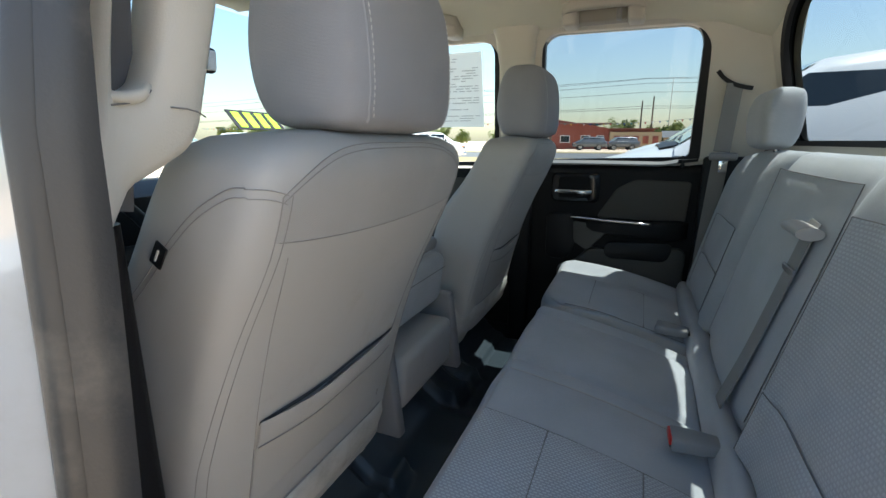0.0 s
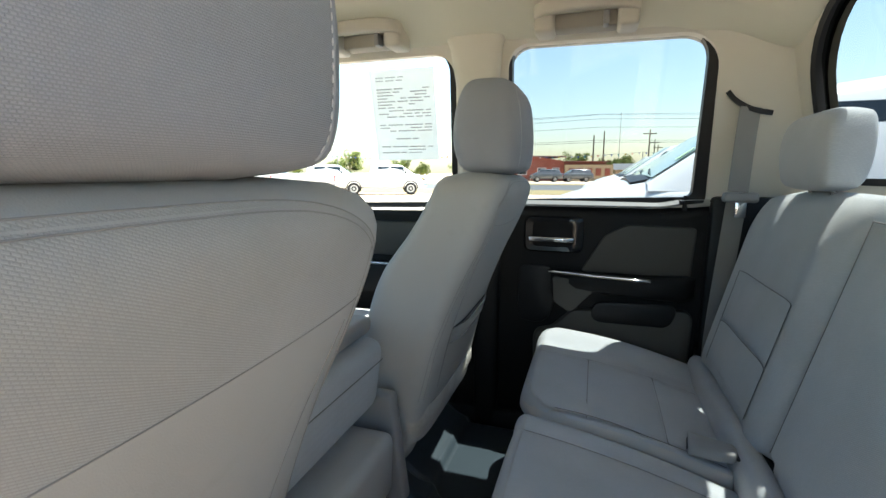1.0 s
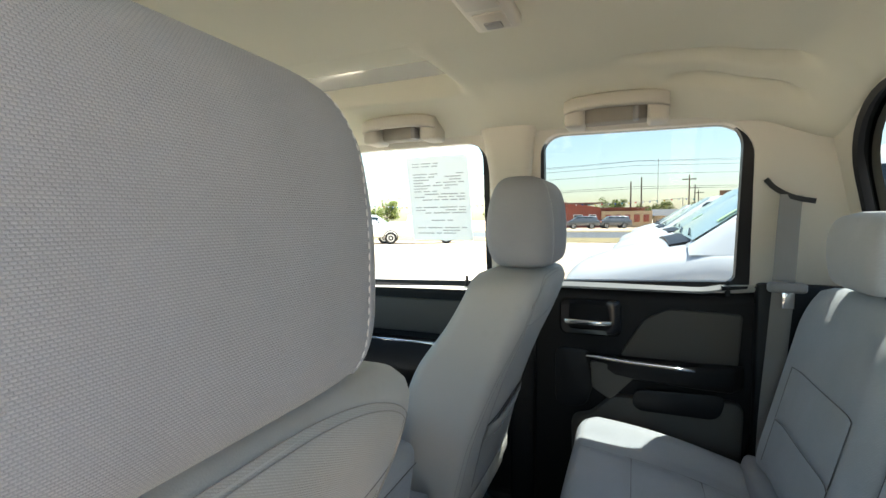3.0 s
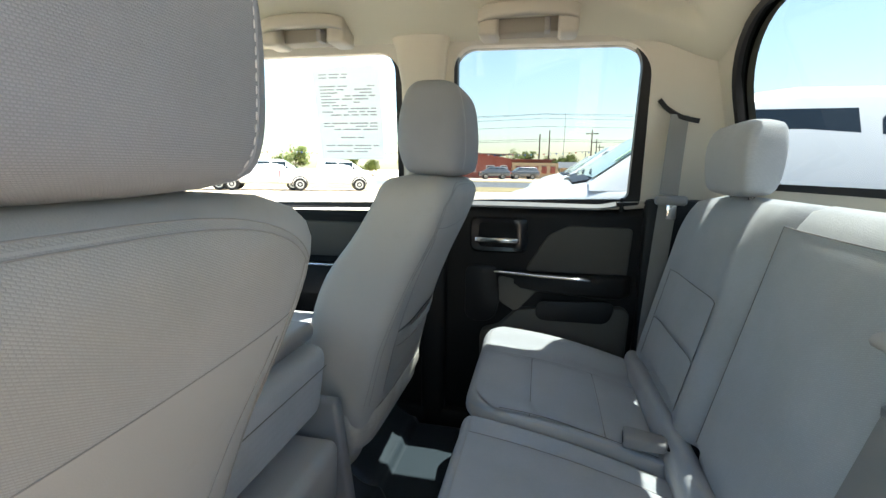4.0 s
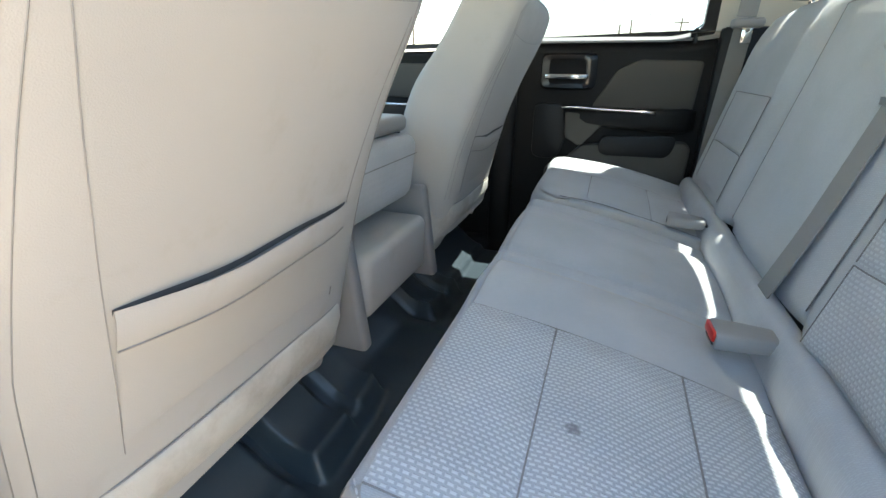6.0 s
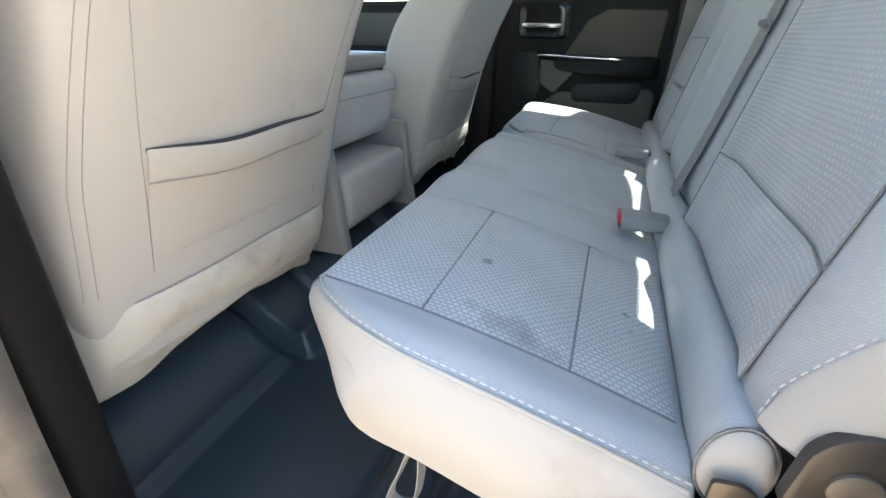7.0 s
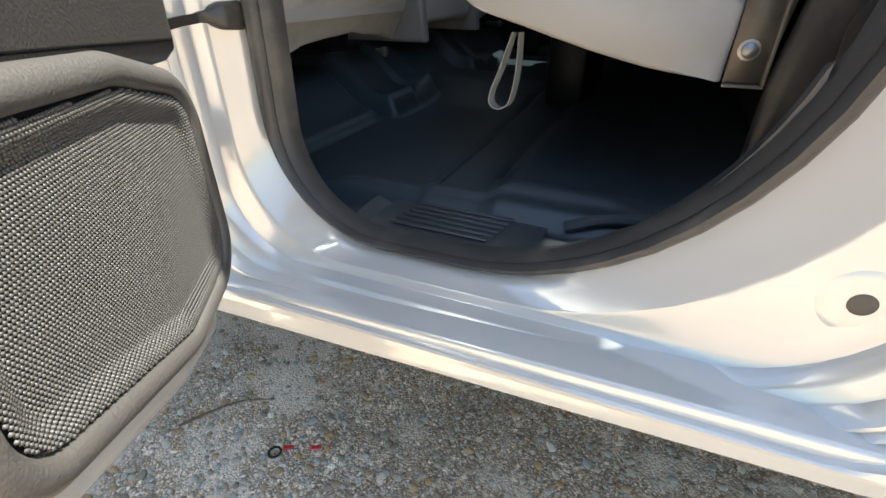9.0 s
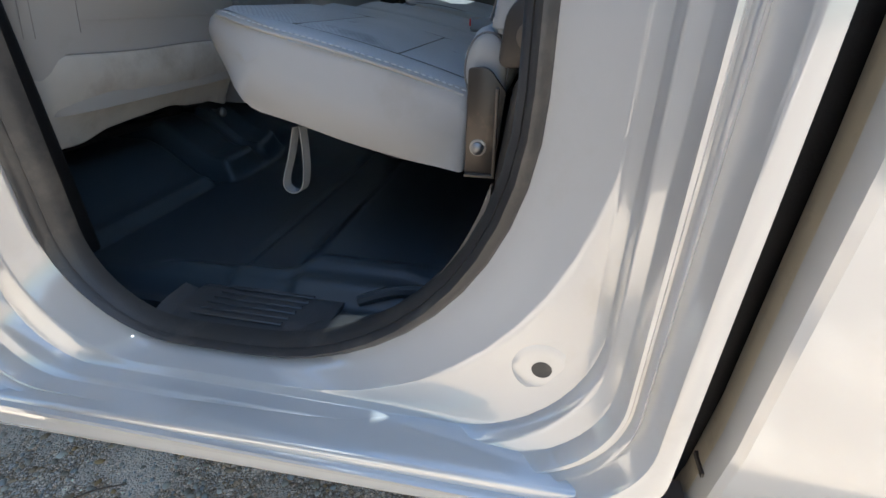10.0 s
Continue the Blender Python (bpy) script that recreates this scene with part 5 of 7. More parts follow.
def buckle(at, way, red, label):
    s = thing("belt_buckle", at, label, "belt buckle", "rear belt buckles")
    m = Matrix.Translation(at) @ Vector(way).to_track_quat("X", "Z").to_matrix().to_4x4()
    part("housing", moved(loft([[(x, w * math.copysign(abs(math.cos(t)) ** 0.5, math.cos(t)), h * math.copysign(abs(math.sin(t)) ** 0.5, math.sin(t))) for t in [2 * math.pi * k / 20 for k in range(20)]] for x, w, h in ((-0.036, 0.012, 0.008), (-0.030, 0.019, 0.011), (0.0, 0.022, 0.0125), (0.034, 0.024, 0.0135), (0.038, 0.022, 0.0125))]), m), M_greytrim, s, smooth=60)
    part("stalk", moved(strip([(-0.03, 0, 0), (-0.06, 0, -0.006), (-0.085, 0, -0.02)], 0.026, 0.004, (0, 1, 0)), m), M_black, s)
    if red:
        part("release_button", moved(box(0.036, 0.0415, -0.018, 0.018, -0.003, 0.0105, 0.002, 2), m), M_red, s, "red release button")
        part("slot", moved(box(0.037, 0.0395, -0.016, 0.016, -0.0085, -0.005, 0.001, 1), m), M_black, s)
    else:
        part("slot", moved(box(0.037, 0.0395, -0.016, 0.016, -0.004, 0.004, 0.001, 1), m), M_black, s)


buckle((0.122, -0.236, 0.884), (-1.0, -0.06, 0.02), True, "grey belt buckle with red button on the bench")
buckle((0.112, 0.232, 0.890), (-1.0, 0.15, 0.02), False, "grey belt buckle lying by the narrow backrest")

# steel latch rods at the backrest foot
for yy in (-0.30, -0.60):
    h = thing("latch_rod", (0.20, yy, 0.89), "bright steel child seat anchor rod at the backrest", "anchor rod", "anchor rods")
    part("rod", tube(smoothed([(0.21, yy - 0.035, 0.878), (0.198, yy - 0.030, 0.886), (0.196, yy, 0.888), (0.198, yy + 0.030, 0.886), (0.21, yy + 0.035, 0.878)], 14), 0.003, 8), M_chrome, h)

# ---- seat bracket at the door side ----
br = thing("seat_bracket", (0.2, -0.69, 0.62), "black steel hinge bracket at the end of the bench", "bracket")
part("bolt_plate", on_side(loop2([(0.150, 0.735, 0.004), (0.186, 0.738, 0.004), (0.196, 0.835, 0.01), (0.175, 0.862, 0.015), (0.152, 0.860, 0.004)]), 0.004, -0.679, 0.001), M_plate, br, "brown steel bolt plate")
part("plate_flange", box(0.1845, 0.1885, -0.691, -0.679, 0.737, 0.840, 0.0015, 2), M_tan, br, "worn tan plate edge")
part("plate_flange", box(0.150, 0.188, -0.689, -0.679, 0.7335, 0.7370, 0.0010, 2), M_tan, br, "worn tan plate edge")
part("bolt", loft([[(0.166 + r * math.cos(t), y, 0.770 + r * math.sin(t)) for t in [2 * math.pi * k / 12 for k in range(12)]] for y, r in ((-0.682, 0.0105), (-0.6845, 0.0105), (-0.685, 0.0075), (-0.690, 0.0075), (-0.692, 0.005))]), M_steel, br)
cov = [(0.190, 0.60, 0.01), (0.44, 0.60, 0.01), (0.44, 0.868, 0.01), (0.245, 0.868, 0.03), (0.205, 0.850, 0.02), (0.190, 0.74, 0.01)]
part("side_cover", on_side(loop2(cov), 0.020, -0.680, 0.008), M_bracket, br, smooth=50)
part("cover_recess", on_side(loop2([(0.235, 0.70, 0.02), (0.36, 0.70, 0.02), (0.36, 0.835, 0.02), (0.26, 0.838, 0.03), (0.232, 0.80, 0.02)]), 0.005, -0.7005, 0.003), M_bracket, br)
part("rear_riser", box(0.236, 0.246, -0.66, 0.66, 0.60, 0.765, 0.002), M_charcoal, br, "dark panel below the seat back")
part("hinge_lug", on_side(loop2([(0.185, 0.862, 0.01), (0.255, 0.862, 0.01), (0.255, 0.915, 0.03), (0.232, 0.940, 0.025), (0.192, 0.925, 0.028)]), 0.010, -0.684, 0.004), M_bracket, br)
part("pivot_cap", loft([[(0.218 + r * math.cos(t), y, 0.894 + r * math.sin(t)) for t in [2 * math.pi * k / 20 for k in range(20)]] for y, r in ((-0.690, 0.0145), (-0.697, 0.0145), (-0.6985, 0.0125), (-0.699, 0.006))]), M_tan, br, "tan pivot cap", smooth=50)
part("rear_cap", loft([[(0.300 + r * math.cos(t), y, 0.790 + r * math.sin(t)) for t in [2 * math.pi * k / 16 for k in range(16)]] for y, r in ((-0.703, 0.014), (-0.710, 0.014), (-0.712, 0.011))]), M_tan, br, smooth=50)

# ---- sill plate ----
M_sill = shader("dark_grey_sill_plastic", (0.056, 0.058, 0.061), rough=0.36, grain=0.4, grain_scale=500, vary=0.15, vary_scale=9, stain=(0.12, 0.11, 0.095), stain_scale=12, stain_at=(0.55, 0.85))


def sill_rise(x):
    """How far the doorway's edge has risen at x on its way up the rear corner."""
    return 0.307 - math.sqrt(0.307 ** 2 - min(0.30, max(0.0, x + 0.097)) ** 2)


sp = thing("sill_plate", (-0.1, -0.79, 0.56), "black ribbed plastic sill plate in the doorway", "sill plate")
part("plate", sheet(lambda x, y: (x, y, 0.557 + 0.007 * step(-0.84, -0.80, y) - 0.006 * step(-0.755, -0.742, y) + 0.004 * (x + 0.1)), -0.216, 0.000, -0.838, -0.742, 20, 16, 0.014), M_sill, sp)
for k in range(6):
    y = -0.752 - 0.0125 * k
    part("rib", moved(box(-0.066, 0.066, -0.0034, 0.0034, 0, 0.0026, 0.0012, 1), pose(-0.109 - 0.003 * k, y, 0.5640, 0, 0, 0)), M_sill, sp)
def sill_trim(x, t):
    """Strip between seal and floor: flat beside the plate, narrowing as it climbs the rear corner."""
    y = -0.835 + 0.073 * t * (1 - 0.75 * step(0.02, 0.20, x))
    dip = 0.036 * min(1.0, sill_rise(x) / 0.03) * (y + 0.835) / 0.073
    return (x, y, 0.552 + 0.008 * step(-0.84, -0.80, y) + sill_rise(x) - dip + 0.120 - math.sqrt(0.120 ** 2 - min(0.115, max(0.0, -0.190 - x)) ** 2))


part("side_trim", sheet(sill_trim, -0.238, 0.200, 0, 1, 48, 10, 0.014), M_sill, sp)
part("ridge", tube(smoothed([(0.02, -0.748, 0.567), (0.06, -0.740, 0.580), (0.09, -0.735, 0.584), (0.16, -0.73, 0.590)], 16), 0.008, 8), M_rubber_floor, sp)


# ---- near middle pillar with its grab handle ----
pl = thing("pillar_trim_left", (-0.36, -0.75, 1.28), "beige plastic trim of the near middle pillar", "pillar trim", kind="structure")
prof = [(1.285, -0.385, -0.445, -0.785, 0.024), (1.34, -0.380, -0.46, -0.783, 0.028), (1.42, -0.378, -0.47, -0.776, 0.028), (1.60, -0.378, -0.48, -0.750, 0.030), (1.74, -0.38, -0.49, -0.718, 0.04)]
part("cover", loft([[(x, y, z) for x, y in squircle((r + f) / 2, yc, (r - f) / 2, h, 5, 32)] for z in levels(prof, 16) for r, f, yc, h in [curve_at(prof, z)]]), M_beige, pl, smooth=60)
# moulded grab handle: a plate with a long opening, its tail running down the pillar
PLATE = [(-0.716, 1.70), (-0.740, 1.56), (-0.764, 1.442), (-0.779, 1.375), (-0.790, 1.319), (-0.797, 1.272), (-0.791, 1.266), (-0.783, 1.273), (-0.777, 1.300), (-0.763, 1.317), (-0.733, 1.331), (-0.708, 1.344), (-0.697, 1.360), (-0.685, 1.400), (-0.664, 1.467), (-0.640, 1.56), (-0.632, 1.66), (-0.650, 1.70)]
GRIP_HOLE = [(-0.716, 1.63), (-0.740, 1.52), (-0.757, 1.444), (-0.7655, 1.394), (-0.763, 1.386), (-0.747, 1.387), (-0.737, 1.394), (-0.728, 1.416), (-0.718, 1.453), (-0.700, 1.53), (-0.690, 1.61), (-0.698, 1.635)]


def around(loop, cy, cz, count=96):
    """Points of a closed outline at even angles about (cy, cz)."""
    pts = [Vector((a, b)) for a, b in loop]
    out = []
    for k in range(count):
        t = 2 * math.pi * k / count
        d = Vector((math.cos(t), math.sin(t) * 3)).normalized()
        best = 0.0
        for p, q in zip(pts, pts[1:] + pts[:1]):
            e = q - p
            den = d.x * e.y - d.y * e.x
            if abs(den) < 1e-9:
                continue
            w = p - Vector((cy, cz))
            u, v = (w.x * e.y - w.y * e.x) / den, (w.x * d.y - w.y * d.x) / den
            if u > 0 and -1e-6 <= v <= 1 + 1e-6:
                best = max(best, u)
        out.append(Vector((cy, cz)) + d * best)
    return [(out[k - 1] + out[k] * 2 + out[(k + 1) % count]) / 4 for k in range(count)]


po, ph = around(PLATE, -0.735, 1.50), around(GRIP_HOLE, -0.735, 1.50)
face = lambda loop, other, f, x: [(x - 0.10 * (p.x + 0.79) ** 2, p.x + (q.x - p.x) * f, p.y + (q.y - p.y) * f) for p, q in zip(loop, other)]
part("grip", loft([face(po, ph, 0, -0.385), face(po, ph, 0, -0.345), face(po, ph, 0.05, -0.338), face(po, ph, 0.16, -0.334), face(po, ph, 0.5, -0.331), face(po, ph, 0.84, -0.334), face(po, ph, 0.95, -0.339), face(ph, po, 0, -0.347), face(ph, po, 0, -0.372), face(po, ph, 0.5, -0.385), face(po, ph, 0, -0.385)], True, False), M_beige, pl, "moulded pillar grab handle", smooth=70)
part("grip_joint", tube([(-0.3305, -0.728, 1.3765), (-0.3305, -0.715, 1.3762), (-0.3312, -0.704, 1.3742), (-0.3345, -0.695, 1.371)], 0.0007, 5), M_seam, pl)
part("grip_joint", tube(smoothed([(-0.3365, -0.778, 1.3755), (-0.3335, -0.770, 1.3755), (-0.3325, -0.757, 1.378), (-0.3325, -0.747, 1.3815), (-0.333, -0.740, 1.388)], 16), 0.0007, 5), M_seam, pl)
part("grip_lip", tube(smoothed([(-0.340, -0.774, 1.386), (-0.336, -0.766, 1.3815), (-0.3345, -0.756, 1.3815), (-0.3345, -0.746, 1.3850), (-0.337, -0.739, 1.392)], 16), [0.002 + 0.0028 * math.sin(math.pi * k / 15) for k in range(16)], 10), M_beige, pl, smooth=70)
fb = thing("seat_belt", (-0.37, -0.75, 1.5), "dark grey driver shoulder belt behind the pillar handle", "seat belt", "front seat belts")
part("webbing", strip([(-0.366, -0.722, 1.66), (-0.366, -0.738, 1.52), (-0.366, -0.752, 1.40), (-0.368, -0.766, 1.30)], 0.044, 0.0016, (0, 1, 0.1)), M_belt_dark, fb)
part("lower_cover", loft([[(x, y, z) for x, y in squircle(-0.44, -0.765, 0.055, 0.03, 4, 24)] for z in (0.60, 0.9, 1.2, 1.285)]), M_charcoal, pl, "dark lower pillar cover")
# inner side trims, left
part("roof_rail_left", box(-1.16, 0.40, -0.735, -0.690, 1.700, 1.745, 0.012), M_beige, kind="structure")
tagged(bpy.data.objects["roof_rail_left"], "beige roof rail trim above the doorway", "trim")
part("c_pillar_left", loft([[(x, y, z) for x, y in squircle(cx, -(side_y(z) - ch), cw, ch, 5, 24)] for z, cx, cw, ch in ((0.62, 0.36, 0.055, 0.045), (0.9, 0.36, 0.055, 0.045), (1.2, 0.37, 0.047, 0.045), (1.30, 0.368, 0.050, 0.045), (1.38, 0.34, 0.075, 0.045), (1.45, 0.33, 0.085, 0.045), (1.515, 0.33, 0.085, 0.045), (1.545, 0.33, 0.085, 0.058), (1.575, 0.33, 0.085, 0.085), (1.60, 0.33, 0.085, 0.085), (1.74, 0.33, 0.085, 0.085))]), M_beige, kind="structure")
tagged(bpy.data.objects["c_pillar_left"], "beige rear pillar trim on the near side", "trim")

# near front door, shut, and body side forward of the doorway
d3 = thing("front_door", (-0.9, -0.95, 0.5), "white driver door of the truck, shut", "vehicle door")
part("outer_skin", loft([[(x, -(y + 0.02 * math.sin(math.pi * (x + 1.6) / 1.2)), z) for x in [-1.60 + 1.155 * k / 12 for k in range(13)]] for y, z in ((0.945, 0.50), (0.965, 0.60), (0.972, 0.90), (0.965, 1.15), (0.94, 1.22), (0.90, 1.225))], False, False), M_paint, d3, smooth=60)
part("edge", box(-0.455, -0.440, -0.96, -0.80, 0.50, 1.23, 0.005), M_paint, d3)
part("inner_panel", box(-1.6, -0.46, -0.83, -0.80, 0.55, 1.24, 0.01), M_charcoal, d3)
part("window_frame", mirror_y(frame_ring(rounded(FRONT_WIN), rounded(FRONT_FRAME), 0.012, 0.0, 0.03)), M_black, d3)
g = mirror_y(loft([ring3(rounded(FRONT_WIN), 0.02), ring3(rounded(FRONT_WIN), 0.024)], True, True))
part("pane", g, M_glass, d3).visible_shadow = False

# ---- cargo bed side behind the cab ----
bd = thing("cargo_bed", (1.4, 0, 0.5), "white cargo bed of the truck behind the cab", "truck bed")
BED = ((0.880, 0.49), (0.918, 0.492), (0.938, 0.52), (0.952, 0.62), (0.960, 0.85), (0.956, 1.10), (0.938, 1.28), (0.90, 1.30), (0.87, 1.29))
for sg in (-1, 1):
    part("bed_side", loft([[(x, sg * (y - d), z) for y, z in BED] for x, d in ((0.4090, 0.024), (0.4095, 0.012), (0.412, 0.004), (0.418, 0.0), (0.6, -0.004), (1.0, -0.006), (1.6, -0.006), (2.3, 0.0))], False, False), M_paint, bd, smooth=28)
    part("bed_flange", loft([[(x, sg * (y - d), z) for y, z in BED] for x, d in ((0.470, 0.110), (0.428, 0.080), (0.412, 0.050), (0.4092, 0.036), (0.4090, 0.024))], False, False), M_flange, bd, "tan inner flange of the bed side", smooth=28)
    part("bed_liner_edge", box(0.407, 0.411, sg * 0.915 - 0.012, sg * 0.915 + 0.012, 0.56, 0.565), M_bracket, bd, "dark weld mark")
part("bed_front", box(0.52, 0.55, -0.92, 0.92, 0.55, 1.29, 0.01), M_paint, bd)
part("bed_floor", box(0.52, 2.3, -0.92, 0.92, 0.75, 0.80, 0.01), M_charcoal, bd)
# added black block: stands in for the deep shade in the gap
part("gap_shade_block", box(0.385, 0.52, -0.885, -0.80, 0.45, 1.25, 0.01), M_black, bd, "black block in place of the shade between cab and bed")
part("step_bracket", loft([[(x, y, z) for y, z in ((-0.895, z0), (-0.922, z0), (-0.932, z0 + 0.006), (-0.936, z1 - 0.008), (-0.930, z1), (-0.895, z1))] for x, z0, z1 in ((0.372, 0.486, 0.503), (0.376, 0.478, 0.508), (0.40, 0.476, 0.510), (0.428, 0.482, 0.510), (0.440, 0.492, 0.508))]), M_tan, bd, "grey-tan steel bracket under the bed corner", smooth=40)
part("bracket_lip", tube(smoothed([(0.368, -0.926, 0.515), (0.385, -0.930, 0.518), (0.405, -0.934, 0.513), (0.425, -0.936, 0.514), (0.446, -0.934, 0.518)], 14), [0.004, 0.006, 0.008, 0.008, 0.007, 0.006, 0.006, 0.006, 0.006, 0.006, 0.006, 0.006, 0.005, 0.003], 8), M_seal, bd, "dark rubber lip")
part("underbody", box(-1.8, 2.2, -0.88, 0.88, 0.42, 0.50, 0.02), M_black, None, kind="structure")
tagged(bpy.data.objects["underbody"], "dark underside and frame of the truck", "underbody")

# ---- open rear door on the near side ----
HINGE = Vector((-0.21, -1.067, 0))
DOOR = Matrix.Translation(HINGE) @ Matrix.Rotation(radians(-57), 4, "Z")
# local: x along the door away from the hinge, y towards the cab side face, z up
dr = thing("rear_door", (-0.21, -1.067, 0.5), "opened driver side rear door with grained trim", "vehicle door")


def door_plate(corners, y, depth, bevel, arc=6):
    m = Matrix(((1, 0, 0, 0), (0, 0, 1, y), (0, 1, 0, 0), (0, 0, 0, 1)))
    return moved(slab(loop2(corners, arc), depth, m, bevel, 3), DOOR)


part("outer_shell", door_plate([(-0.100, 0.600, 0.02), (-0.150, 0.505, 0.02), (-0.130, 0.466, 0.02), (-0.02, 0.484, 0.06), (0.30, 0.610, 0.10), (0.64, 0.66, 0.10), (0.68, 1.25, 0.02), (-0.11, 1.25, 0.02)], -0.115, 0.060, 0.02), M_paint, dr, "white painted door shell")
part("trim_lower", door_plate([(-0.066, 0.680, 0.05), (-0.040, 0.598, 0.03), (0.045, 0.584, 0.05), (0.28, 0.692, 0.10), (0.66, 0.72, 0.02), (0.66, 0.819, 0.02), (-0.076, 0.773, 0.02)], -0.055, 0.055, 0.018), M_doortrim, dr, smooth=60)
part("trim_upper", door_plate([(-0.078, 0.776, 0.015), (0.66, 0.825, 0.02), (0.68, 1.24, 0.02), (-0.10, 1.24, 0.02)], -0.055, 0.056, 0.018), M_doortrim_dark, dr, smooth=60)
GR = [(-0.040, 0.622, 0.03), (0.060, 0.620, 0.05), (0.206, 0.674, 0.028), (0.196, 0.790, 0.035), (0.05, 0.782, 0.04), (-0.038, 0.758, 0.03)]
gl = rounded(GR, 8, 8)


def grown(loop, d):
    """A convex loop moved outwards by d."""
    out = []
    for i, p in enumerate(loop):
        t = (loop[(i + 1) % len(loop)] - loop[i - 1]).normalized()
        out.append(p + Vector((t.y, -t.x)) * d)
    return out


door_ring = lambda d, y: [DOOR @ Vector((p.x, y, p.y)) for p in grown(gl, d)]
part("grille_surround", loft([door_ring(0.0, -0.001), door_ring(0.001, 0.0065), door_ring(0.004, 0.0095), door_ring(0.009, 0.0100), door_ring(0.013, 0.0085), door_ring(0.017, 0.0045), door_ring(0.019, -0.004), door_ring(0.019, -0.02)], True, False), M_doortrim, dr, "grained rolled rim round the grille", smooth=70)
gr = part("speaker_grille", moved(slab([(p.x, p.y) for p in gl], 0.0008, Matrix(((1, 0, 0, 0), (0, 0, 1, -0.0003), (0, 1, 0, 0), (0, 0, 0, 1)))), DOOR), M_black, dr, "brown-grey perforated speaker grille")


def inside(p, poly):
    n, c = len(poly), False
    for i in range(n):
        a, b = poly[i], poly[i - 1]
        if (a.y > p[1]) != (b.y > p[1]) and p[0] < (b.x - a.x) * (p[1] - a.y) / (b.y - a.y) + a.x:
            c = not c
    return c


def gap_to(p):
    """Distance from p to the grille's outline."""
    best = 1.0
    for a, b in zip(gl, gl[1:] + gl[:1]):
        d = b - a
        f = max(0.0, min(1.0, (p - a).dot(d) / max(1e-12, d.length_squared)))
        best = min(best, (p - a - d * f).length)
    return best


verts, faces = [], []
PIT = 0.0024
for i in range(108):
    for j in range(88):
        cx, cz = -0.056 + PIT * i + (PIT / 2 if j % 2 else 0), 0.612 + PIT * 0.87 * j
        if not inside((cx, cz), gl):
            continue
        edge = gap_to(Vector((cx, cz)))
        if edge < 0.0012:
            continue
        lift = 0.0008 + 0.0052 * (1 - step(0.004, 0.018, edge))
        k0 = len(verts)
        for k in range(6):
            t = math.pi * (k / 3 + 1 / 6)
            verts.append(DOOR @ Vector((cx + PIT * 0.50 * math.cos(t), lift - 0.0006, cz + PIT * 0.50 * math.sin(t))))
        for k in range(6):
            t = math.pi * (k / 3 + 1 / 6)
            verts.append(DOOR @ Vector((cx + PIT * 0.34 * math.cos(t), lift + 0.0005, cz + PIT * 0.34 * math.sin(t))))
        verts.append(DOOR @ Vector((cx, lift + 0.0006, cz)))
        for k in range(6):
            n = (k + 1) % 6
            faces += [(k0 + k, k0 + n, k0 + 6 + n, k0 + 6 + k), (k0 + 6 + k, k0 + 6 + n, k0 + 12)]
me = bpy.data.meshes.new("grille_texture")
me.from_pydata(verts, [], faces)
me.shade_smooth()
me.materials.append(M_doortrim)
ob = new("grille_texture", me)
ob.parent = gr
tagged(ob, kind="stuff")
# check strap between pillar and door
part("check_strap", strip(smoothed([(-0.344, -0.878, 0.800), (-0.345, -0.93, 0.796), (-0.325, -0.985, 0.790), (-0.30, -1.02, 0.786)], 12), 0.009, 0.004, (0, 0, 1)), M_bracket, dr, "black steel door check strap")
part("check_clevis", loft([[(x + w * a, y, 0.799 + h * b) for a, b in ((-1, -0.8), (-0.7, -1), (0.7, -1), (1, -0.8), (1, 0.8), (0.7, 1), (-0.7, 1), (-1, 0.8))] for x, y, w, h in ((-0.338, -0.858, 0.010, 0.014), (-0.338, -0.876, 0.009, 0.013), (-0.340, -0.884, 0.0075, 0.010), (-0.343, -0.890, 0.0045, 0.0060), (-0.345, -0.902, 0.0028, 0.0046))]), M_bracket, dr, "black steel clevis of the door check", smooth=40)
for zz in (0.66, 1.05):
    h = part("hinge", box(-0.415, -0.375, -0.965, -0.925, zz - 0.03, zz + 0.03, 0.006, 2), M_paint, dr, "white painted steel hinge")
    part("pin", tube([(-0.385, -0.975, zz - 0.04), (-0.385, -0.975, zz + 0.04)], 0.010, 12), M_paint, h)
    part("hinge_arm", box(-0.385, -0.30, -1.01, -0.965, zz - 0.022, zz + 0.022, 0.006, 2), M_paint, h)
M_grime = shader("grimy_brown_connector", (0.20, 0.165, 0.105), rough=0.6, grain=0.4, grain_scale=120, vary=0.3, vary_scale=30, stain=(0.05, 0.042, 0.035), stain_scale=25, stain_at=(0.5, 0.7))
wb = part("wiring_boot", tube(smoothed([(-0.402, -0.918, 0.905), (-0.402, -0.935, 0.885), (-0.404, -0.955, 0.862), (-0.396, -0.985, 0.846), (-0.350, -1.02, 0.842)], 46), [0.0125 + 0.0035 * (k % 2) for k in range(46)], 12), M_steel, dr, "grey corrugated wiring boot", smooth=30)
part("socket", box(-0.440, -0.372, -0.918, -0.892, 0.893, 1.035, 0.006, 2), M_grime, wb, "grimy brown wiring connector")
part("socket_rim", box(-0.3725, -0.366, -0.921, -0.890, 0.890, 1.038, 0.002, 1), M_grime, wb)
part("plug", loft([[(-0.397 + r * math.cos(t), y, 0.796 + 1.25 * r * math.sin(t)) for t in [2 * math.pi * k / 18 for k in range(18)]] for y, r in ((-0.915, 0.011), (-0.934, 0.011), (-0.936, 0.008))]), M_grime, dr, "brown rubber plug")

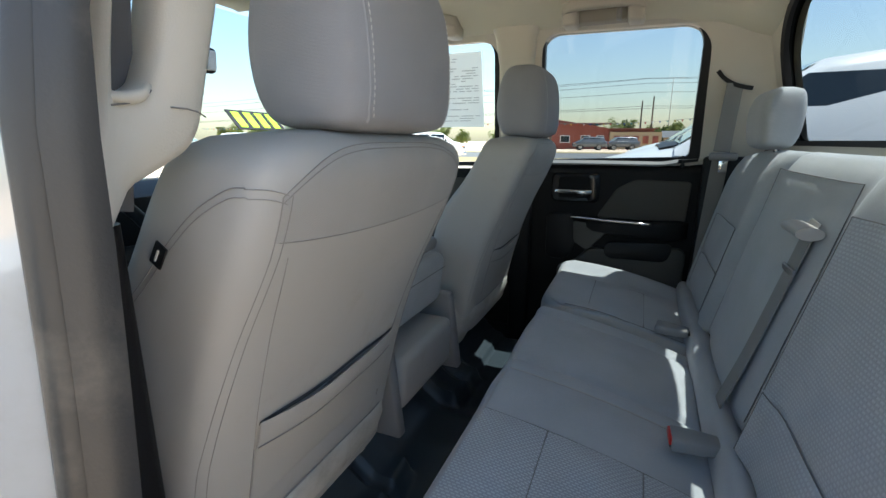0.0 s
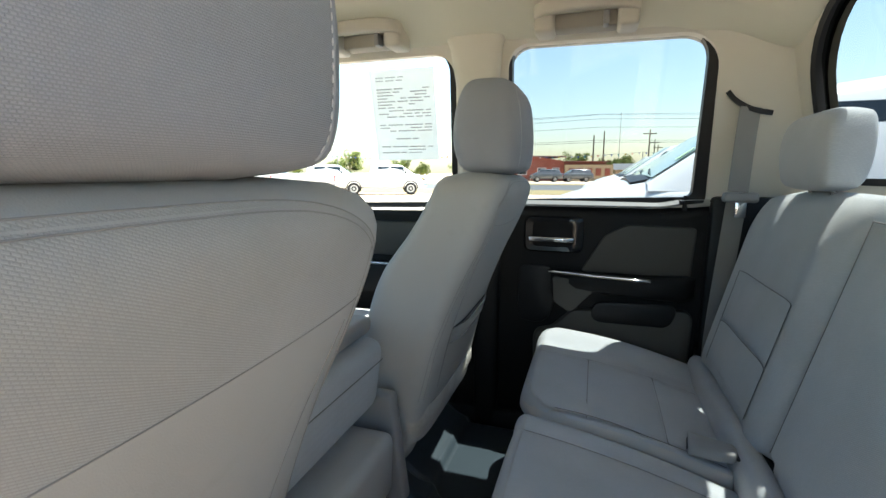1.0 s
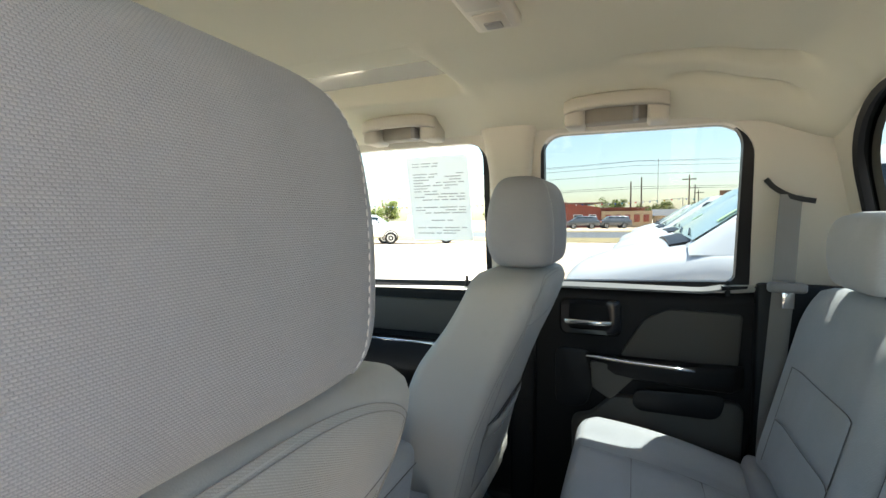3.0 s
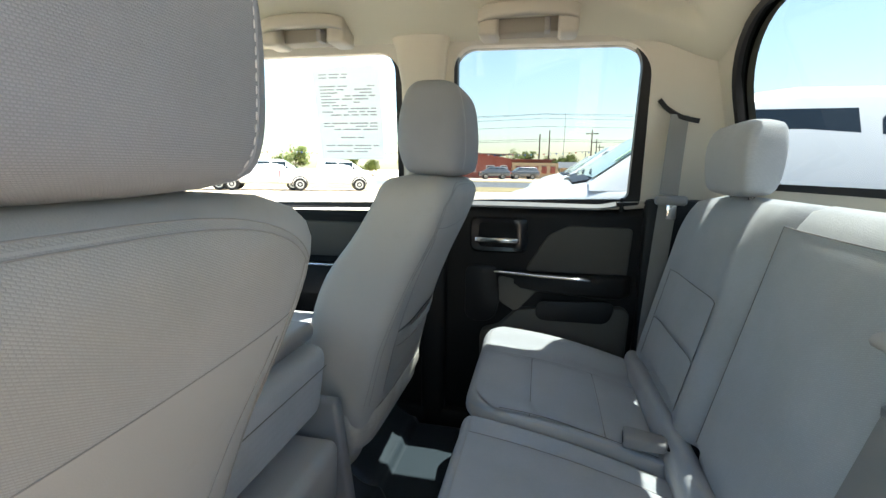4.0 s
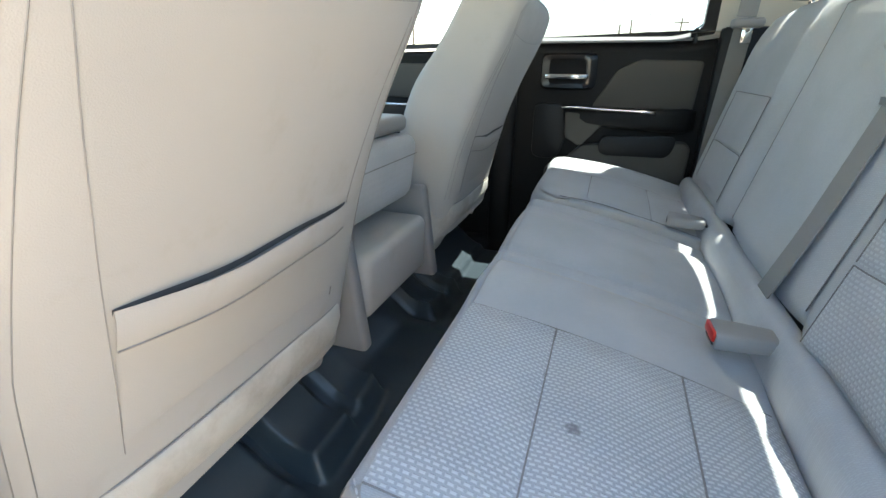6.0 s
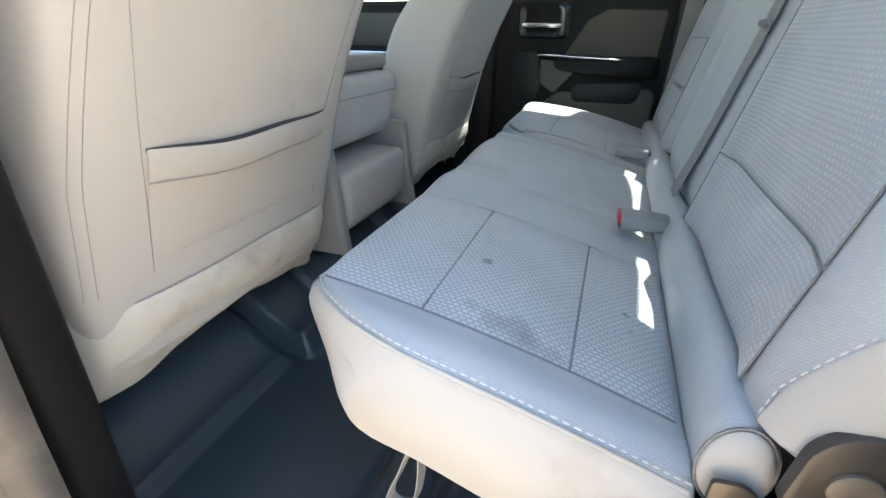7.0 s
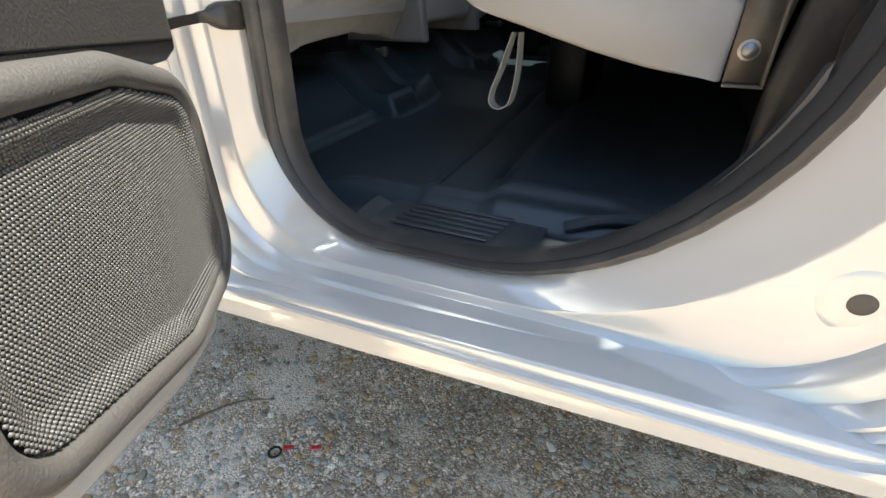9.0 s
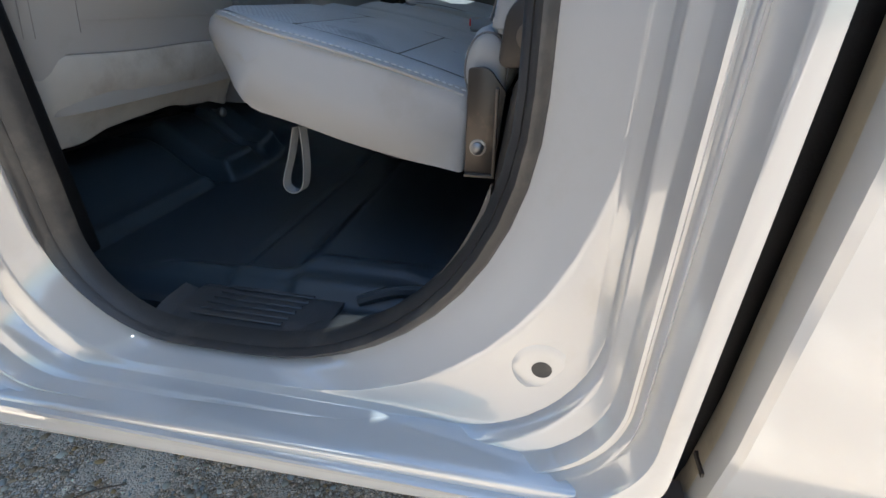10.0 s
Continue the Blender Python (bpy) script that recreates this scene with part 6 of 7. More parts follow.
# ---- dashboard, wheel, mirror, windshield ----
db = thing("dashboard", (-1.5, 0, 0.9), "dark grey dashboard with instrument binnacle", "dashboard")
part("dash_body", loft([[(-1.28, y, 1.02), (-1.22 - 0.03 * math.cos(y * 2), y, 1.12), (-1.26, y, 1.20), (-1.36, y, 1.235), (-1.75, y, 1.21), (-1.80, y, 0.8), (-1.4, y, 0.8)] for y in [-0.79 + 1.58 * k / 16 for k in range(17)]]), M_charcoal, db, smooth=50)
part("binnacle", loft([[(-1.18 - 0.22 * t, -0.42 + 0.20 * math.cos(a) * (1 - 0.1 * t), 1.19 + 0.09 * math.sin(a) * (1 - 0.1 * t)) for a in [math.pi * k / 16 for k in range(17)]] for t in (0, 0.1, 0.5, 1)], False, False), M_charcoal, db)
part("dial_face", sheet(lambda y, z: (-1.225, y, z), -0.60, -0.24, 1.13, 1.25, 2, 2, 0.004, (-1, 0, 0)), M_black, db)
for yy in (-0.50, -0.34):
    part("dial_ring", tube([(-1.221, yy + 0.052 * math.cos(2 * math.pi * k / 24), 1.195 + 0.052 * math.sin(2 * math.pi * k / 24)) for k in range(24)], 0.002, 6, True, up=(1, 0, 0)), M_chrome, db)
sw = thing("steering_wheel", (-1.05, -0.44, 1.08), "dark steering wheel in front of the driver seat", "steering wheel")
wm = pose(-1.05, -0.44, 1.10, 0, 66, 0)
part("rim", moved(tube([(0.185 * math.cos(2 * math.pi * k / 40), 0.185 * math.sin(2 * math.pi * k / 40), 0) for k in range(40)], 0.015, 12, True), wm), M_charcoal, sw, smooth=70)
part("hub", moved(box(-0.07, 0.07, -0.085, 0.085, -0.035, 0.02, 0.02, 3), wm), M_charcoal, sw)
part("spoke", moved(box(-0.02, 0.02, -0.18, 0.18, -0.014, 0.002, 0.006, 2), wm), M_charcoal, sw)
mi = thing("rear_view_mirror", (-1.22, -0.03, 1.585), "black rear view mirror on the windshield", "mirror")
MM = pose(-1.22, -0.03, 1.585, 0, 6, -4)
part("housing", moved(box(-0.018, 0.014, -0.140, 0.140, -0.037, 0.037, 0.016, 4), MM), M_black, mi, smooth=60)
part("mirror_glass", moved(box(0.0135, 0.0160, -0.129, 0.129, -0.028, 0.028, 0.001, 1), MM), M_chrome, mi)
part("stem", tube([(-1.23, -0.03, 1.60), (-1.30, 0, 1.67)], 0.014, 8), M_black, mi)
ws = thing("windshield", (-1.5, 0, 1.25), "front windshield of the truck", "window", kind="structure")
bm = sheet(lambda y, t: (-1.20 - 0.62 * t + 0.10 * (abs(y) / 0.75) ** 2, y * (1 + 0.06 * t), 1.735 - 0.50 * t), -0.70, 0.70, 0, 1, 12, 6)
part("pane", bm, M_glass, ws).visible_shadow = False
for sg in (-1, 1):
    part("a_pillar_trim", tube([(-1.10, sg * 0.715, 1.725), (-1.35, sg * 0.76, 1.52), (-1.72, sg * 0.80, 1.22)], 0.045, 12), M_beige, None, kind="structure")
tagged(bpy.data.objects["a_pillar_trim"], "beige windshield pillar trim", "trim")
tagged(bpy.data.objects["a_pillar_trim.001"], "beige windshield pillar trim", "trim")
hd = thing("hood", (-2.2, 0, 1.0), "white hood of the truck ahead of the windshield", "hood")
part("hood_skin", sheet(lambda x, y: (x, y, 1.20 - 0.10 * ((x + 1.8) / 1.2) ** 2 - 0.10 * (abs(y) / 0.95) ** 4), -2.95, -1.78, -0.93, 0.93, 12, 12, 0.02), M_paint, hd, smooth=60)
part("front_fender", box(-2.95, -1.60, -0.97, 0.97, 0.5, 1.06, 0.05, 3), M_paint, hd)
bn = thing("windshield_banner", (-1.53, 0.58, 1.40), "black price card with lime digits on the windshield", "price card")
part("card", moved(box(-0.15, 0.15, -0.002, 0.002, -0.05, 0.05), pose(-1.53, 0.58, 1.435, -40, 0, 96)), M_black, bn)
M_lime = shader("lime_digits", (0.45, 0.75, 0.02), rough=0.5)
for k in range(4):
    part("digit_bar", moved(box(-0.13 + 0.07 * k, -0.085 + 0.07 * k, -0.004, 0.004, -0.042, 0.042, 0.003, 1), pose(-1.53, 0.58, 1.435, -40, 0, 96)), M_lime, bn, "plain lime bar")

# ---- outside ----
def asphalt(name):
    """Worn concrete with its stones laid bare: two sizes of stone, pale cement patches, cracks."""
    m = shader(name, (0.28, 0.265, 0.245), rough=0.9, spec=0.25)
    nt = m.node_tree
    N, L = nt.nodes.new, nt.links.new
    b = nt.nodes["Principled BSDF"]
    tc = N("ShaderNodeTexCoord")

    def ramp(src, stops, steps=False):
        r = N("ShaderNodeValToRGB")
        r.color_ramp.interpolation = "CONSTANT" if steps else "LINEAR"
        while len(r.color_ramp.elements) < len(stops):
            r.color_ramp.elements.new(0.5)
        for e, (p, c) in zip(r.color_ramp.elements, stops):
            e.position, e.color = p, (*c, 1)
        L(src, r.inputs["Fac"])
        return r.outputs["Color"]

    def mix(f, x, y, how="MIX"):
        k = N("ShaderNodeMix")
        k.data_type, k.blend_type = "RGBA", how
        for src, i in ((f, 0), (x, 6), (y, 7)):
            if isinstance(src, (float, int)):
                k.inputs[i].default_value = src
            elif isinstance(src, tuple):
                k.inputs[i].default_value = (*src, 1)
            else:
                L(src, k.inputs[i])
        return k.outputs[2]

    stones = [(0.0, (0.30, 0.265, 0.225)), (0.18, (0.44, 0.40, 0.355)), (0.34, (0.36, 0.285, 0.21)), (0.46, (0.52, 0.475, 0.42)), (0.58, (0.39, 0.38, 0.37)), (0.70, (0.46, 0.37, 0.27)), (0.80, (0.57, 0.53, 0.47)), (0.95, (0.68, 0.64, 0.58))]
    warp = N("ShaderNodeTexNoise")
    warp.inputs["Scale"].default_value, warp.inputs["Detail"].default_value = 60, 3
    L(tc.outputs["Object"], warp.inputs["Vector"])
    bend = N("ShaderNodeVectorMath")
    bend.operation = "MULTIPLY_ADD"
    bend.inputs[1].default_value = (0.012, 0.012, 0.0)
    L(warp.outputs["Color"], bend.inputs[0])
    L(tc.outputs["Object"], bend.inputs[2])
    colour, heights = None, []
    for scale, cut in ((205, 0.0), (104, 0.46), (56, 0.62)):
        vo = N("ShaderNodeTexVoronoi")
        vo.inputs["Scale"].default_value, vo.inputs["Randomness"].default_value = scale, 1.0
        L(bend.outputs[0], vo.inputs["Vector"])
        sp = N("ShaderNodeSeparateColor")
        L(vo.outputs["Color"], sp.inputs[0])
        tone = ramp(sp.outputs[0], stones, True)
        edge = ramp(vo.outputs["Distance"], [(0.28, (1.08, 1.08, 1.08)), (0.60, (0.50, 0.46, 0.42))])
        tone = mix(1.0, tone, edge, "MULTIPLY")
        if colour is None:
            colour = tone
            heights.append(vo.outputs["Distance"])
        else:
            use = N("ShaderNodeMath")
            use.operation = "GREATER_THAN"
            use.inputs[1].default_value = 1 - cut if scale > 60 else 1 - 0.30
            L(sp.outputs[1], use.inputs[0])
            near = N("ShaderNodeMath")
            near.operation = "LESS_THAN"
            near.inputs[1].default_value = 0.50
            L(vo.outputs["Distance"], near.inputs[0])
            both = N("ShaderNodeMath")
            both.operation = "MULTIPLY"
            L(use.outputs[0], both.inputs[0])
            L(near.outputs[0], both.inputs[1])
            colour = mix(both.outputs[0], colour, tone)
            heights.append(both.outputs[0])
    big = N("ShaderNodeTexNoise")
    big.inputs["Scale"].default_value, big.inputs["Detail"].default_value, big.inputs["Roughness"].default_value = 4.5, 9, 0.68
    L(tc.outputs["Object"], big.inputs["Vector"])
    axis = N("ShaderNodeSeparateXYZ")
    L(tc.outputs["Object"], axis.inputs[0])
    side = N("ShaderNodeMapRange")
    side.inputs["From Min"].default_value, side.inputs["From Max"].default_value = -0.40, -0.95
    side.inputs["To Min"].default_value, side.inputs["To Max"].default_value = 0.0, 0.13
    L(axis.outputs["X"], side.inputs["Value"])
    spread = N("ShaderNodeMath")
    L(big.outputs["Fac"], spread.inputs[0])
    L(side.outputs[0], spread.inputs[1])
    patch = ramp(spread.outputs[0], [(0.54, (0, 0, 0)), (0.60, (0.75, 0.75, 0.75))])
    colour = mix(patch, colour, (0.46, 0.425, 0.385))
    wear = N("ShaderNodeTexNoise")
    wear.inputs["Scale"].default_value, wear.inputs["Detail"].default_value = 2.2, 6
    L(tc.outputs["Object"], wear.inputs["Vector"])
    colour = mix(1.0, colour, ramp(wear.outputs["Fac"], [(0.35, (0.80, 0.785, 0.77)), (0.65, (1.18, 1.14, 1.08))]), "MULTIPLY")
    colour = mix(1.0, colour, (1.78, 1.58, 1.35), "MULTIPLY")
    L(colour, b.inputs["Base Color"])
    bp = N("ShaderNodeBump")
    bp.invert = True
    bp.inputs["Strength"].default_value, bp.inputs["Distance"].default_value = 0.9, 0.004
    L(heights[0], bp.inputs["Height"])
    L(bp.outputs["Normal"], b.inputs["Normal"])
    return m


M_ground = asphalt("worn_aggregate_paving")
gd = part("ground", sheet(lambda x, y: (x, y, 0), -600, 600, -400, 800, 2, 2), M_ground, kind="structure")
tagged(gd, "worn concrete paving of the car lot with bare stones", "ground")
# loose and half sunk stones beside the truck
M_pebble = shader("river_stones", (0.3, 0.28, 0.25), rough=0.9, spec=0.15, grain=0.4, grain_scale=400)
_nt = M_pebble.node_tree
_g, _r = _nt.nodes.new("ShaderNodeNewGeometry"), _nt.nodes.new("ShaderNodeValToRGB")
_r.color_ramp.interpolation = "CONSTANT"
for _k, (_p, _c) in enumerate(((0.0, (0.283, 0.228, 0.161)), (0.2, (0.436, 0.364, 0.275)), (0.42, (0.392, 0.268, 0.157)), (0.55, (0.392, 0.359, 0.306)), (0.72, (0.513, 0.430, 0.323)), (0.90, (0.469, 0.294, 0.131)), (0.96, (0.611, 0.537, 0.419)))):
    _e = _r.color_ramp.elements[_k] if _k < 2 else _r.color_ramp.elements.new(_p)
    _e.position, _e.color = _p, (*_c, 1)
_nt.links.new(_g.outputs["Random Per Island"], _r.inputs["Fac"])
_nt.links.new(_r.outputs["Color"], _nt.nodes["Principled BSDF"].inputs["Base Color"])
ico = bmesh.new()
bmesh.ops.create_icosphere(ico, subdivisions=2, radius=1.0)
IV, IF = [v.co.copy() for v in ico.verts], [tuple(v.index for v in f.verts) for f in ico.faces]
ico.free()
rng = random.Random(12)
verts, faces = [], []
for k in range(4200):
    x, y = rng.uniform(-1.15, 0.72), rng.uniform(-1.16, -0.50)
    r = 0.0020 + 0.0080 * rng.random() ** 3.6
    bump = Vector((rng.uniform(-1, 1), rng.uniform(-1, 1), rng.uniform(-1, 1))).normalized()
    sx, sy, sz, a = r * rng.uniform(0.8, 1.35), r * rng.uniform(0.7, 1.0), r * rng.uniform(0.45, 0.75), rng.uniform(0, 6.3)
    k0 = len(verts)
    for v in IV:
        f = 1 + 0.32 * v.dot(bump) + 0.22 * math.sin(5 * v.x + a) * math.sin(4 * v.y + 2 * a)
        px, py = v.x * sx * f, v.y * sy * f
        verts.append((x + px * math.cos(a) - py * math.sin(a), y + px * math.sin(a) + py * math.cos(a), v.z * sz * f + sz * 0.05))
    faces += [tuple(k0 + i for i in f) for f in IF]
me = bpy.data.meshes.new("loose_stones")
me.from_pydata(verts, [], faces)
me.shade_smooth()
me.materials.append(M_pebble)
tagged(new("loose_stones", me), "small brown and grey stones bedded in the paving", "stones", kind="stuff")
for name, x, y, mat, lab in (("plastic_scrap", -0.449, -0.845, M_red, "small scrap of red plastic on the paving"), ("plastic_scrap", -0.397, -0.822, M_red, "small scrap of red plastic on the paving")):
    p = thing(name, (x, y, 0), lab, "scrap")
    part("scrap_body", moved(box(-0.011, 0.011, -0.0045, 0.0045, 0, 0.004, 0.0015, 1), pose(x, y, 0.001, 4, -5, 25)), mat, p)
p = thing("rubber_ring", (-0.467, -0.866, 0), "black rubber ring lying on the paving", "ring")
part("ring_body", tube([(-0.467 + 0.012 * math.cos(2 * math.pi * k / 20), -0.866 + 0.012 * math.sin(2 * math.pi * k / 20), 0.004) for k in range(20)], 0.0026, 8, True), M_black, p, smooth=70)
p = thing("dead_twig", (-0.62, -0.80, 0), "thin brown twig lying on the paving", "twig")
part("twig_body", tube(smoothed([(-0.70, -0.90, 0.004), (-0.66, -0.84, 0.008), (-0.62, -0.79, 0.005), (-0.56, -0.76, 0.006)], 16), [0.003 - 0.0001 * k for k in range(16)], 6), shader("dry_twig", (0.15, 0.09, 0.05), rough=0.9), p)
M_road = shader("grey_road", (0.14, 0.14, 0.14), rough=0.9, vary=0.1, vary_scale=0.5)
M_dry = shader("dry_grass", (0.34, 0.27, 0.13), rough=1.0, vary=0.3, vary_scale=0.6)
tagged(part("road", box(-600, 600, 36, 52, 0, 0.012), M_road, kind="structure"), "grey road beyond the lot", "road")
tagged(part("verge", box(-600, 600, 29, 35.9, 0, 0.03), M_dry, kind="structure"), "dry yellow grass verge by the road", "verge")
tagged(part("far_verge", box(-600, 600, 52.2, 58, 0, 0.03), M_dry, kind="structure"), "dry grass verge beyond the road", "verge")
M_tyre = shader("tyre_rubber", (0.02, 0.02, 0.02), rough=0.8)
M_alloy = shader("wheel_alloy", (0.5, 0.5, 0.5), rough=0.35, metal=0.8)
M_tail = shader("red_tail_lamp", (0.5, 0.01, 0.01), rough=0.25)
M_amber = shader("amber_lamp", (0.9, 0.25, 0.01), rough=0.3)
M_lamp = shader("clear_headlamp", (0.25, 0.26, 0.27), rough=0.15, spec=0.8)
M_screen = shader("tinted_windshield", (0.27, 0.38, 0.375), rough=0.10, spec=0.7)
# the truck's white paint again, lighter and duller to look sunlit on hoods
M_paint_sunlit = shader("white_paint_sunlit", (0.74, 0.735, 0.715), rough=0.32, coat=0.4, vary=0.03, vary_scale=2)


M_sticker = shader("pale_green_sticker", (0.55, 0.75, 0.35), rough=0.5)


def vehicle(at, turn, paint, label, category, pickup=True, group="vehicles parked on the lot", low=0.0):
    """A parked vehicle, nose towards -x before the turn; at: its nose's middle on the ground."""
    s = thing("parked_pickup" if pickup else "parked_car", at, label, category, group)
    m = Matrix.Translation(at) @ Matrix.Rotation(radians(turn), 4, "Z") @ Matrix.Diagonal((1, 1, 1 - low, 1))
    P = lambda name, bm, mat, par=s, lab="", sm=45: part(name, moved(bm, m), mat, par, lab, sm)
    L = 5.6 if pickup else 4.7
    prof = [(0.0, 0.60, 0.72, 1.02), (0.03, 0.74, 0.62, 1.08), (0.10, 0.85, 0.52, 1.125), (0.25, 0.93, 0.45, 1.18), (0.6, 0.97, 0.42, 1.27), (0.85, 0.98, 0.42, 1.315), (1.5, 0.98, 0.42, 1.33), (L - 0.3, 0.98, 0.45, 1.31), (L - 0.03, 0.95, 0.50, 1.27), (L, 0.90, 0.55, 1.20)]
    half = lambda w, z0, z1: [(w * 0.85, z0), (w, z0 + 0.15), (w, (z0 + z1) / 2), (w * 0.993, z1 - 0.16), (w * 0.965, z1 - 0.08), (w * 0.90, z1 - 0.025), (w * 0.80, z1 - 0.002), (w * 0.4, z1 + 0.022)]
    rings = [[(x, -y, z) for y, z in half(w, z0, z1)] + [(x, 0, z1 + 0.028)] + [(x, y, z) for y, z in half(w, z0, z1)[::-1]] for x, w, z0, z1 in prof]
    P("body", loft(rings), paint, sm=60)
    c1 = 3.5 if pickup else 4.4
    cab = [(0.74, 0.84, 1.30), (0.80, 0.83, 1.345), (1.20, 0.79, 1.63), (1.50, 0.75, 1.83), (1.9, 0.74, 1.88), (c1 - 0.6, 0.74, 1.87), (c1 - 0.15, 0.76, 1.81), (c1, 0.80, 1.32)]
    P("cabin", loft([[(x, y, z) for y, z in ((-0.92, min(1.26, z)), (-w - 0.02, z - 0.08 * (z > 1.4)), (-w + 0.08, z - 0.005), (0, z + 0.015), (w - 0.08, z - 0.005), (w + 0.02, z - 0.08 * (z > 1.4)), (0.92, min(1.26, z)))] for x, w, z in cab], False, False), paint, sm=50)
    P("windshield", sheet(lambda y, t: (0.775 + 0.70 * t, y * (1 - 0.13 * t), 1.349 + 0.485 * t - 0.012 * (abs(y) / 0.75) ** 2), -0.745, 0.745, 0, 1, 8, 3), M_screen)
    P("cowl", sheet(lambda y, t: (0.66 + 0.12 * t, y, 1.326 + 0.026 * t - 0.03 * (abs(y) / 0.7) ** 2), -0.62, 0.62, 0, 1, 8, 2, 0.02), M_black)
    for yy in (-0.45, 0.15):
        P("wiper", tube([(0.785, yy, 1.362), (0.835, yy + 0.46, 1.392)], 0.006, 6), M_black)
    P("inspection_sticker", moved(box(-0.06, 0.06, -0.04, 0.04, 0, 0.002), pose(0.97, -0.60, 1.482, 0, -34.7, 0)), M_sticker)
    for sg in (-1, 1):
        for x0, x1 in ((1.42, 2.18), (2.26, 2.98)) + (() if pickup else ((3.06, 3.75),)):
            g = bmesh.new()
            pts = [(x0 + (0.0 if x0 > 1.5 else -0.03), 1.36), (x1, 1.36), (x1 - 0.03, 1.74), (x0 + (0.05 if x0 > 1.5 else -0.02), 1.735), (x0 + (0.0 if x0 > 1.5 else -0.09), 1.68)]
            g.faces.new([g.verts.new((x, sg * (0.90 - (z - 1.24) * 0.26 + 0.012), z)) for x, z in pts])
            P("side_window", g, M_glass_dark)
        P("mirror", box(1.22, 1.32, sg * 1.06 - 0.09, sg * 1.06 + 0.09, 1.30, 1.48, 0.03), M_black if pickup else paint)
        P("headlamp", box(0.02, 0.20, sg * 0.74 - 0.14, sg * 0.74 + 0.14, 0.88, 1.03, 0.03), M_lamp)
        P("turn_lamp", box(0.10, 0.26, sg * 0.90 - 0.04, sg * 0.90 + 0.04, 0.98, 1.05, 0.015), M_amber)
        P("tail_lamp", box(L - 0.08, L + 0.012, sg * 0.86 - 0.08, sg * 0.86 + 0.08, 0.82, 1.20, 0.02), M_tail)
        for x in (0.95, L - 1.15):
            t = P("tyre", loft([[(x + r * math.cos(2 * math.pi * k / 20), sg * y, 0.39 + r * math.sin(2 * math.pi * k / 20)) for k in range(20)] for y, r in ((0.74, 0.36), (0.76, 0.39), (0.97, 0.39), (0.99, 0.36))]), M_tyre)
            P("rim", loft([[(x + r * math.cos(2 * math.pi * k / 20), sg * y, 0.39 + r * math.sin(2 * math.pi * k / 20)) for k in range(20)] for y, r in ((0.98, 0.25), (0.997, 0.24), (0.985, 0.10), (0.995, 0.06))]), M_alloy, t)
            P("wheel_arch", tube([(x + 0.44 * math.cos(math.pi * k / 10), sg * 0.965, 0.42 + 0.44 * math.sin(math.pi * k / 10)) for k in range(11)], 0.03, 6), M_black)
    P("grille", box(-0.02, 0.10, -0.58, 0.58, 0.72, 1.0, 0.02), M_black)
    P("bumper", box(-0.06, 0.2, -0.86, 0.86, 0.48, 0.66, 0.04), M_chrome if pickup else paint)
    P("bumper", box(L - 0.1, L + 0.1, -0.86, 0.86, 0.5, 0.68, 0.04), M_chrome if pickup else paint)
    g = bmesh.new()
    g.faces.new([g.verts.new(p) for p in ((c1 - 0.015, -0.68, 1.36), (c1 - 0.015, 0.68, 1.36), (c1 - 0.12, 0.62, 1.74), (c1 - 0.12, -0.62, 1.74))])
    P("rear_window", g, M_glass_dark)
    if pickup:
        P("bed_opening", box(c1 + 0.12, L - 0.08, -0.82, 0.82, 1.255, 1.305, 0.01), M_black)
        P("bed_rail", box(c1 + 0.05, L - 0.04, -0.96, -0.83, 1.20, 1.312, 0.02), paint)
        P("bed_rail", box(c1 + 0.05, L - 0.04, 0.83, 0.96, 1.20, 1.312, 0.02), paint)
    return s


M_silver = shader("grey_car_paint", (0.12, 0.13, 0.14), rough=0.25, coat=1.0)
v0 = vehicle((-0.55, 3.22, 0), 0, M_paint_sunlit, "white vehicle parked side by side in the row", "pickup truck", True, "row of white vehicles")
for k in range(1, 6):
    copy_thing(v0, Matrix.Translation((-0.55 + 0.08 * (k % 2) + 0.10 * k, 3.22 + 2.95 * k, 0)))
v1 = vehicle((-14.5, 26.5, 0), 205, M_paint_sunlit, "white pickup truck parked with its tail towards the row", "pickup truck", True, "white pickups by the road")
for x, y, a in ((-10.6, 27.5, 206), (-18.5, 25.0, 203), (-23.0, 24.0, 202), (-28.0, 22.5, 200)):
    copy_thing(v1, Matrix.Translation((x, y, 0)) @ Matrix.Rotation(radians(a - 205), 4, "Z"))
v2 = vehicle((-9.4, 70, 0), 15, M_silver, "dark car parked before the brick building", "car", False, "cars at the brick building")
for x, y, a in ((-5.0, 72, 20), (3.5, 84, 0)):
    copy_thing(v2, Matrix.Translation((x, y, 0)) @ Matrix.Rotation(radians(a - 15), 4, "Z"))

# brick building
M_brick = shader("red_brick_wall", (0.30, 0.095, 0.065), rough=0.9, vary=0.2, vary_scale=2, grain=0.4, grain_scale=20)
M_roof = shader("brown_metal_roof", (0.20, 0.085, 0.065), rough=0.6, vary=0.1, vary_scale=0.5)
M_tanwall = shader("tan_wall", (0.48, 0.36, 0.22), rough=0.9, vary=0.08)
bb = thing("brick_building", (-8, 80, 0), "low red brick building with doors across the road", "building")
BM = Matrix.Translation((-17.5, 76, 0)) @ Matrix.Rotation(radians(17), 4, "Z")
part("wall", moved(slab([(0, 0), (20, 0), (20, 3.1), (13, 3.3), (4.5, 4.7), (0, 4.0)], 12, Matrix(((1, 0, 0, 0), (0, 0, 1, 0), (0, 1, 0, 0), (0, 0, 0, 1)))), BM), M_brick, bb)
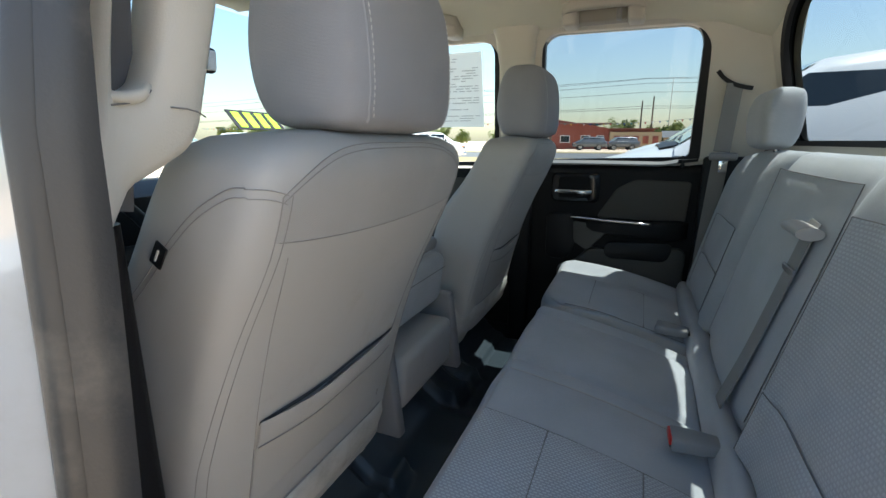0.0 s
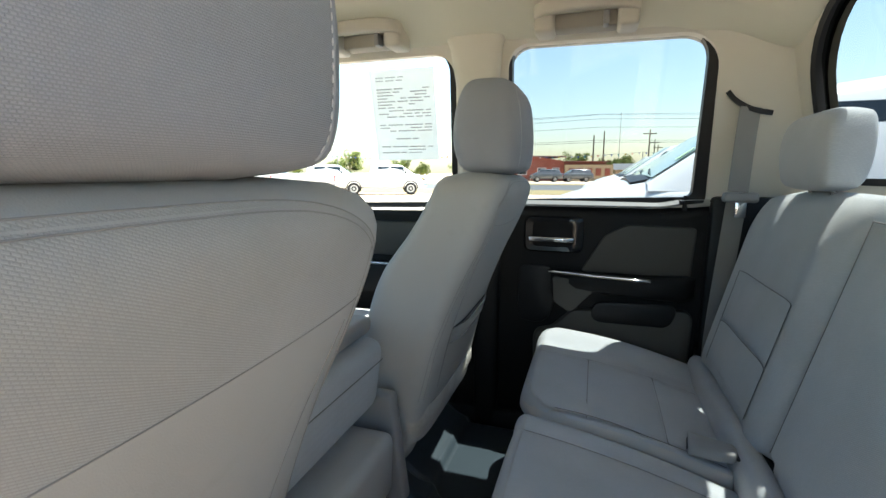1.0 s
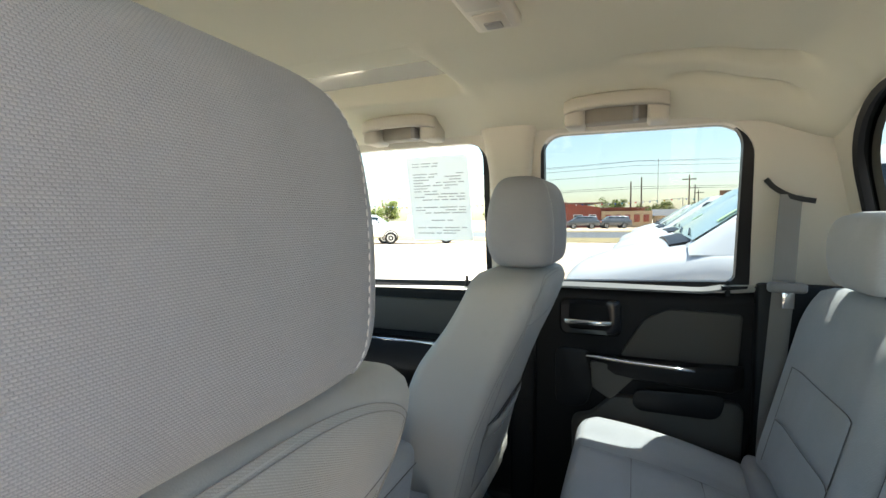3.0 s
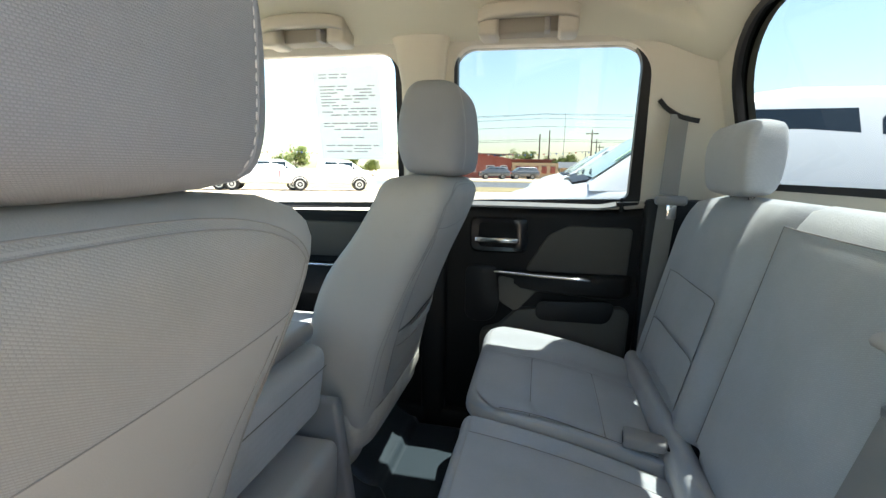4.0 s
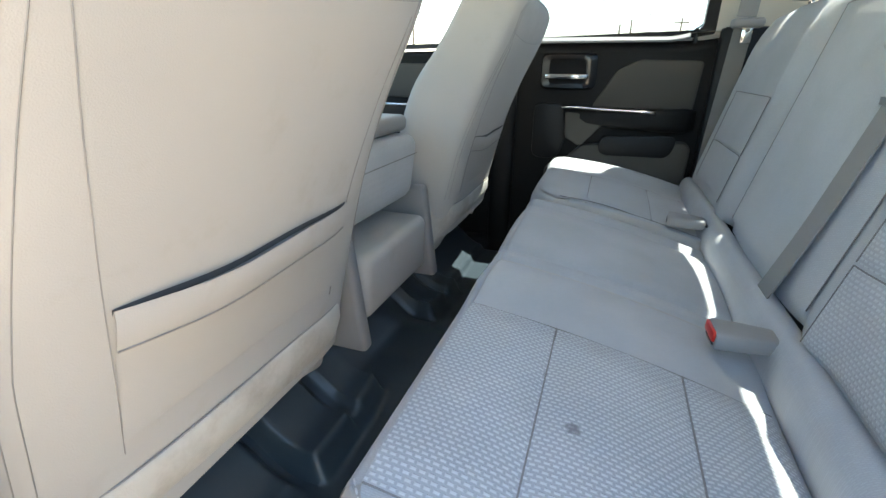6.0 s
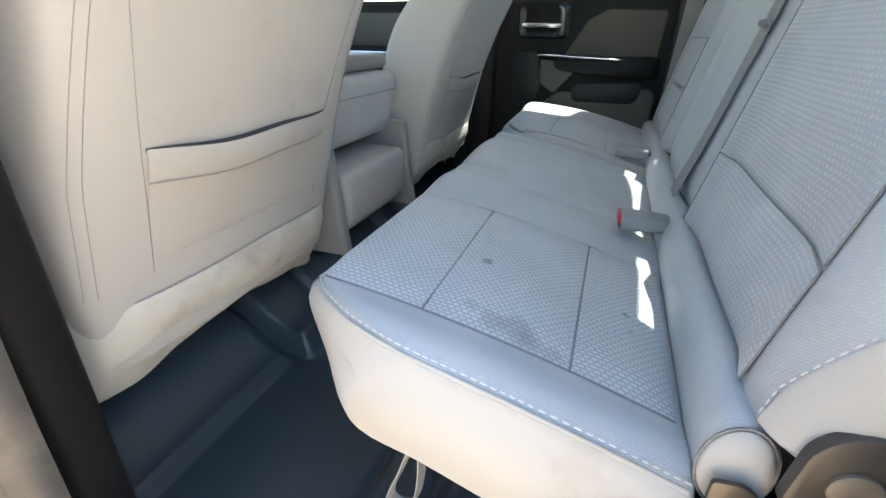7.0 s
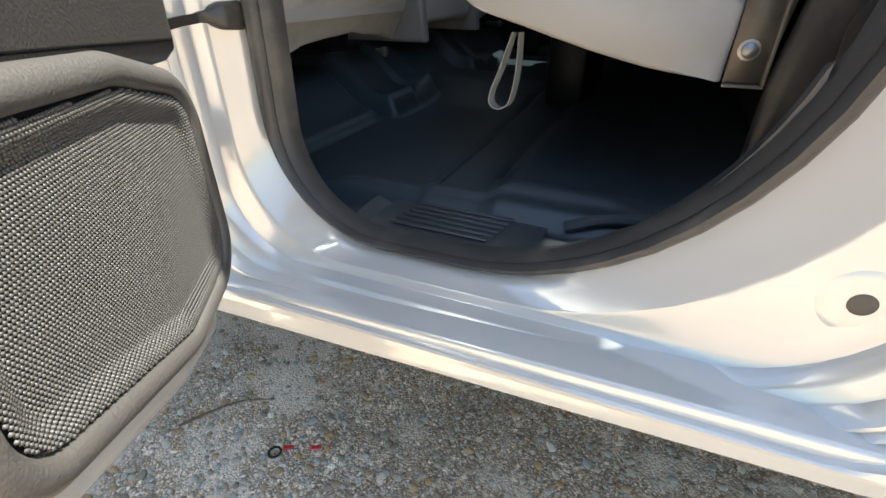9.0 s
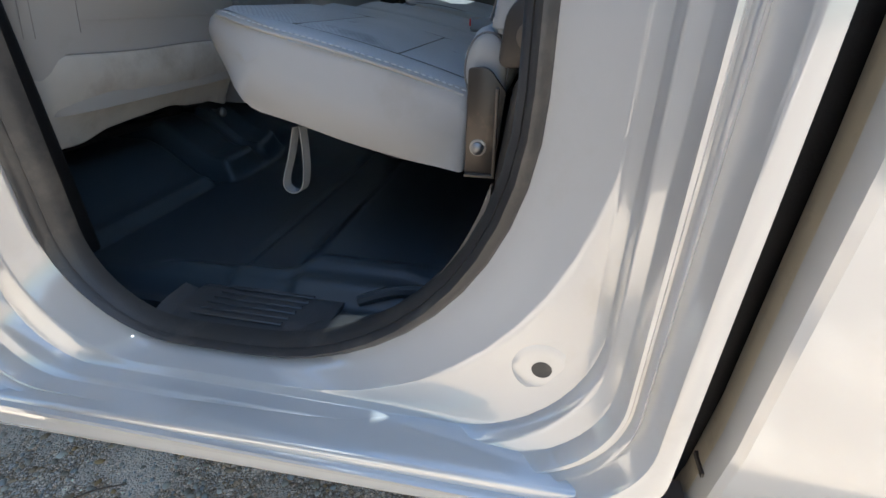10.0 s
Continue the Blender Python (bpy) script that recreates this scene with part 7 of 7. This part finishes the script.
part("roof", moved(joined(box(-0.4, 4.6, -0.5, 12.5, 4.1, 4.25), box(4.4, 13.2, -0.5, 12.5, 4.0, 4.15), box(12.8, 20.4, -0.5, 12.5, 3.15, 3.3)), BM), M_roof, bb)
part("annex", moved(box(13, 21, -0.6, -0.04, 0, 2.7, 0.0), BM), M_tanwall, bb, "tan front annex")
for x0, x1, z0, z1 in ((1.5, 2.4, 0, 2.2), (2.5, 3.4, 0, 2.2), (5.2, 6.8, 1.0, 2.2), (8.5, 10.0, 1.0, 2.2), (11, 12.2, 1.0, 2.2)):
    w = part("window", moved(box(x0, x1, -0.08, 0.02, z0, z1, 0.02), BM), M_paper, bb, "white framed opening")
    part("pane", moved(box(x0 + 0.12, x1 - 0.12, -0.10, 0.0, z0 + 0.12, z1 - 0.12), BM), M_glass_dark, w)
for k in range(5):
    w = part("window", moved(box(13.6 + 1.5 * k, 14.5 + 1.5 * k, -0.68, -0.55, 0.9, 2.1, 0.02), BM), M_brick, bb, "brown framed window")
hs = thing("tan_house", (10, 105, 0), "tan house with a grey gable roof beyond the road", "house")
part("wall", box(4, 12, 100, 110, 0, 2.0), M_tanwall, hs)
bm = bmesh.new()
vs = [bm.verts.new(p) for p in ((3.4, 99.4, 1.95), (12.6, 99.4, 1.95), (12.6, 110.6, 1.95), (3.4, 110.6, 1.95), (3.4, 105, 3.3), (12.6, 105, 3.3))]
for f in ((0, 1, 5, 4), (2, 3, 4, 5), (0, 4, 3), (1, 2, 5), (0, 3, 2, 1)):
    bm.faces.new([vs[i] for i in f])
part("roof", bm, M_road, hs)
part("window", box(7, 8.5, 99.9, 100.02, 1.0, 2.0), M_glass_dark, hs)
sg = thing("roadside_sign", (16, 100, 0), "brown roadside sign on a post", "sign")
part("post", box(15.9, 16.1, 100, 100.2, 0, 5), M_steel, sg)
part("board", box(14.9, 17.1, 99.8, 100.0, 4.2, 6.6, 0.05), shader("brown_sign", (0.22, 0.13, 0.08), rough=0.7), sg)

# poles and wires
M_wood = shader("weathered_pole", (0.10, 0.075, 0.055), rough=0.9, vary=0.2, vary_scale=3)
poles = [(9.6, 98, 9.6, True), (13.5, 125, 9.5, True), (16.0, 140, 9.0, True), (-0.6, 88, 8.0, False), (1.2, 92, 9.0, False), (-30, 70, 9.5, True), (-12, 66, 6.0, False)]
first_pole = None
for x, y, h, arm in poles:
    u = thing("utility_pole", (x, y, 0), "dark wooden utility pole across the road", "utility pole", "utility poles")
    first_pole = first_pole or u
    part("post", tube([(x, y, 0), (x, y, h)], [0.17, 0.11], 10), M_wood, u)
    if arm:
        part("crossarm", box(x - 1.2, x + 1.2, y - 0.07, y + 0.07, h - 0.9, h - 0.72), M_wood, u)
        for dx in (-1.1, -0.4, 0.4, 1.1):
            part("insulator", tube([(x + dx, y, h - 0.72), (x + dx, y, h - 0.55)], 0.05, 6), M_greytrim, u)
ms = thing("radio_mast", (5.6, 130, 0), "thin lattice radio mast on the skyline", "mast")
part("mast", tube([(5.6, 130, 0), (5.6, 130, 17)], [0.12, 0.05], 5), M_steel, ms)
for n, (y, z, sag) in enumerate(((66, 8.8, 0.6), (66, 8.2, 0.7), (67, 7.2, 0.6), (90, 11.5, 0.9), (66, 5.4, 0.5), (64, 5.0, 0.4))):
    part("wire", tube([(-90 + 6 * k, y, z - sag * math.sin(math.pi * ((-90 + 6 * k) % 60) / 60) + 0.02 * k) for k in range(31)], 0.022, 4), M_black, first_pole, "dark overhead wire")
# bunting over the lot
bt = thing("bunting", (-10, 46, 0), "strings of small coloured pennants over the lot", "bunting")
sagz = lambda x: 3.25 - 0.35 * math.sin(math.pi * ((x + 60) % 16) / 16)
for k in range(6):
    part("mast", tube([(-60 + 16 * k, 46, 0), (-60 + 16 * k, 46, 3.3)], 0.04, 6), M_steel, bt)
part("cord", tube([(-60 + 2 * k, 46, sagz(-60 + 2 * k)) for k in range(41)], 0.012, 4), M_belt, bt)
pen = [shader("pennant_" + n, c, rough=0.7) for n, c in (("red", (0.55, 0.04, 0.03)), ("white", (0.75, 0.75, 0.75)), ("blue", (0.05, 0.12, 0.45)), ("teal", (0.05, 0.35, 0.38)), ("yellow", (0.7, 0.5, 0.05)))]
for k in range(130):
    x = -60 + 0.6 * k
    b = bmesh.new()
    b.faces.new([b.verts.new(p) for p in ((x, 46, sagz(x)), (x + 0.18, 46.02, sagz(x + 0.18)), (x + 0.09, 46.05, sagz(x) - 0.20))])
    part("pennant", b, pen[k % 5], bt)

# trees
def leaf_material():
    m = shader("foliage", (0.10, 0.14, 0.03), rough=0.8, spec=0.2)
    nt = m.node_tree
    oi, rp = nt.nodes.new("ShaderNodeNewGeometry"), nt.nodes.new("ShaderNodeValToRGB")
    rp.color_ramp.elements[0].color, rp.color_ramp.elements[1].color = (0.07, 0.11, 0.025, 1), (0.22, 0.24, 0.06, 1)
    nt.links.new(oi.outputs["Random Per Island"], rp.inputs["Fac"])
    nt.links.new(rp.outputs["Color"], nt.nodes["Principled BSDF"].inputs["Base Color"])
    return m


M_leaf = leaf_material()


def tree(at, h, seed):
    rng = random.Random(seed)
    t = thing("tree", at, "leafy green tree on the skyline", "tree", "skyline trees")
    o = Vector(at)
    limbs = [tube([o, o + Vector((0.1, 0, h * 0.25)), o + Vector((0.05, 0.1, h * 0.5))], [0.22, 0.17, 0.11], 8)]
    tips = []
    for k in range(9):
        a = rng.uniform(0, 2 * math.pi)
        b = o + Vector((0, 0, h * rng.uniform(0.22, 0.48)))
        e = b + Vector((math.cos(a) * h * rng.uniform(0.2, 0.45), math.sin(a) * h * rng.uniform(0.2, 0.45), h * rng.uniform(0.12, 0.45)))
        limbs.append(tube([b, (b + e) / 2 + Vector((0, 0, 0.15)), e], [0.09, 0.06, 0.025], 6))
        tips += [e, (b + e * 2) / 3]
    part("trunk", joined(*limbs), M_wood, t)
    verts, faces = [], []
    for e in tips:
        rad = h * rng.uniform(0.10, 0.2)
        for k in range(110):
            d = Vector((rng.gauss(0, 1), rng.gauss(0, 1), rng.gauss(0, 0.7))).normalized() * rad * rng.random() ** 0.4
            c = e + d
            u = Vector((rng.gauss(0, 1), rng.gauss(0, 1), rng.gauss(0, 1))).normalized()
            v = u.orthogonal().normalized()
            s = h * rng.uniform(0.022, 0.045)
            k0 = len(verts)
            verts += [c - u * s, c + v * s * 0.6, c + u * s, c - v * s * 0.6]
            faces.append((k0, k0 + 1, k0 + 2, k0 + 3))
    me = bpy.data.meshes.new("crown")
    me.from_pydata([tuple(v) for v in verts], [], faces)
    me.materials.append(M_leaf)
    ob = new("crown", me)
    ob.parent = t
    ob.matrix_parent_inverse = Matrix.Translation(-o)
    return t


t0 = tree((0, 112, 0), 5.0, 1)
t1 = tree((6, 116, 0), 5.5, 2)
rng = random.Random(8)
for k in range(26):
    src = (t0, t1)[k % 2]
    x, y, sc = (-6 + 1.9 * k + rng.uniform(-1, 1), 112 + rng.uniform(-4, 18), rng.uniform(0.7, 1.15)) if k < 13 else (-20 - 5.0 * (k - 13) + rng.uniform(-2, 2), 62 + rng.uniform(-8, 12), rng.uniform(0.6, 1.0))
    copy_thing(src, Matrix.Translation((x, y, 0)) @ Matrix.Rotation(rng.uniform(0, 6), 4, "Z") @ Matrix.Diagonal((sc, sc, sc, 1)))
